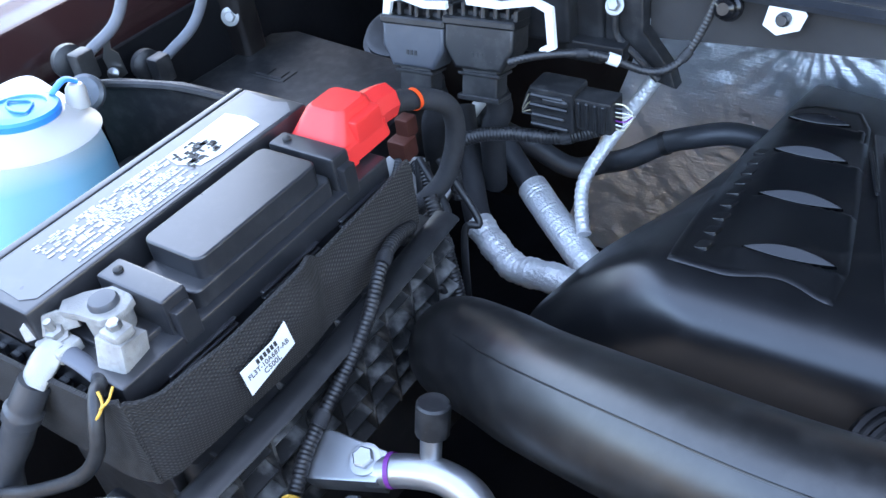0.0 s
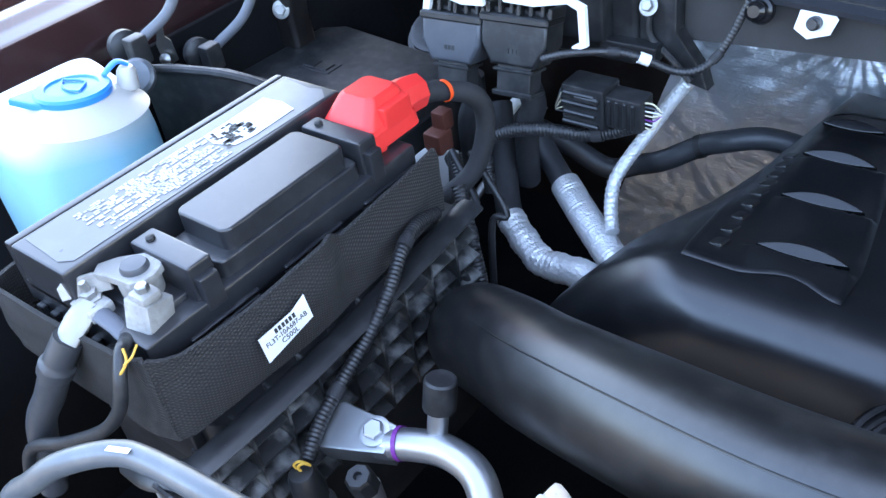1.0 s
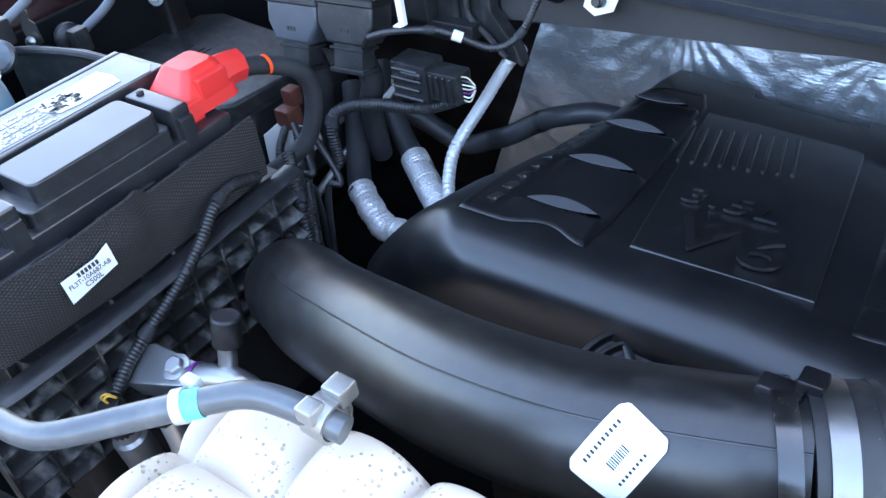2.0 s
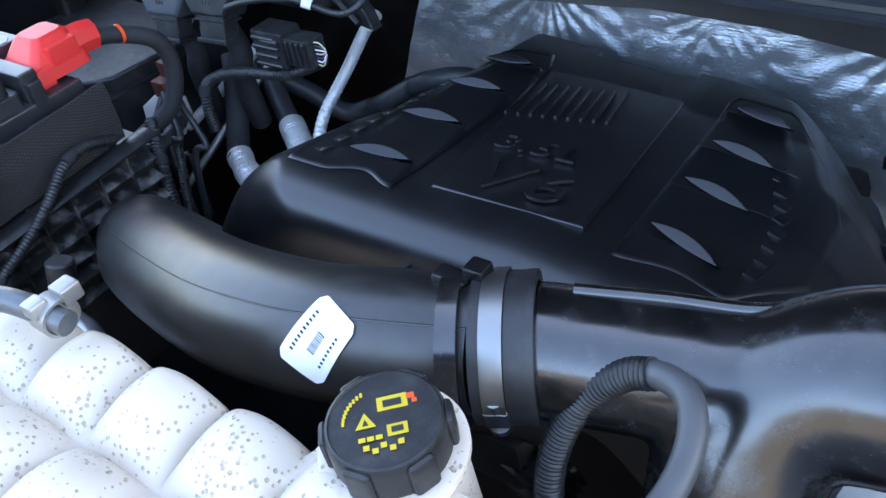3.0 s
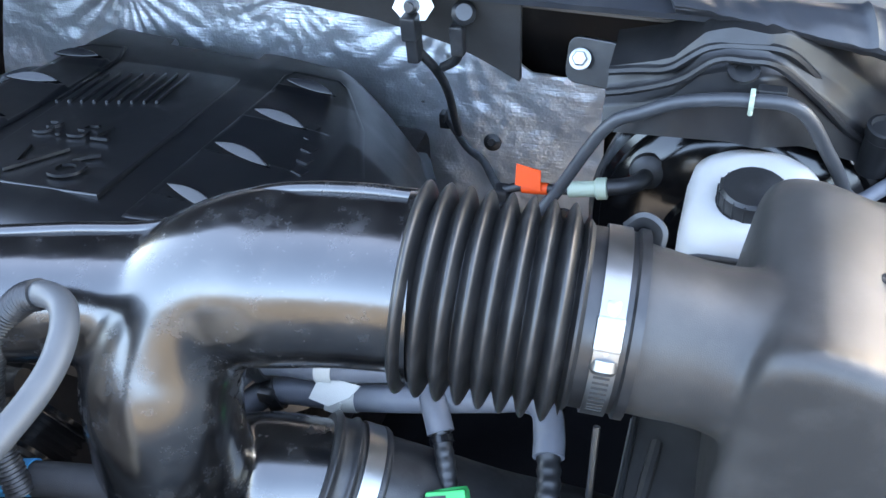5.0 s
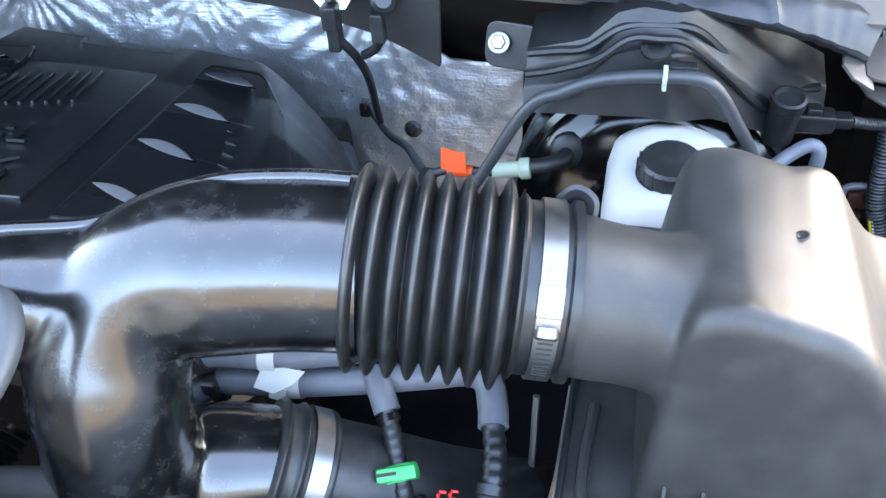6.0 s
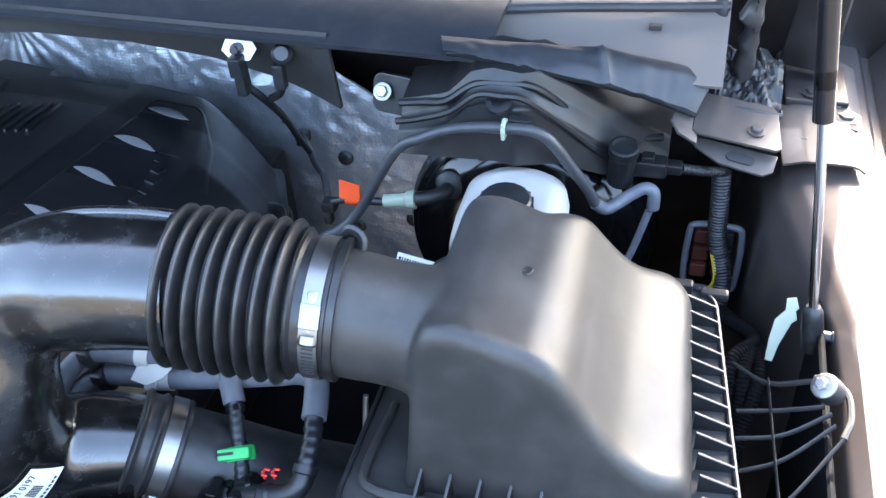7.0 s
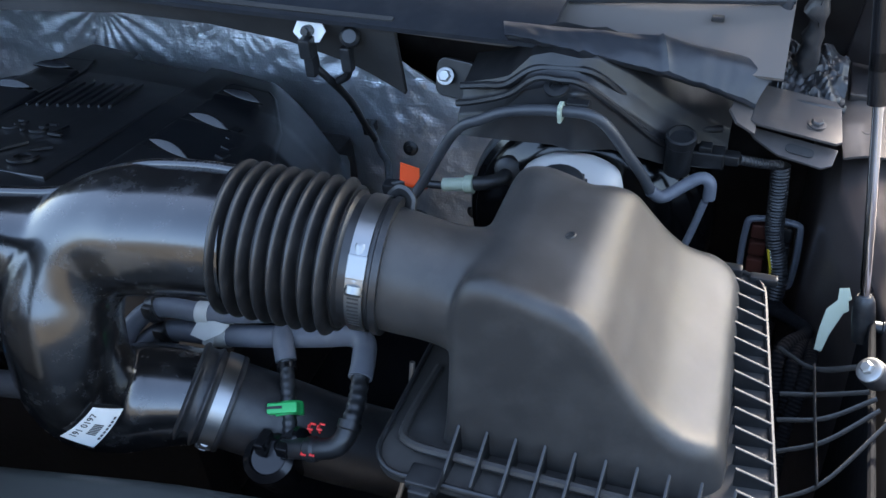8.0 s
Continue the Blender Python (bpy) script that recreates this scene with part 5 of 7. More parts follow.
cap_lid = part("cap", merge(spin([(0.038, 0), (0.039, 0.007), (0.037, 0.010), (0.027, 0.011), (0.026, 0.009), (0, 0.010)], (-0.757, 0.427, 1.257), (0.02, 0.10, 1), 40),
                            slab([(-0.036, 0.010), (-0.034, -0.018), (-0.014, -0.044), (0.0, -0.062), (0.005, -0.062), (0.024, -0.036), (0.036, -0.010)], 0.007, basis((-0.757, 0.427, 1.2635), (1, 0, -0.02), (0, 1, -0.10)) @ Matrix.Rotation(radians(-42), 4, "Z"), 0.003)), M["blue"], washer, "blue hinged cap")
part("embossed_symbol", moved(merge(*[sweep([(0.022 * math.cos(a), 0.012 * math.sin(a) - 0.004, 0.0135) for a in (0.4, 1.0, 1.57, 2.1, 2.74)], 0.0013, 6, 4), sweep([(-0.020, 0.0, 0.0135), (0, -0.014, 0.0135), (0.020, 0.0, 0.0135)], 0.0013, 6, 4)],), Matrix.Translation((-0.757, 0.427, 1.2545)) @ frame_at((0.02, 0.10, 1))), M["blue"], cap_lid)
part("hinge_strap", sweep([(-0.752, 0.462, 1.264), (-0.748, 0.478, 1.272), (-0.744, 0.488, 1.266)], 0.005, 10, 6, flat=0.5), M["blue"], washer)

# fuse box behind the battery
fuse = thing("fuse_box", (-0.78, 0.80, 1.0), "black fuse box with a flat embossed lid", "fuse box")
part("body", loft([[(x, y, z) for x, y in rounded(-0.90, 0.665, -0.60, 0.905, 0.02)] for z in (0.95, 1.085)]), M["plastic"], fuse)
part("lid", slab([(-0.905, 0.705), (-0.895, 0.885), (-0.86, 0.905), (-0.64, 0.880), (-0.60, 0.83), (-0.615, 0.70), (-0.66, 0.66), (-0.85, 0.675)], 0.022, Matrix.Translation((0, 0, 1.106)), 0.005, 3), M["dusty"], fuse)
part("embossed_mark", merge(box((-0.835, 0.776, 1.105), (-0.775, 0.806, 1.1072), 0.0008, 1), box((-0.828, 0.781, 1.106), (-0.808, 0.801, 1.1085), 0.001, 1), box((-0.802, 0.781, 1.106), (-0.783, 0.801, 1.1085), 0.001, 1)), M["plastic"], fuse)
part("latch", merge(box((-0.90, 0.655, 1.06), (-0.86, 0.68, 1.112), 0.004), box((-0.69, 0.645, 1.06), (-0.655, 0.67, 1.11), 0.004)), M["plastic"], fuse)
part("end_rib", spin([(0.05, 0), (0.05, 0.01), (0.043, 0.012), (0.043, 0.022), (0.036, 0.024), (0, 0.024)], (-0.70, 0.935, 1.10), (0.1, -0.4, 1), 32), M["plastic"], fuse)

# inner wing fittings
shelf = thing("wing_bracket", (-0.80, 0.55, 1.1), "dark plastic duct bracket below the wing", "bracket")
part("panel", slab([(-0.02, -0.16), (0.20, -0.16), (0.20, -0.03), (0.17, -0.012), (0.10, 0.002), (0.02, 0.004), (-0.02, 0.0)], 0.012, basis((-0.830, 0.560, 1.205), (0.955, 0.29, 0), (0, 0, 1)), 0.004, 3), M["dusty"], shelf)
part("lip", sweep([(-0.846, 0.552, 1.204), (-0.81, 0.563, 1.209), (-0.735, 0.588, 1.207), (-0.668, 0.609, 1.192), (-0.640, 0.617, 1.176)], 0.005, 8, 6), M["dusty"], shelf)
part("floor", box((-0.83, 0.45, 1.10), (-0.62, 0.60, 1.112), 0.004), M["plastic"], shelf)
part("cap_disc", spin([(0.021, 0), (0.021, 0.006), (0.017, 0.009), (0, 0.0095)], (-0.812, 0.532, 1.214), (0.45, -0.65, 0.6), 28), M["greypipe"], shelf)
for at, tip in (((-0.835, 0.555, 1.232), (-0.80, 0.68, 1.40)), ((-0.845, 0.655, 1.175), (-0.80, 0.80, 1.36))):
    wire = thing("wing_cable", at, "grey cable plugged into the inner wing", "cable", "cables of the wing")
    a, b = Vector(at), Vector(tip)
    part("plug", merge(box(a - Vector((0.010, 0.012, 0.017)), a + Vector((0.010, 0.012, 0.018)), 0.004), spin([(0.020, -0.01), (0.020, 0.0), (0.014, 0.004), (0, 0.004)], a - Vector((0.022, 0, 0)), (1, -0.2, 0.1), 20)), M["dusty"], wire)
    part("cable", sweep([a + Vector((0, 0.01, 0.01)), a.lerp(b, 0.3) + Vector((0.012, 0.01, -0.01)), a.lerp(b, 0.65) + Vector((0.01, 0.0, 0)), b], 0.0065, 12, 8), M["greyhose"], wire)
tab = thing("metal_tab", (-0.845, 0.595, 1.2), "small bright metal tab on the inner wing", "metal tab")
part("blade", merge(slab([(-0.006, -0.03), (0.012, -0.022), (0.010, 0.004), (0.004, 0.010), (0.006, 0.022), (0.0, 0.026), (-0.004, 0.012), (-0.009, 0.0)], 0.002, basis((-0.84, 0.592, 1.222), (0.75, 0.55, 0), (0, 0, 1)), 0.0006)), M["steel"], tab)
part("stud", spin([(0.007, 0), (0.007, 0.004), (0.003, 0.006), (0, 0.007)], (-0.838, 0.588, 1.205), (0.5, -0.7, 0.3), 12), M["steel"], tab)
postb = thing("wing_post", (-0.90, 0.83, 1.1), "dark steel post with a bolt on the inner wing", "bracket")
part("post", box((-0.925, 0.815, 1.02), (-0.872, 0.855, 1.24), 0.008, 3), M["apron"], postb)
part("bolt", bolt((-0.885, 0.813, 1.165), (0.4, -0.85, 0.3), 0.008), M["zinc"], postb)
part("bolt", bolt((-1.04, 0.52, 1.258), (0, 0, 1), 0.008, 2.0), M["maroon"], bpy.data.objects["wall_wing_left"])

# control module with its two large connectors
module = thing("control_module", (-0.43, 0.85, 1.1), "black control module with two large levered connectors", "control module")
part("body", merge(box((-0.62, 0.865, 1.16), (-0.36, 0.93, 1.262), 0.008, 3), box((-0.50, 0.845, 1.19), (-0.39, 0.87, 1.25), 0.006, 2), box((-0.40, 0.85, 1.175), (-0.33, 0.87, 1.195), 0.004, 2)), M["plastic"], module)


def levered_connector(cx, cy, cz, w, tone, lever):
    """A wire-side connector head: faceted hood, comb of latches, neck block and a flat white lever."""
    up = Vector((0, 0.28, 1)).normalized()
    m = basis((cx, cy, cz), (1, 0.10, 0), up)
    conn = part("connector", slab([(-w * 0.50, 0.026), (w * 0.50, 0.026), (w * 0.50, -0.004), (w * 0.34, -0.027), (-w * 0.34, -0.027), (-w * 0.50, -0.004)], 0.040, m, 0.005, 3), M[tone], module, "levered connector")
    part("hood_edge", moved(box((-w * 0.52, 0.020, -0.042), (w * 0.52, 0.029, 0.003), 0.002, 1), m), M["plastic"], conn)
    part("comb_bar", moved(box((-w * 0.48, 0.028, -0.040), (w * 0.48, 0.034, -0.016), 0.001, 1), m), M["plastic"], conn)
    for k in range(7):
        part("tooth", moved(box((-w * 0.46 + w * 0.155 * k, 0.028, -0.040), (-w * 0.40 + w * 0.155 * k, 0.040 + 0.003 * (k % 2), -0.004 - 0.004 * (k % 3)), 0.001, 1), m), M["plastic"], conn)
    part("neck_block", merge(moved(box((-w * 0.27, -0.064, -0.034), (w * 0.27, -0.024, -0.006), 0.004, 2), m), moved(box((-w * 0.31, -0.062, -0.037), (w * 0.31, -0.056, -0.003), 0.001, 1), m), moved(box((-w * 0.31, -0.034, -0.037), (w * 0.31, -0.030, -0.003), 0.001, 1), m)), M["dusty"], conn)
    part("embossed_mark", merge(*[moved(box((-0.007 + 0.005 * k, -0.012, 0), (-0.004 + 0.005 * k, -0.007, 0.0008), 0, 1), m) for k in range(3)]), M["dusty"], conn)
    part("lever", slab(lever, 0.006, basis((0, cy + 0.008, 0), (1, 0.0, 0), (0, 0, 1)), 0.0012, 2), M["white"], conn, "white plastic lever")
    part("trunk", sweep([(cx, cy + 0.02, cz - 0.055), (cx + 0.004, cy + 0.026, cz - 0.09), (cx - 0.012, cy + 0.03, cz - 0.13), (cx - 0.03, cy + 0.05, cz - 0.22)], 0.015, 16, 8), M["tape"], conn)


levered_connector(-0.546, 0.770, 1.203, 0.078, "greyplastic", [(-0.590, 1.222), (-0.582, 1.251), (-0.562, 1.256), (-0.530, 1.250), (-0.500, 1.254), (-0.500, 1.246), (-0.530, 1.243), (-0.560, 1.249), (-0.573, 1.245), (-0.581, 1.222)])
levered_connector(-0.466, 0.780, 1.209, 0.082, "dusty", [(-0.482, 1.258), (-0.44, 1.2575), (-0.397, 1.267), (-0.378, 1.260), (-0.377, 1.216), (-0.393, 1.208), (-0.396, 1.213), (-0.386, 1.219), (-0.387, 1.255), (-0.399, 1.260), (-0.44, 1.2505), (-0.480, 1.250)])

square = thing("harness_connector", (-0.36, 0.81, 1.12), "black square harness connector with coloured wires", "connector")
part("housing", merge(box((-0.414, 0.790, 1.116), (-0.360, 0.828, 1.166), 0.004), box((-0.362, 0.794, 1.122), (-0.318, 0.824, 1.160), 0.003), box((-0.395, 0.785, 1.150), (-0.365, 0.80, 1.158), 0.002, 1)), M["dusty"], square)
for j in range(4):
    part("rib", box((-0.412 + 0.002 * (j % 2), 0.786, 1.119 + 0.012 * j), (-0.366 - 0.004 * (j % 2), 0.794, 1.124 + 0.012 * j), 0.0015, 1), M["plastic"], square)
    part("rib", box((-0.357 + 0.0095 * j, 0.791, 1.126), (-0.353 + 0.0095 * j, 0.796, 1.157), 0.001, 1), M["plastic"], square)
for k, c in enumerate(("cream", "white", "purple", "cream", "white", "greyplastic", "cream")):
    z = 1.126 + 0.005 * k
    part("wire", sweep([(-0.319, 0.805, z), (-0.308, 0.804, z + 0.001), (-0.298, 0.803, 1.144 + 0.001 * k)], 0.0009, 6, 6), M[c], square)
    part("wire", sweep([(-0.413, 0.805, z - 0.004), (-0.423, 0.807, z - 0.006), (-0.436, 0.812, 1.116 + 0.001 * k)], 0.0009, 6, 6), M["cream" if k % 2 else "greyplastic"], square)
bracket = thing("module_bracket", (-0.32, 0.87, 1.2), "black plastic bracket with a pale bolt", "bracket")
part("plate", slab([(-0.378, 1.262), (-0.318, 1.262), (-0.318, 1.206), (-0.287, 1.166), (-0.280, 1.144), (-0.303, 1.149), (-0.334, 1.180), (-0.393, 1.172), (-0.393, 1.193), (-0.368, 1.204)], 0.018, basis((0, 0.872, 0), (1, 0, 0), (0, 0, 1)), 0.003, 2), M["dusty"], bracket)
part("rib", sweep([(-0.348, 0.868, 1.222), (-0.345, 0.866, 1.200), (-0.320, 0.866, 1.178), (-0.297, 0.866, 1.156)], 0.004, 8), M["dusty"], bracket)
part("bolt", bolt((-0.347, 0.866, 1.234), (0, -0.8, 0.5), 0.0065, 1.6, 0.007), M["zinc"], bracket)

# loops of loom and hose between battery and engine
def hose(name, label, category, points, r, mat, group="", loom=False, at=None, seg=14):
    t = thing(name, at or points[0], label, category, group)
    part("tube", conduit(points, r) if loom else sweep(points, r, seg, 8), M[mat], t)
    if loom:
        line = glide(points, 8)
        for k in (len(line) // 4, 3 * len(line) // 4):
            part("tape_wrap", band(line[k], line[k + 1] - line[k - 1], r * 1.0, 0.012, 0.0006), M["tape"], t)
    return t


hA = hose("heater_hose", "black taped heater hose ending in a foil sleeve", "hose", [(-0.555, 0.86, 1.07), (-0.525, 0.82, 1.02), (-0.500, 0.785, 0.990), (-0.475, 0.757, 0.974)], 0.0165, "tape", seg=20)
part("foil_sleeve", sweep([(-0.482, 0.764, 0.976), (-0.446, 0.743, 0.966), (-0.412, 0.728, 0.958), (-0.384, 0.724, 0.962), (-0.330, 0.712, 0.975), (-0.27, 0.69, 0.97)], lambda s, u: 0.0176 + 0.0006 * math.sin(s * 700) + 0.0008 * math.sin(s * 190), 24, 16), M["foilhose"], hA, "wrinkled aluminium foil sleeve")
hB = hose("heater_hose", "dark grey rubber heater hose ending in a foil sleeve", "hose", [(-0.575, 0.94, 1.055), (-0.541, 0.905, 1.030), (-0.495, 0.872, 1.006), (-0.444, 0.841, 0.981)], 0.0150, "darkhose", seg=20)
part("foil_sleeve", sweep([(-0.452, 0.846, 0.985), (-0.410, 0.818, 0.972), (-0.365, 0.789, 0.960), (-0.32, 0.76, 0.95)], lambda s, u: 0.0192 + 0.0005 * math.sin(s * 1300), 24, 20), M["foilhose"], hB, "ribbed aluminium foil sleeve")
foilp = thing("foil_pipe", (-0.35, 0.8, 1.0), "thin foil-wrapped pipe curving down to the engine", "pipe")
part("pipe", sweep([(-0.300, 0.905, 1.150), (-0.321, 0.900, 1.126), (-0.352, 0.880, 1.072), (-0.374, 0.855, 1.030), (-0.377, 0.838, 1.012), (-0.368, 0.815, 0.996), (-0.352, 0.79, 0.982)], lambda s, u: 0.0082 + 0.0005 * math.sin(s * 800), 14, 16), M["foilhose"], foilp)
hose("wiring_loom", "black corrugated wiring loom", "wiring loom", [(-0.320, 0.815, 1.128), (-0.349, 0.812, 1.112), (-0.387, 0.800, 1.102), (-0.438, 0.785, 1.103), (-0.479, 0.775, 1.096), (-0.503, 0.765, 1.081), (-0.501, 0.755, 1.056), (-0.495, 0.75, 1.02)], 0.0085, "rubber", "looms by the battery", True)
hose("wiring_loom", "black corrugated wiring loom", "wiring loom", [(-0.412, 0.560, 1.140), (-0.399, 0.520, 1.158), (-0.386, 0.482, 1.158), (-0.376, 0.448, 1.140), (-0.372, 0.41, 1.119), (-0.370, 0.37, 1.102), (-0.366, 0.335, 1.088), (-0.356, 0.305, 1.076)], 0.0066, "rubber", "looms by the battery", True)
hose("wiring_loom", "black corrugated wiring loom", "wiring loom", [(-0.55, 0.745, 1.06), (-0.50, 0.705, 1.06), (-0.455, 0.64, 1.075), (-0.43, 0.585, 1.10), (-0.42, 0.53, 1.15)], 0.009, "rubber", "looms by the battery", True)
hose("wiring_loom", "black corrugated wiring loom", "wiring loom", [(-0.44, 0.63, 1.12), (-0.405, 0.60, 1.07), (-0.39, 0.585, 1.02), (-0.40, 0.56, 0.95)], 0.008, "rubber", "looms by the battery", True)
hose("wiring_loom", "black corrugated wiring loom", "wiring loom", [(-0.50, 0.70, 1.10), (-0.46, 0.66, 1.04), (-0.42, 0.62, 0.98), (-0.41, 0.60, 0.9)], 0.007, "rubber", "looms by the battery", True)
hose("wiring_loom", "thin black corrugated wiring loom with white tape", "wiring loom", [(-0.425, 0.775, 1.200), (-0.395, 0.785, 1.208), (-0.355, 0.805, 1.208), (-0.330, 0.815, 1.202), (-0.300, 0.830, 1.186), (-0.277, 0.835, 1.188), (-0.262, 0.85, 1.200), (-0.250, 0.86, 1.225), (-0.240, 0.87, 1.255)], 0.0045, "rubber", "looms by the battery", True)
part("white_tape", band((-0.326, 0.817, 1.200), (0.6, 0.3, -0.3), 0.0050, 0.012, 0.0012), M["white"], bpy.data.objects["wiring_loom.005"])
hC = hose("coolant_hose", "long black rubber hose behind the engine cover", "hose", [(-0.57, 0.90, 1.03), (-0.513, 0.94, 0.980), (-0.458, 0.96, 0.941), (-0.415, 0.975, 0.950), (-0.378, 0.97, 0.970), (-0.335, 0.985, 0.995), (-0.300, 0.985, 1.012), (-0.25, 1.0, 1.02), (-0.18, 1.02, 1.0)], 0.0145, "darkhose", seg=18)
part("clamp", band((-0.335, 0.985, 0.995), (0.85, 0.2, 0.4), 0.0146, 0.008, 0.001), M["rubber"], hC)
hose("grey_pipe", "thin grey steel pipe behind the looms", "pipe", [(-0.585, 0.72, 0.91), (-0.562, 0.76, 0.948), (-0.535, 0.86, 1.019), (-0.52, 0.91, 1.05)], 0.0060, "zinc")
hose("grey_pipe", "thin grey steel pipe behind the looms", "pipe", [(-0.64, 0.74, 0.955), (-0.60, 0.79, 0.990), (-0.565, 0.86, 1.035), (-0.55, 0.90, 1.06)], 0.0080, "masking")
for k, (a, b, c) in enumerate((((-0.505, 0.700, 1.105), (-0.462, 0.655, 1.060), (-0.440, 0.640, 0.960)), ((-0.520, 0.715, 1.090), (-0.485, 0.690, 1.020), (-0.470, 0.680, 0.930)), ((-0.470, 0.690, 1.120), (-0.430, 0.665, 1.050), (-0.420, 0.640, 0.950)), ((-0.430, 0.560, 1.130), (-0.395, 0.570, 1.060), (-0.385, 0.575, 0.960)))):
    hose("thin_lead", "thin black lead hanging beside the battery", "cable", [a, tuple(x + 0.012 * (-1) ** k for x in b), b, c], 0.0042, "rubber", "thin leads by the battery")
white_block = thing("white_bracket", (-0.545, 0.722, 1.03), "dirty white plastic bracket behind the cables", "bracket")
part("block", slab([(-0.028, -0.024), (0.02, -0.028), (0.034, 0.0), (0.026, 0.024), (-0.012, 0.030), (-0.034, 0.014)], 0.012, basis((-0.555, 0.722, 1.048), (0.85, 0.45, 0), (-0.2, 0.4, 0.85)), 0.003), M["milk"], white_block)
plug = thing("brown_plug", (-0.562, 0.743, 1.07), "brown electrical plug on a corrugated lead", "plug")
part("housing", merge(box((-0.575, 0.728, 1.066), (-0.548, 0.755, 1.094), 0.004), box((-0.572, 0.745, 1.09), (-0.552, 0.765, 1.115), 0.003)), M["copper"], plug)
part("lead", conduit([(-0.56, 0.73, 1.07), (-0.552, 0.705, 1.05), (-0.54, 0.69, 1.02), (-0.52, 0.66, 0.98)], 0.006), M["rubber"], plug)

# refrigerant fittings in front of the tray
ac = thing("refrigerant_line", (-0.30, 0.37, 1.05), "bare aluminium refrigerant line with its block fitting", "pipe")
part("block", slab([(-0.040, -0.016), (-0.030, -0.022), (0.034, -0.014), (0.036, 0.012), (-0.022, 0.022), (-0.042, 0.014)], 0.026, basis((-0.336, 0.345, 1.086), (0.80, 0.15, 0.10), (-0.25, 0.9, 0.35)), 0.003), M["alu"], ac)
part("stud", bolt((-0.318, 0.350, 1.090), (0.05, -0.3, 1), 0.009, 1.5, 0.007), M["alu"], ac)
part("tube", sweep([(-0.315, 0.350, 1.076), (-0.285, 0.360, 1.084), (-0.255, 0.366, 1.088), (-0.225, 0.362, 1.086), (-0.203, 0.345, 1.076), (-0.190, 0.322, 1.058), (-0.178, 0.30, 1.03), (-0.17, 0.28, 0.97)], 0.0135, 20, 8), M["alu"], ac)
part("ferrule", sweep([(-0.196, 0.332, 1.066), (-0.186, 0.314, 1.048), (-0.180, 0.303, 1.034)], [0.016, 0.0185, 0.0185], 20, 4), M["alu"], ac)
part("purple_mark", band((-0.297, 0.3565, 1.0815), (0.9, 0.3, 0.2), 0.0138, 0.004, 0.0006), M["purple"], ac)
part("port", spin([(0.0085, 0), (0.0085, 0.028), (0.010, 0.029), (0.010, 0.032)], (-0.270, 0.372, 1.092), (0.02, 0.25, 0.95), 20), M["alu"], ac)
part("port_cap", spin([(0.0135, 0), (0.0135, 0.026), (0.012, 0.028), (0, 0.028)], (-0.2695, 0.380, 1.118), (0.02, 0.25, 0.95), 16), M["dusty"], ac, "dark grey ribbed cap")
part("valve", merge(spin([(0.0125, 0), (0.0125, 0.016), (0.010, 0.020), (0.004, 0.020), (0.003, 0.016), (0, 0.016)], (-0.306, 0.318, 1.062), (0, -0.25, 1), 8)), M["plastic"], ac)
part("valve_body", sweep([(-0.306, 0.320, 1.062), (-0.300, 0.318, 1.03), (-0.292, 0.312, 0.98)], 0.011, 16, 6), M["alu"], ac)
sensor = thing("pressure_sensor", (-0.35, 0.29, 1.0), "black pressure sensor with yellow leads on a metal body", "sensor")
part("plug", spin([(0.014, 0), (0.015, 0.012), (0.013, 0.03), (0.010, 0.036), (0, 0.037)], (-0.352, 0.297, 1.04), (0, -0.1, 1), 16), M["plastic"], sensor)
part("body", spin([(0.017, -0.06), (0.017, -0.012), (0.014, -0.008), (0.014, 0.002)], (-0.352, 0.297, 1.04), (0, -0.1, 1), 20), M["alu"], sensor)
for k in range(2):
    part("wire", sweep([(-0.356 + 0.005 * k, 0.296, 1.072), (-0.358 + 0.005 * k, 0.293, 1.081), (-0.353 + 0.004 * k, 0.296, 1.086), (-0.350 + 0.003 * k, 0.301, 1.080)], 0.0012, 6, 6), M["amber"], sensor)


# steel cooling pipe across the front
fp = thing("cooling_pipe", (-0.15, 0.2, 1.2), "grey coated cooling pipe bent across the front", "pipe")
part("pipe", sweep([(-0.43, 0.10, 1.15), (-0.39, 0.118, 1.215), (-0.365, 0.128, 1.238), (-0.345, 0.142, 1.254), (-0.312, 0.161, 1.266), (-0.280, 0.168, 1.271), (-0.189, 0.171, 1.283), (-0.140, 0.173, 1.289), (-0.115, 0.182, 1.294), (-0.085, 0.209, 1.298), (-0.050, 0.238, 1.304), (-0.032, 0.250, 1.306), (-0.010, 0.256, 1.305), (0.022, 0.262, 1.298)], 0.0078, 20, 8), M["greypipe"], fp)
part("white_mark", moved(box((-0.009, -0.0018, 0), (0.009, 0.0018, 0.0004), 0), basis((-0.300, 0.1615, 1.2762), (1, 0.28, 0.2), (-0.3, 0.9, 0))), M["white"], fp)
part("teal_mark", band((-0.058, 0.2315, 1.3025), (0.78, 0.62, 0.1), 0.0079, 0.010, 0.0005), M["tealpaint"], fp)
part("white_clip", merge(band((-0.064, 0.227, 1.3015), (0.78, 0.62, 0.1), 0.0079, 0.006, 0.0018), box((-0.072, 0.235, 1.299), (-0.061, 0.243, 1.311), 0.002)), M["milk"], fp)
part("spring_clip", merge(band((0.008, 0.263, 1.299), (1, 0, -0.1), 0.0105, 0.014, 0.002), box((0.002, 0.268, 1.302), (0.016, 0.282, 1.314), 0.002), box((0.0, 0.25, 1.304), (0.012, 0.262, 1.314), 0.002)), M["zinc"], fp)

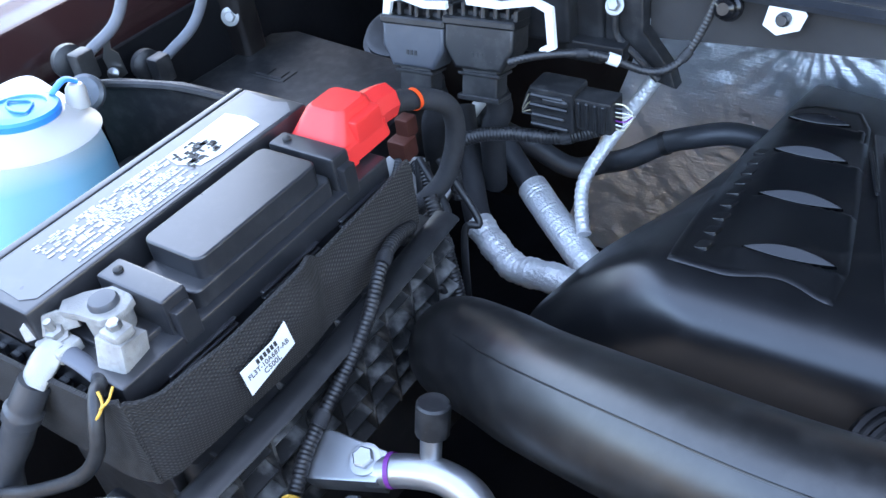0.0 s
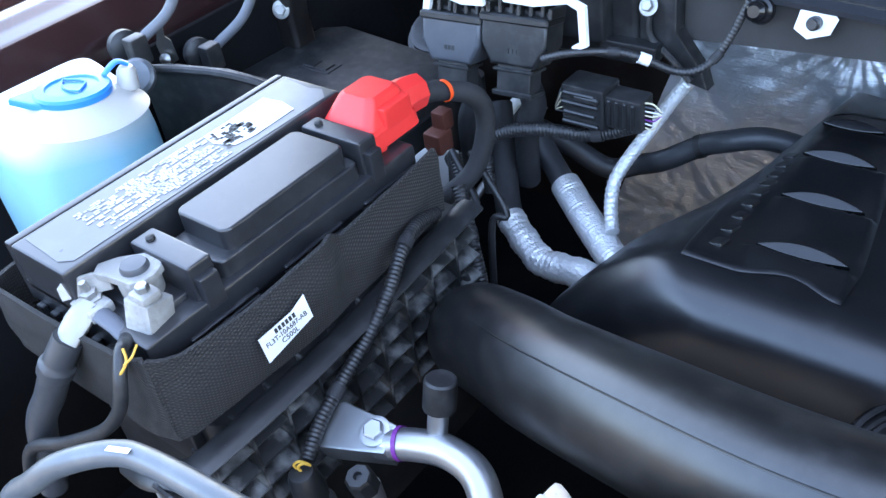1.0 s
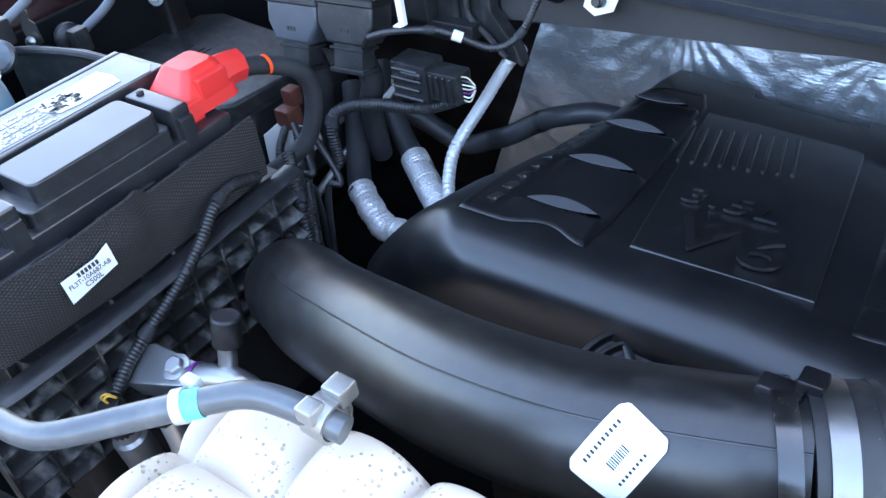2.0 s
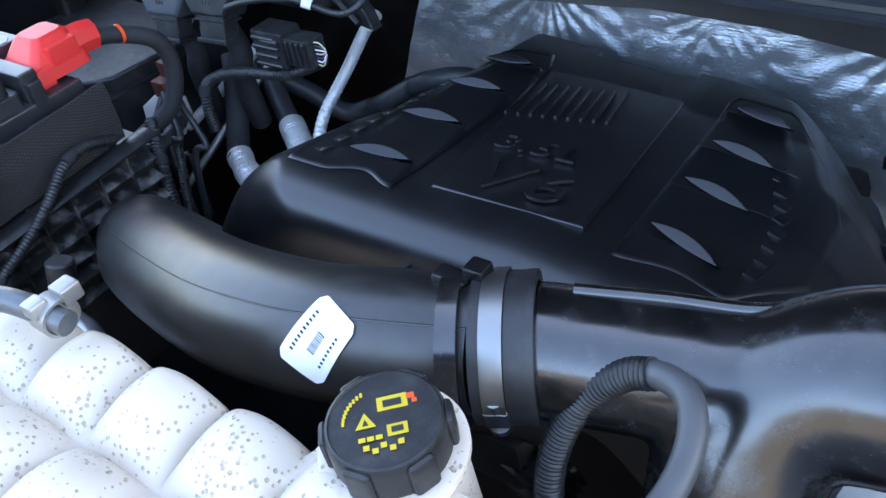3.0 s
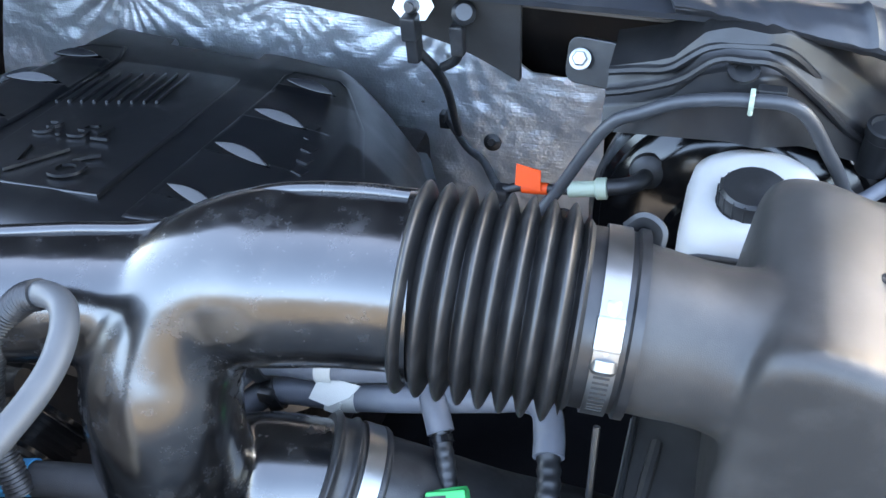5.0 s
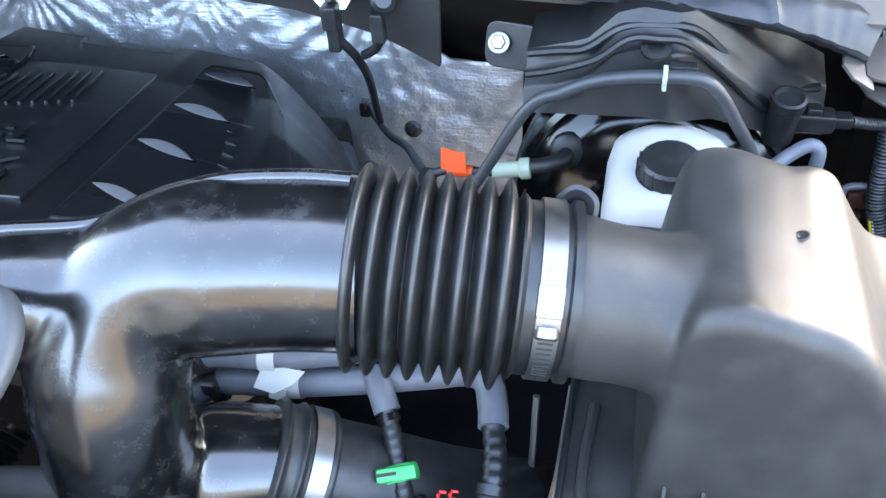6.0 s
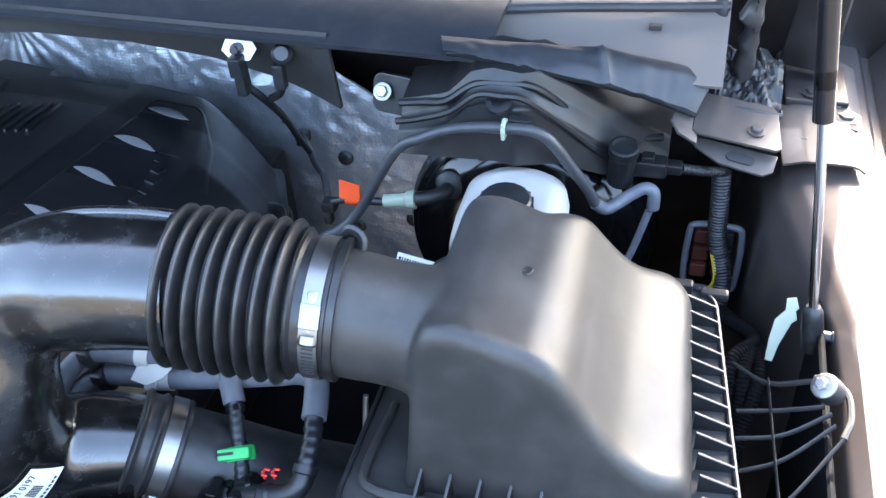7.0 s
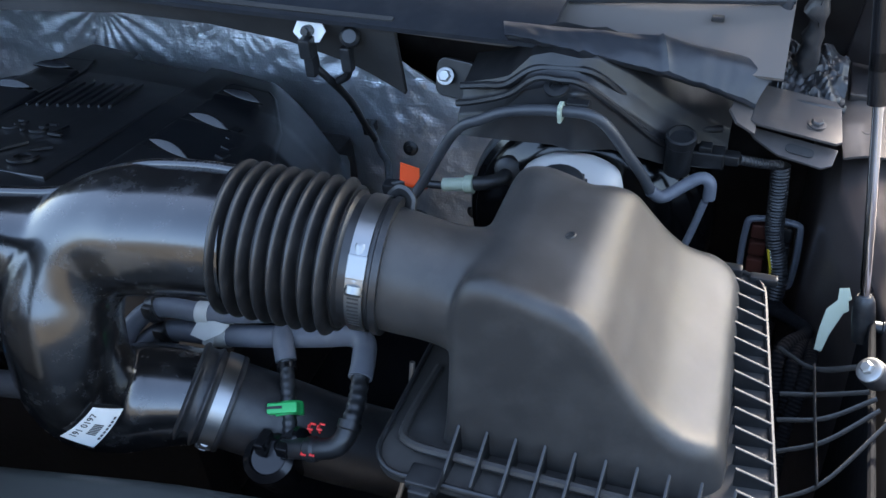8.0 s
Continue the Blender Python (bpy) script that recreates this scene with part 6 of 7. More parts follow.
# ---- coolant tank ----
tank = thing("coolant_tank", (0.13, 0.19, 1.1), "milky white quilted coolant tank with a black cap", "coolant tank")


def tank_top(u, v):
    x, y = -0.105 + 0.455 * u, 0.075 + 0.222 * v
    cx, cy = (x + 0.045) / 0.066, (y - 0.225) / 0.075
    b = (abs(math.cos(math.pi * cx)) * abs(math.cos(math.pi * (cy - 0.5)))) ** 0.45
    z = 1.247 + 0.032 * b - 0.02 * max(0, (x - 0.20) / 0.15)
    d = min(x + 0.105, 0.35 - x, y - 0.075, 0.297 - y)
    z -= 0.10 * max(0, 1 - d / 0.022) ** 2.5
    rise = math.hypot((x - 0.237), (y - 0.277)) / 0.055
    if rise < 1:
        z = max(z, 1.262)
    return (x, y, z)


part("shell", sheet(tank_top, 130, 70, 0.003), M["tank"], tank, angle=60)
part("lower_body", loft([[(x, y, z) for x, y in rounded(-0.10, 0.08, 0.345, 0.292, 0.02)] for z in (1.10, 1.18)]), M["tank"], tank)
CA = Vector((0.03, -0.08, 1)).normalized()
CC = Vector((0.2295, 0.297, 1.259))
part("neck", spin([(0.036, -0.05), (0.034, 0.012), (0.038, 0.013), (0.038, 0.018), (0.032, 0.019)], CC, CA, 40), M["tank"], tank)
tcap = part("cap", spin([(0.0295, 0.016), (0.0305, 0.022), (0.0302, 0.037), (0.0288, 0.0405), (0.0275, 0.041), (0.0270, 0.0398), (0, 0.040)], CC, CA, 56), M["dusty"], tank, "black screw cap with yellow print")
for k in range(6):
    a = radians(20 + 60 * k)
    part("grip", moved(box((0.0272, -0.0075, 0.017), (0.0328, 0.0075, 0.0395), 0.003, 2), Matrix.Translation(CC) @ frame_at(CA) @ Matrix.Rotation(a, 4, "Z")), M["dusty"], tcap)
cm = basis(CC + CA * 0.0402, (0.88, 0.47, 0), (-0.47, 0.88, 0.05)) @ Matrix.Rotation(radians(16), 4, "Z") @ Matrix.Scale(0.82, 4)
part("yellow_print", merge(bars([(0.006, 0.011, 0.018, 0.010)] + [(-0.012 + 0.005 * k, -0.018 - 0.003 * (k % 2), 0.0035, 0.0035) for k in range(5)] + [(-0.014 + 0.005 * k, -0.012, 0.004, 0.003) for k in range(3)] + [(0.007, -0.009, 0.012, 0.008)] + [(-0.006, 0.0185, 0.0, 0.0)] * 0, cm, 0.0004),
                           slab([(-0.017, -0.006), (-0.005, -0.006), (-0.011, 0.005)], 0.0004, cm @ Matrix.Translation((0.0, 0.002, 0.0004)), 0),
                           bars([(-0.024 * math.cos(0.12 * k + 0.1), 0.024 * math.sin(0.12 * k + 0.1), 0.0016, 0.0032) for k in range(9)], cm, 0.0004)), M["yellow"], tcap)
part("black_print", merge(bars([(0.006, 0.0105, 0.011, 0.005), (0.007, -0.009, 0.007, 0.004)], cm @ Matrix.Translation((0, 0, 0.0005)), 0.0003), slab([(-0.0128, -0.003), (-0.0092, -0.003), (-0.011, 0.0016)], 0.0003, cm @ Matrix.Translation((0, 0.0005, 0.0008)), 0)), M["ink"], tcap)
part("red_print", bars([(0.017, 0.013, 0.005, 0.004), (0.019, 0.009, 0.003, 0.003)], cm, 0.0005), M["orange"], tcap)
# looped overflow hose
loop = thing("overflow_hose", (0.32, 0.35, 1.1), "grey rubber hose looping over the intake, sleeved in black mesh", "hose")
part("hose", sweep([(0.308, 0.404, 1.264), (0.322, 0.402, 1.270), (0.337, 0.396, 1.270), (0.347, 0.380, 1.265), (0.350, 0.356, 1.257), (0.344, 0.322, 1.248), (0.330, 0.27, 1.236), (0.315, 0.22, 1.21)], 0.0076, 20, 8), M["loophose"], loop)
part("mesh_sleeve", conduit([(0.316, 0.403, 1.268), (0.300, 0.402, 1.260), (0.279, 0.395, 1.238), (0.266, 0.384, 1.205), (0.264, 0.372, 1.170), (0.275, 0.36, 1.13)], 0.0092, 0.003, 18), M["rubber"], loop)
fit = thing("pulley_bracket", (0.23, 0.43, 1.1), "dusty cast bracket under the intake duct", "bracket")
part("arm", merge(box((0.165, 0.41, 1.085), (0.215, 0.45, 1.135), 0.008, 2), sweep([(0.15, 0.43, 1.10), (0.19, 0.42, 1.142), (0.235, 0.425, 1.150)], 0.010, 12)), M["cast"], fit)
part("washer", spin([(0.010, 0), (0.010, 0.002), (0.007, 0.003), (0, 0.003)], (0.172, 0.405, 1.147), (0.05, -0.75, 0.65), 24), M["zinc"], fit)
part("bolt", bolt((0.172, 0.403, 1.149), (0.05, -0.75, 0.65), 0.007), M["zinc"], fit)
pulley = thing("belt_pulley", (0.204, 0.43, 1.05), "black grooved belt pulley in the shade", "pulley")
part("wheel", spin([(0.015, -0.016), (0.036, -0.016)] + [(0.037 - 0.003 * (k % 2), -0.013 + 0.0029 * k) for k in range(10)] + [(0.036, 0.017), (0.015, 0.017)], (0.207, 0.435, 1.083), (0.25, 1, 0.35), 40), M["gloss"], pulley)
part("hub", spin([(0.014, -0.020), (0.014, -0.014), (0.024, -0.012), (0.026, -0.006), (0, -0.006)], (0.207, 0.435, 1.083), (0.25, 1, 0.35), 24), M["cast"], pulley)
bt = thing("blue_taped_loom", (0.27, 0.37, 1.11), "black loom wrapped with light blue tape", "wiring loom")
part("loom", sweep([(0.17, 0.355, 1.105), (0.253, 0.370, 1.124), (0.345, 0.385, 1.128)], 0.0115, 14), M["tape"], bt)
part("tape", sweep([(0.234, 0.3665, 1.1205), (0.253, 0.370, 1.124), (0.274, 0.374, 1.1265)], 0.0122, 14), M["bluetape"], bt)

# grey sleeved coolant hoses with a strip of masking tape
pair = thing("coolant_hoses", (0.45, 0.54, 1.05), "two grey sleeved coolant hoses bound with masking tape", "hose")
part("upper_hose", sweep([(0.322, 0.49, 1.060), (0.326, 0.512, 1.078), (0.342, 0.526, 1.091), (0.365, 0.530, 1.096), (0.402, 0.532, 1.097), (0.452, 0.540, 1.102), (0.50, 0.552, 1.106), (0.58, 0.58, 1.10)], 0.0098, 18, 8), M["greyhose"], pair)
part("lower_hose", sweep([(0.326, 0.488, 1.046), (0.340, 0.512, 1.062), (0.362, 0.524, 1.071), (0.415, 0.527, 1.076), (0.47, 0.533, 1.083), (0.525, 0.540, 1.092), (0.552, 0.541, 1.099), (0.568, 0.533, 1.101), (0.575, 0.515, 1.097), (0.578, 0.500, 1.092)], 0.0108, 20, 10), M["greyhose"], pair)
part("drop_hose", sweep([(0.484, 0.534, 1.092), (0.491, 0.521, 1.092), (0.499, 0.508, 1.083)], 0.0098, 18, 6), M["greyhose"], pair)
part("tape", band((0.402, 0.532, 1.097), (1, 0.1, 0.03), 0.0102, 0.013, 0.0008), M["masking"], pair, "strip of masking tape")
part("tape", band((0.418, 0.5275, 1.0763), (1, 0.1, 0.09), 0.0112, 0.018, 0.0008), M["masking"], pair, "strip of masking tape")
part("tape_end", merge(slab([(-0.020, -0.005), (-0.004, -0.010), (0.012, -0.003), (0.020, 0.006), (0.0, 0.010), (-0.014, 0.009)], 0.001, basis((0.414, 0.517, 1.0905), (1, 0.1, 0.1), (-0.2, 0.75, 0.65)), 0), slab([(-0.007, -0.008), (0.006, -0.006), (0.008, 0.004), (-0.008, 0.006)], 0.001, basis((0.413, 0.5125, 1.0825), (1, -0.3, 0), (0, 0.4, 0.9)), 0)), M["masking"], pair)
part("clip", merge(band((0.347, 0.527, 1.092), (0.9, 0.35, 0.35), 0.0102, 0.009, 0.003), box((0.340, 0.514, 1.088), (0.352, 0.523, 1.104), 0.003)), M["plastic"], pair)
part("clip", merge(band((0.358, 0.522, 1.069), (0.85, 0.4, 0.3), 0.0112, 0.009, 0.003), box((0.351, 0.508, 1.070), (0.364, 0.517, 1.083), 0.003)), M["plastic"], pair)
valve = thing("purge_valve", (0.55, 0.45, 1.0), "black purge valve with green and red retaining clips", "valve")
part("left_stem", conduit([(0.499, 0.508, 1.083), (0.506, 0.494, 1.074), (0.513, 0.479, 1.063), (0.519, 0.466, 1.054), (0.524, 0.455, 1.046)], 0.0072, 0.007, 14), M["plastic"], valve)
part("stem_band", band((0.501, 0.504, 1.080), (0.4, -0.75, -0.5), 0.0074, 0.005, 0.0016), M["gloss"], valve)
GA = Vector((0.35, -0.75, -0.55)).normalized()
GC = Vector((0.5155, 0.474, 1.0595))
part("green_clip", merge(spin([(0.0085, -0.006), (0.0125, -0.006), (0.0135, -0.003), (0.0135, 0.004), (0.0125, 0.006), (0.0085, 0.006), (0.0085, -0.006)], GC, GA, 24, False),
                         moved(box((-0.014, -0.005, -0.006), (0.014, 0.005, 0.006), 0.002), basis(GC + Vector((0, -0.007, 0.009)), (1, 0.3, 0.1), GA))), M["green"], valve, "bright green retaining clip")
part("green_slot", moved(box((-0.013, -0.0012, 0), (0.001, 0.0012, 0.0004), 0), basis(GC + Vector((0, -0.0105, 0.0145)), (1, 0.3, 0.1), GA)), M["ink"], valve)
part("right_stem", conduit([(0.578, 0.500, 1.092), (0.582, 0.484, 1.086), (0.584, 0.468, 1.080), (0.584, 0.458, 1.075)], 0.0085, 0.009, 14), M["plastic"], valve)
part("elbow", sweep([(0.584, 0.463, 1.078), (0.583, 0.452, 1.071), (0.576, 0.445, 1.064), (0.562, 0.442, 1.059), (0.540, 0.442, 1.052), (0.525, 0.443, 1.046)], lambda s, u: 0.0092 + 0.0020 * (0.55 < u < 0.66) + 0.0012 * (u < 0.1), 18, 10), M["plastic"], valve)
part("body", merge(spin([(0.022, -0.03), (0.024, 0.0), (0.023, 0.012), (0.017, 0.016), (0.015, 0.013), (0, 0.013)], (0.512, 0.438, 1.030), (0.1, -0.4, 0.9), 28), spin([(0.012, -0.02), (0.012, 0.02), (0.009, 0.023), (0, 0.023)], (0.523, 0.449, 1.040), (0.5, 0.1, 0.4), 20),
                   box((0.502, 0.430, 1.044), (0.512, 0.450, 1.058), 0.002), box((0.522, 0.432, 1.046), (0.534, 0.442, 1.058), 0.002)), M["gloss"], valve)
for x, y, z in ((0.548, 0.449, 1.071), (0.556, 0.451, 1.071), (0.549, 0.430, 1.060), (0.557, 0.431, 1.061)):
    part("red_clip", merge(box((x, y, z), (x + 0.0055, y + 0.002, z + 0.002), 0.0006, 1), box((x, y + 0.006, z), (x + 0.0055, y + 0.008, z + 0.002), 0.0006, 1), box((x, y, z), (x + 0.0015, y + 0.008, z + 0.002), 0.0005, 1), box((x - 0.001, y + 0.003, z - 0.008), (x + 0.0012, y + 0.005, z + 0.002), 0.0005, 1)), M["red"], valve)
dip = thing("thin_steel_lines", (0.62, 0.5, 1.0), "thin bare steel lines beside the filter box", "pipe")
for a, b in (((0.628, 0.540, 1.10), (0.600, 0.47, 0.93)), ((0.64, 0.535, 1.10), (0.622, 0.48, 0.95)), ((0.60, 0.56, 1.06), (0.585, 0.50, 0.9))):
    part("line", sweep([a, Vector(a).lerp(Vector(b), 0.5) + Vector((0.006, 0, 0)), b], 0.0028, 8, 6), M["zinc"], dip)

# ---- firewall fittings ----
studs = [(0.346, 1.146, 0.899), (0.358, 1.134, 0.777), (0.452, 1.138, 0.800)]
for x, y, z in studs:
    st = thing("push_fastener", (x, y, z), "round black push fastener pinning the foil", "fastener", "fasteners of the foil")
    part("head", spin([(0.013, 0), (0.012, 0.003), (0.006, 0.005), (0.005, 0.008), (0, 0.008)], (x, y + 0.004, z), (0, -1, 0.4), 20), M["plastic"], st)


def plate_nut(x, y, z, turn, name):
    t = thing("plate_nut", (x, y, z), "white plastic plate under a black push nut", "fastener", "plate nuts of the cowl felt")
    m = basis((x, y - 0.004, z), (1, 0.05, 0), (0, 0.3, 1)) @ Matrix.Rotation(turn, 4, "Z") @ Matrix.Scale(0.78, 4)
    part("plate", slab([(-0.027, -0.006), (-0.012, -0.021), (0.016, -0.019), (0.027, -0.002), (0.018, 0.016), (-0.016, 0.018)], 0.002, m, 0.0008), M["white"], t)
    part("nut", moved(spin([(0.009, 0), (0.009, 0.010), (0.006, 0.012), (0.006, 0.018), (0, 0.018)], (0, -0.002, 0), (0, 0, 1), 12), m), M["plastic"], t)
    return t


plate_nut(0.355, 0.890, 1.222, 0.0, "a")
plate_nut(-0.178, 0.884, 1.240, 0.25, "b")
for x, y, z in ((-0.232, 0.868, 1.243),):
    s = thing("cowl_stud", (x, y, z), "black flanged stud on the cowl felt", "fastener")
    part("stud", spin([(0.015, 0), (0.013, 0.006), (0.010, 0.008), (0.010, 0.020), (0.006, 0.024), (0, 0.024)], (x, y + 0.012, z), (0.05, -0.9, 0.3), 16), M["gloss"], s)

sensor_lead = thing("vacuum_line", (0.40, 0.95, 1.1), "black vacuum line clipped down the firewall to the booster", "hose")
part("upper_plug", merge(box((0.346, 0.868, 1.190), (0.362, 0.888, 1.215), 0.003), box((0.348, 0.872, 1.165), (0.361, 0.89, 1.192), 0.003)), M["plastic"], sensor_lead)
part("second_plug", merge(spin([(0.012, 0), (0.012, 0.014), (0.008, 0.018), (0, 0.018)], (0.400, 0.902, 1.208), (0.3, -0.8, 0.5), 16), box((0.388, 0.888, 1.168), (0.402, 0.902, 1.200), 0.003)), M["plastic"], sensor_lead)
part("bridge", sweep([(0.396, 0.896, 1.172), (0.388, 0.900, 1.158), (0.374, 0.903, 1.148)], 0.005, 10), M["plastic"], sensor_lead)
part("line", sweep([(0.284, 1.138, 0.944), (0.300, 1.115, 0.944), (0.345, 1.045, 0.957), (0.385, 0.984, 0.983), (0.415, 0.925, 1.002), (0.437, 0.885, 1.018), (0.458, 0.884, 1.026), (0.50, 0.882, 1.030), (0.515, 0.882, 1.031)], 0.0050, 14, 8), M["rubber"], sensor_lead)
part("clip", merge(box((0.280, 1.120, 0.930), (0.296, 1.146, 0.948), 0.003), box((0.284, 1.112, 0.944), (0.292, 1.128, 0.958), 0.002)), M["plastic"], sensor_lead)
part("lead", sweep([(0.356, 0.884, 1.175), (0.366, 0.903, 1.145), (0.358, 0.955, 1.090), (0.340, 1.020, 1.015), (0.326, 1.070, 0.960)], 0.0048, 14, 8), M["plastic"], sensor_lead)
part("joint", merge(box((0.428, 0.873, 1.008), (0.446, 0.892, 1.024), 0.004), box((0.432, 0.868, 0.994), (0.442, 0.882, 1.010), 0.003)), M["rubber"], sensor_lead)
part("orange_tag", merge(slab([(-0.014, -0.004), (0.014, -0.005), (0.012, 0.016), (-0.015, 0.019)], 0.0015, basis((0.468, 0.876, 1.037), (1, -0.1, 0), (0.05, 0.35, 1)), 0), band((0.474, 0.883, 1.0275), (1, -0.05, 0.09), 0.0054, 0.028, 0.001)), M["orange"], sensor_lead, "bright orange tape flag")
check = thing("check_valve", (0.54, 0.885, 1.03), "pale green check valve in the vacuum line", "valve")
part("body", merge(spin([(0.006, -0.022), (0.0085, -0.021), (0.0085, 0.006), (0.0115, 0.008), (0.0115, 0.018), (0.007, 0.020)], (0.530, 0.886, 1.033), (1, 0.1, 0.12), 24)), M["mint"], check)
part("elbow", sweep([(0.548, 0.888, 1.036), (0.566, 0.892, 1.038), (0.580, 0.902, 1.040), (0.586, 0.925, 1.042)], 0.009, 16, 6), M["rubber"], check)
part("grommet", spin([(0.020, 0), (0.018, 0.006), (0.012, 0.010), (0, 0.010)], (0.585, 0.918, 1.042), (0, -1, 0.3), 24), M["rubber"], check)

booster = thing("brake_booster", (0.67, 0.92, 0.9), "glossy black round brake booster", "brake booster")
part("drum", spin([(0.155, -0.07), (0.158, -0.02), (0.150, 0.0), (0.143, 0.004), (0.138, 0.016), (0.115, 0.032), (0.075, 0.040), (0.07, 0.05), (0, 0.05)], (0.676, 0.935, 0.965), (0, -1, 0.12), 64), M["drum"], booster)
part("barcode_label", moved(box((-0.028, -0.012, 0), (0.028, 0.012, 0.001), 0), basis((0.575, 0.800, 1.005), (1, -0.1, -0.1), (0, 0.6, 0.8))), M["white"], booster, "white bar code label")
part("print", bars([(-0.024 + 0.0032 * k, 0.003, 0.0016 if k % 3 else 0.0024, 0.009) for k in range(15)] + [(-0.012, -0.008, 0.018, 0.004), (0.016, -0.008, 0.01, 0.004)], basis((0.575, 0.800, 1.005), (1, -0.1, -0.1), (0, 0.6, 0.8)) @ Matrix.Translation((0, 0, 0.001)), 0.0004), M["ink"], booster)
res = thing("brake_reservoir", (0.68, 0.77, 1.05), "translucent white brake fluid reservoir with black cap", "brake reservoir")
part("tank", loft([[(x, y + 0.012, z - 0.021) for x, y in rounded(x0, y0, x1, y1, r, 6)] for z, x0, y0, x1, y1, r in ((1.03, 0.638, 0.715, 0.732, 0.80, 0.02), (1.085, 0.630, 0.705, 0.740, 0.815, 0.026), (1.118, 0.630, 0.707, 0.742, 0.845, 0.036), (1.138, 0.634, 0.714, 0.739, 0.845, 0.040), (1.146, 0.642, 0.726, 0.732, 0.838, 0.040), (1.149, 0.654, 0.745, 0.720, 0.824, 0.032))]), M["milk"], res, angle=60)
part("cap", merge(spin([(0.026, 0), (0.0275, 0.004), (0.027, 0.021), (0.0245, 0.024), (0, 0.0235)], (0.685, 0.768, 1.121), (0, -0.1, 1), 18), spin([(0.029, -0.004), (0.029, 0.002)], (0.685, 0.768, 1.126), (0, -0.1, 1), 32)), M["plastic"], res)
for k in range(18):
    a = 2 * math.pi * k / 18
    part("grip", box((0.685 + 0.0272 * math.cos(a) - 0.0014, 0.768 + 0.0272 * math.sin(a) - 0.0014, 1.125), (0.685 + 0.0272 * math.cos(a) + 0.0014, 0.768 + 0.0272 * math.sin(a) + 0.0014, 1.1415), 0.0006, 1), M["plastic"], res, smooth=False)
part("cylinder", sweep([(0.672, 0.90, 1.0), (0.672, 0.80, 0.985), (0.672, 0.68, 0.965)], 0.030, 20), M["cast"], res)
part("bracket", box((0.600, 0.70, 1.035), (0.655, 0.735, 1.05), 0.004), M["zinc"], res)

# stamped plastic shield over the booster
shield = thing("booster_shield", (0.67, 0.86, 1.12), "dusty black moulded shield over the brake booster", "shield")


def shield_y(x):
    return 0.835 + 0.62 * max(0, x - 0.68) + 0.25 * max(0, 0.60 - x)


TOP = [(0.545, 1.178), (0.585, 1.192), (0.603, 1.200), (0.628, 1.226), (0.650, 1.232), (0.695, 1.226), (0.730, 1.200), (0.780, 1.150), (0.835, 1.108)]
LOW = [(0.545, 1.128), (0.60, 1.138), (0.66, 1.140), (0.72, 1.128), (0.77, 1.098), (0.835, 1.075)]


def shield_face(u, v):
    x = 0.545 + 0.29 * u
    top, low = pick(TOP, x), pick(LOW, x)
    if v < 0.5:
        k = v / 0.5
        return (x, shield_y(x) + 0.010 * k, low + (top - 0.030 - low) * k)
    if v < 0.62:
        k = (v - 0.5) / 0.12
        return (x, shield_y(x) + 0.010 + 0.018 * k, top - 0.030 + 0.013 * k)
    if v < 0.8:
        k = (v - 0.62) / 0.18
        return (x, shield_y(x) + 0.028 + 0.008 * k, top - 0.017 + 0.015 * k)
    k = (v - 0.8) / 0.2
    return (x, shield_y(x) + 0.036 + 0.05 * k, top - 0.002 + 0.012 * k)


part("moulding", sheet(shield_face, 60, 50, 0.003), M["shield"], shield, angle=40)
for lift, run in ((0.0045, [(0.548, 0.866, 1.1815), (0.575, 0.866, 1.1855), (0.602, 0.862, 1.192), (0.632, 0.866, 1.2115), (0.665, 0.868, 1.2145), (0.697, 0.872, 1.2095), (0.730, 0.893, 1.172), (0.758, 0.915, 1.136), (0.79, 0.938, 1.118), (0.826, 0.958, 1.112)]),
                  (0.004, [(0.549, 0.847, 1.170), (0.575, 0.845, 1.177), (0.612, 0.842, 1.192), (0.640, 0.842, 1.2135), (0.665, 0.842, 1.215), (0.690, 0.846, 1.210), (0.725, 0.868, 1.172), (0.765, 0.895, 1.123), (0.80, 0.920, 1.100)])):
    part("ridge", sweep(run, lift, 8, 6), M["shield"], shield)
part("ear", slab(rounded(-0.025, -0.024, 0.03, 0.022, 0.012), 0.006, basis((0.522, 0.912, 1.164), (1, -0.2, 0), (0, 0.3, 1)), 0.002), M["plastic"], shield)
part("bolt", bolt((0.513, 0.908, 1.168), (0, -0.8, 0.55), 0.0075, 1.4, 0.007), M["zinc"], shield)
part("slot_tab", spin([(0.013, 0), (0.013, 0.004), (0.007, 0.004), (0.007, 0.001), (0, 0.001)], (0.663, 0.842, 1.205), (0, -0.5, 1), 24), M["plastic"], shield)
arc = thing("brake_vacuum_hose", (0.62, 0.83, 1.1), "grey rubber hose arching over the shield", "hose")
part("hose", sweep([(0.46, 0.79, 1.035), (0.500, 0.81, 1.060), (0.552, 0.822, 1.146), (0.585, 0.822, 1.168), (0.62, 0.822, 1.183), (0.672, 0.822, 1.190), (0.712, 0.826, 1.183), (0.742, 0.84, 1.135), (0.757, 0.85, 1.105), (0.765, 0.855, 1.085)], 0.0060, 16, 8), M["darkhose"], arc)
part("white_clip", merge(band((0.673, 0.822, 1.190), (1, 0, 0), 0.0064, 0.004, 0.0035), box((0.671, 0.813, 1.180), (0.675, 0.818, 1.200), 0.001, 1)), M["mint"], arc, "pale plastic clip")
part("keeper", box((0.676, 0.826, 1.182), (0.70, 0.838, 1.198), 0.002), M["plastic"], arc)
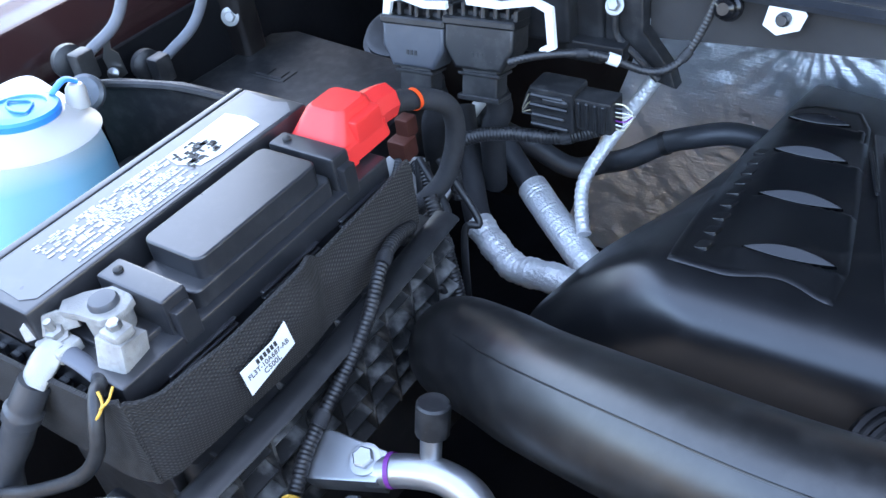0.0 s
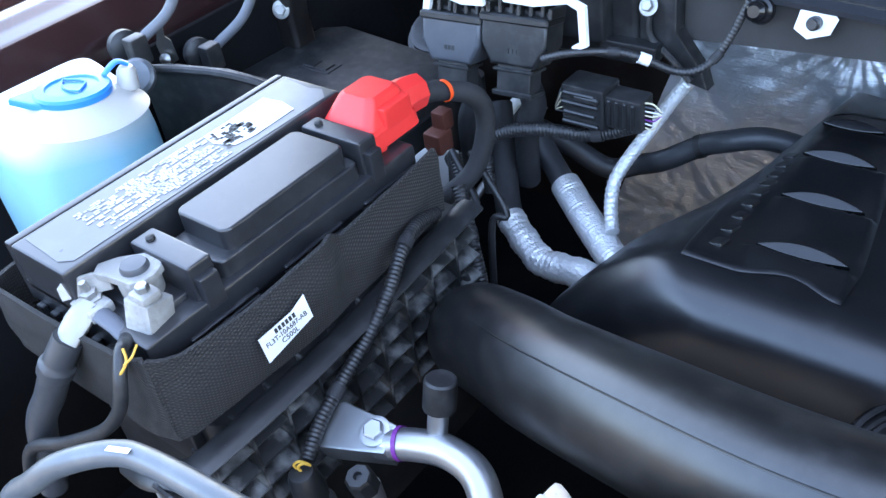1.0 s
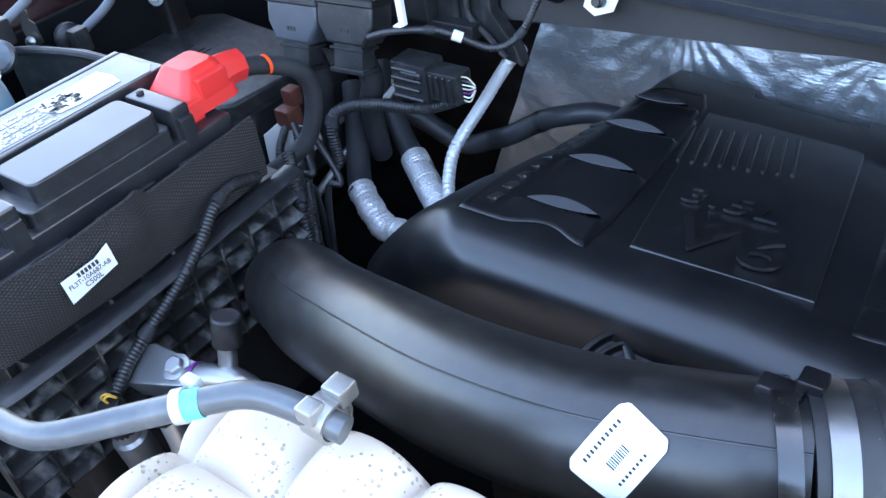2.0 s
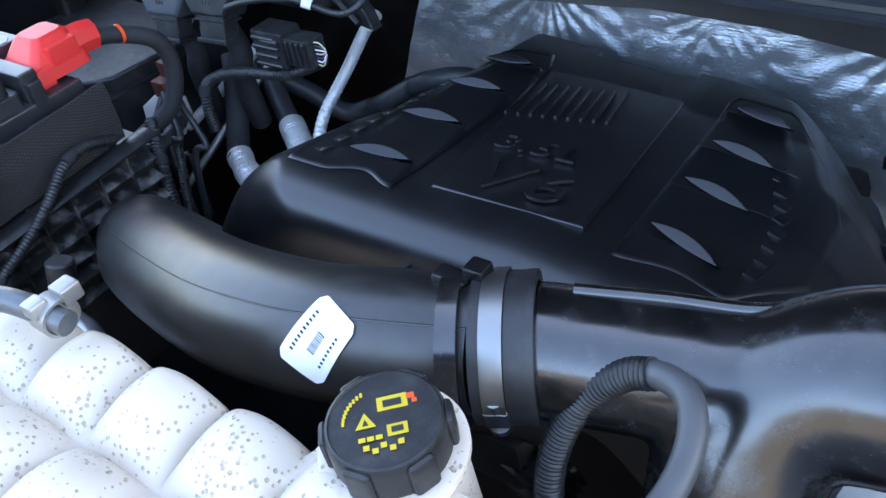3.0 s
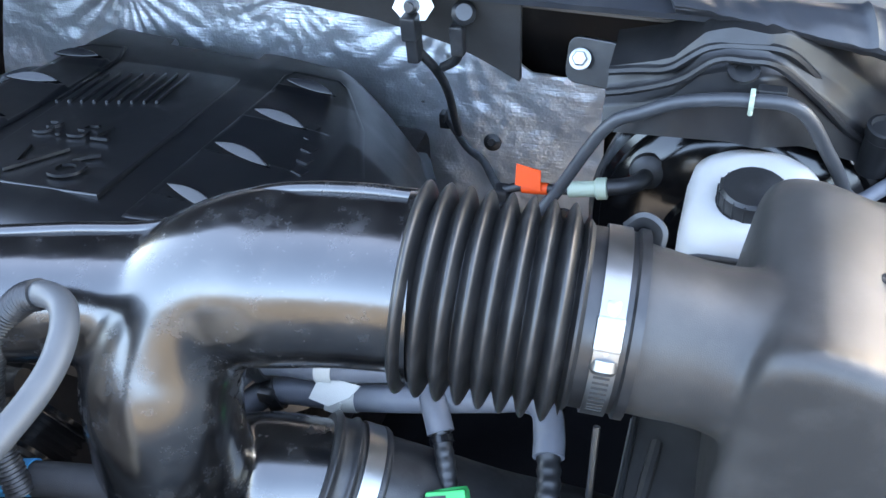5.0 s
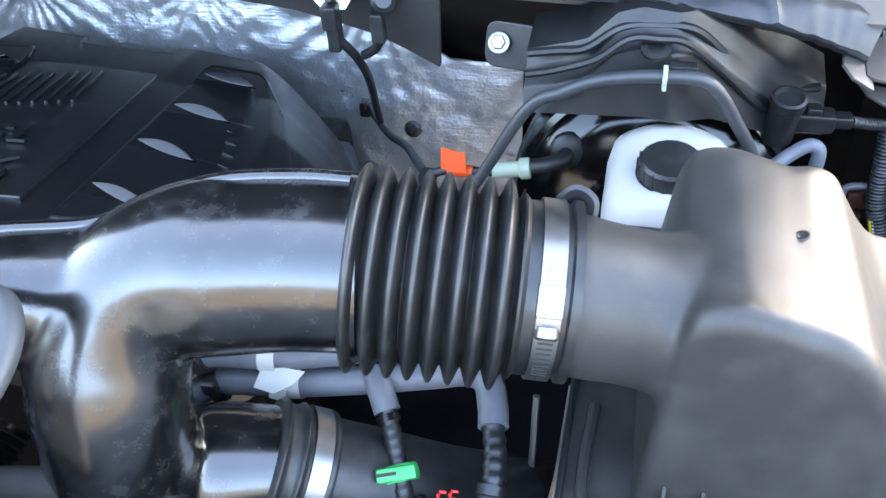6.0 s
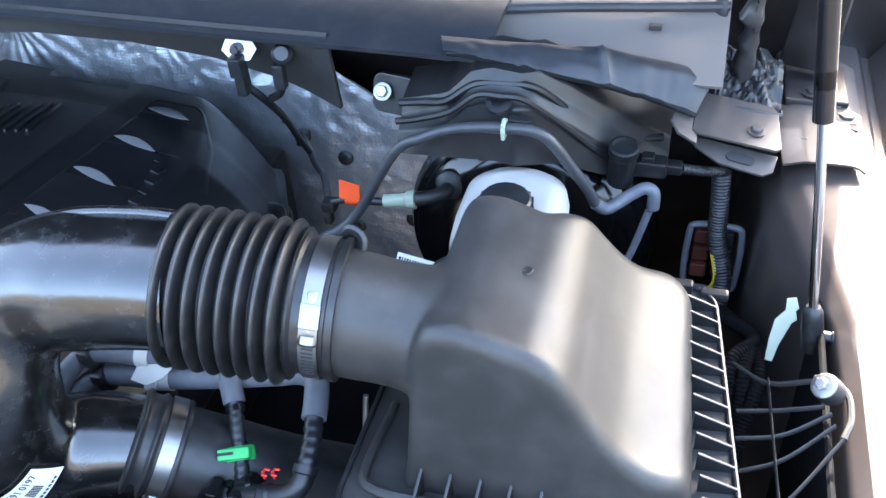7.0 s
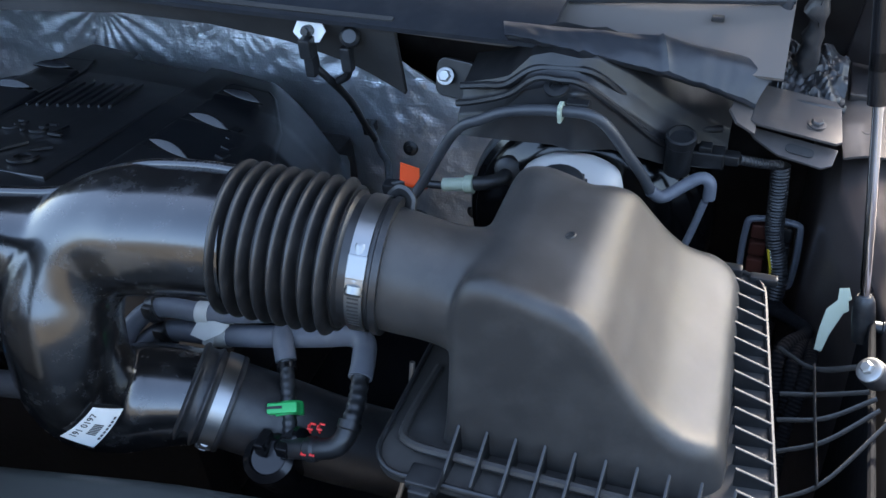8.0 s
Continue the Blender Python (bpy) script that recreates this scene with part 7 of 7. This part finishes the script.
part("end_pipe", sweep([(0.765, 0.855, 1.085), (0.778, 0.865, 1.072), (0.800, 0.88, 1.082), (0.815, 0.885, 1.090), (0.825, 0.885, 1.085), (0.826, 0.885, 1.065)], 0.007, 14, 6), M["greyhose"], arc)
lead = thing("fluid_sensor", (0.79, 0.93, 1.08), "black sensor plug with a corrugated lead", "sensor")
part("body", merge(spin([(0.0145, -0.050), (0.015, -0.010), (0.0165, -0.008), (0.0165, 0.002), (0.0135, 0.003), (0.012, -0.002), (0, -0.002)], (0.789, 0.889, 1.137), (0.05, -0.2, 1), 28), box((0.800, 0.892, 1.098), (0.836, 0.914, 1.118), 0.004), box((0.832, 0.896, 1.102), (0.852, 0.912, 1.115), 0.003), box((0.808, 0.894, 1.116), (0.822, 0.908, 1.124), 0.002)), M["plastic"], lead)
part("lead", conduit([(0.850, 0.904, 1.108), (0.872, 0.918, 1.098), (0.895, 0.935, 1.088)], 0.006), M["rubber"], lead)
part("drop_lead", conduit([(0.822, 0.885, 1.06), (0.812, 0.88, 1.02), (0.80, 0.87, 0.98), (0.79, 0.86, 0.93)], 0.0045), M["greyhose"], lead)

# ---- right-hand wing ----
brk = thing("hinge_bracket", (0.90, 0.92, 1.1), "stamped brown-grey metallic hinge bracket with a slotted hole", "bracket")
part("plate", slab([(-0.050, -0.026), (-0.046, 0.034), (-0.038, 0.044), (0.038, 0.046), (0.044, 0.036), (0.046, -0.024), (0.040, -0.030), (-0.042, -0.030)], 0.003, basis((0.905, 0.945, 1.1445), (1, 0.05, -0.20), (0.05, 1, 0.10)), 0.001), M["metalpaint"], brk)
part("left_flange", slab([(-0.040, -0.012), (0.046, -0.004), (0.046, 0.012), (0.034, 0.020), (-0.026, 0.022), (-0.040, 0.010)], 0.003, basis((0.856, 0.940, 1.153), (0.10, 1, 0.06), (-0.85, 0, 0.45)), 0.001), M["metalpaint"], brk)
part("front_lip", slab([(-0.050, 0.012), (-0.040, -0.002), (-0.012, -0.016), (0.034, -0.018), (0.044, -0.010), (0.046, 0.012)], 0.003, basis((0.902, 0.915, 1.1255), (1, -0.05, -0.16), (0, 1, 0.35)), 0.001), M["metalpaint"], brk)
part("slotted_hole", slab(rounded(-0.015, -0.006, 0.015, 0.006, 0.0058), 0.0012, basis((0.910, 0.9105, 1.1245), (1, -0.05, -0.16), (0, 1, 0.35)), 0), M["ink"], brk)
part("bolt", bolt((0.923, 0.940, 1.141), (0.1, -0.1, 1), 0.0065, 1.5, 0.006), M["metalpaint"], brk)
seal = thing("pillar_seal", (0.90, 1.05, 1.15), "crumpled dark grey rubber seal at the pillar foot", "rubber seal")


def boot_skin(u, v):
    """A creased rubber skirt falling forward from the pillar."""
    x, y = 0.862 + 0.088 * u, 0.980 + 0.10 * v
    crease = abs(noise.noise(Vector((u * 5.0 + v * 2.2, v * 3.5, 4.0)))) + 0.5 * abs(noise.noise(Vector((u * 11.0, v * 9.0 - u * 4.0, 8.0))))
    z = 1.128 + 0.034 * min(1.0, v * 1.5) ** 0.7 + 0.016 * crease - 0.012 * max(0.0, u - 0.75) * 4
    return (x, y - 0.006 * crease, z)


part("boot", sheet(boot_skin, 54, 48, 0.003), M["rubber"], seal)
part("fold", sweep([(0.868, 0.982, 1.142), (0.89, 0.976, 1.146), (0.92, 0.977, 1.143), (0.95, 0.984, 1.136)], 0.0035, 10), M["rubber"], seal)
part("upright", loft([[(x + 0.006 * noise.noise(Vector((x * 60, z * 45, 2))), y + 0.005 * noise.noise(Vector((y * 60, z * 50, 6))), z) for x, y in rounded(0.893 + d, 1.02, 0.917 - d * 0.3, 1.045, 0.009, 5)]
                      for z, d in [(1.15 + 0.01 * k, 0.006 * k / 15 + 0.003 * math.sin(k * 2.1)) for k in range(16)]]), M["rubber"], seal, angle=60)
part("edge_strip", sweep([(0.872, 1.03, 1.165), (0.874, 1.034, 1.20), (0.870, 1.04, 1.25), (0.868, 1.05, 1.30)], lambda s, u: 0.0075 + 0.0012 * math.sin(s * 210), 12, 14, flat=0.6), M["cowl"], seal)
hinge = thing("steel_hinge", (0.98, 1.06, 1.15), "dark painted hood hinge with bolts", "hinge")
part("arm", merge(slab([(-0.03, 0), (0.03, 0), (0.035, 0.10), (0.02, 0.30), (-0.01, 0.30), (-0.02, 0.12)], 0.01, basis((0.975, 1.09, 1.14), (0.9, -0.3, 0), (0, 0.1, 1)), 0.003), box((0.955, 1.03, 1.112), (1.025, 1.12, 1.134), 0.004)), M["apron"], hinge)
part("bolt", bolt((0.985, 1.045, 1.135), (0, 0, 1), 0.008), M["apron"], hinge)
part("bolt", bolt((1.022, 1.010, 1.126), (0, 0, 1), 0.009), M["metalpaint"], hinge)
ledge = thing("wing_ledge", (1.0, 0.85, 1.1), "brown-grey metallic stamped ledge along the wing", "bracket")


def ledge_skin(u, v):
    y = 0.925 + 0.215 * u
    x = 0.944 + 0.094 * v + 0.012 * max(0.0, 1 - u * 2.2) * (1 - v)
    return (x, y, 1.118 + 0.006 * min(1, v * 4) - 0.03 * max(0.0, 0.25 - u) - 0.008 * max(0, v - 0.85) / 0.15)


part("top", sheet(ledge_skin, 40, 16, 0.003), M["metalpaint"], ledge)
part("square_hole", box((1.020, 0.985, 1.124), (1.032, 1.0, 1.1265), 0), M["ink"], ledge)
part("bolt", bolt((1.012, 1.035, 1.124), (0, 0, 1), 0.008, 1.8), M["metalpaint"], ledge)
part("bolt", bolt((0.976, 0.965, 1.120), (0, 0, 1), 0.006, 1.6), M["metalpaint"], ledge)

strut = thing("hood_strut", (0.98, 0.73, 1.08), "gas strut with bright rod and dark cylinder", "gas strut")
S0, S1 = Vector((0.979, 0.708, 1.105)), Vector((0.900, 0.780, 1.645))
SD = (S1 - S0).normalized()
part("end_fitting", sweep([S0 - SD * 0.045, S0 - SD * 0.02, S0 - SD * 0.004, S0 + SD * 0.002], [0.0095, 0.010, 0.009, 0.006], 16, 4), M["dusty"], strut)
part("rod", sweep([S0 - SD * 0.01, S0 + SD * 0.3], 0.0042, 16, 2), M["chrome"], strut)
part("cylinder", sweep([S0 + SD * 0.183, S0 + SD * 0.185, S0 + SD * 0.225, S0 + SD * 0.23, S1], lambda s, u: 0.0085, 20, 2), M["gloss"], strut)
part("ball_stud", spin([(0.006, 0), (0.006, 0.016), (0.008, 0.017), (0.008, 0.021), (0, 0.022)], S0 - SD * 0.03, (1, -0.1, 0.1), 16), M["plastic"], strut)

web = thing("ribbed_support", (0.95, 0.6, 1.05), "black plastic web of ribs fixed by a pale bolt", "support")
HUB = Vector((0.985, 0.605, 1.112))
for k, (a, mid, b) in enumerate((((0.915, 0.655, 1.075), (0.945, 0.637, 1.075), (0.978, 0.625, 1.098)), ((0.92, 0.602, 1.072), (0.95, 0.602, 1.08), (0.985, 0.598, 1.098)), ((0.92, 0.572, 1.072), (0.955, 0.575, 1.082), (0.990, 0.590, 1.100)),
                                ((0.922, 0.540, 1.070), (0.955, 0.550, 1.082), (0.992, 0.578, 1.100)), ((0.925, 0.495, 1.066), (0.957, 0.512, 1.080), (0.997, 0.565, 1.100)), ((0.945, 0.640, 1.076), (0.947, 0.58, 1.082), (0.952, 0.505, 1.080)))):
    part("rib", sweep([a, mid, b], 0.0011, 8, 8, flat=2.6), M["airbox"], web)
part("outer_edge", sweep([(0.978, 0.627, 1.10), (1.0, 0.612, 1.105), (1.003, 0.585, 1.103), (0.997, 0.565, 1.100)], 0.003, 8), M["airbox"], web)
part("bush", spin([(0.010, -0.012), (0.0115, -0.008), (0.0115, 0.004), (0.010, 0.008), (0, 0.008)], HUB, (-0.55, -0.35, 0.75), 28), M["rubber"], web)
part("bolt", merge(spin([(0.0105, 0.006), (0.0105, 0.009), (0.007, 0.011)], HUB, (-0.55, -0.35, 0.75), 28), spin([(0.0055, 0.009), (0.0055, 0.015), (0.004, 0.016), (0, 0.016)], HUB, (-0.55, -0.35, 0.75), 6)), M["zinc"], web, "pale zinc bolt and washer")

mclip = thing("plastic_clip", (0.96, 0.72, 1.05), "pale green bent plastic clip hanging on the wing", "clip")
part("strap", slab([(-0.010, -0.036), (-0.002, -0.037), (0.003, -0.018), (0.014, 0.008), (0.019, 0.012), (0.017, 0.022), (0.020, 0.025), (0.016, 0.037), (0.006, 0.035), (0.006, 0.022), (-0.004, 0.010), (-0.008, -0.012)], 0.003, basis((0.957, 0.726, 1.058), (0.95, 0.0, 0.0), (0.16, 0.7, 0.7)) @ Matrix.Scale(0.86, 4), 0.001), M["mint"], mclip)

junction = thing("wall_connector", (0.90, 0.94, 0.95), "multi-way connector in a pale frame with bundled wires", "connector")
part("frame_ring", sweep([(x, y, z) for x, y, z in [(0.90 + 0.030 * cx, 0.934 + 0.004 * sz, 0.965 + 0.045 * sz) for cx, sz in ((-0.7, -1), (-1, -0.7), (-1, 0.7), (-0.7, 1), (0.7, 1), (1, 0.7), (1, -0.7), (0.7, -1), (-0.7, -1))]], 0.004, 8, 4), M["greyhose"], junction)
for i in range(3):
    for j in range(2):
        part("cavity", box((0.876 + 0.026 * j, 0.938, 0.928 + 0.026 * i), (0.896 + 0.026 * j, 0.95, 0.948 + 0.026 * i), 0.003), M["copper"] if j == 0 else M["plastic"], junction)
part("loom", conduit([(0.895, 0.935, 1.088), (0.898, 0.93, 1.05), (0.902, 0.925, 1.00), (0.915, 0.91, 0.95), (0.91, 0.88, 0.90), (0.90, 0.80, 0.88)], 0.011), M["rubber"], junction)
for k in range(3):
    part("wire", sweep([(0.898 + 0.003 * k, 0.915, 0.985), (0.905 + 0.003 * k, 0.908, 0.955), (0.90 + 0.004 * k, 0.91, 0.935)], 0.0018, 6, 6), M["yellow" if k != 1 else "white"], junction)
lm2 = thing("wing_loom", (0.92, 0.8, 0.95), "tangled black looms along the wing", "wiring loom")
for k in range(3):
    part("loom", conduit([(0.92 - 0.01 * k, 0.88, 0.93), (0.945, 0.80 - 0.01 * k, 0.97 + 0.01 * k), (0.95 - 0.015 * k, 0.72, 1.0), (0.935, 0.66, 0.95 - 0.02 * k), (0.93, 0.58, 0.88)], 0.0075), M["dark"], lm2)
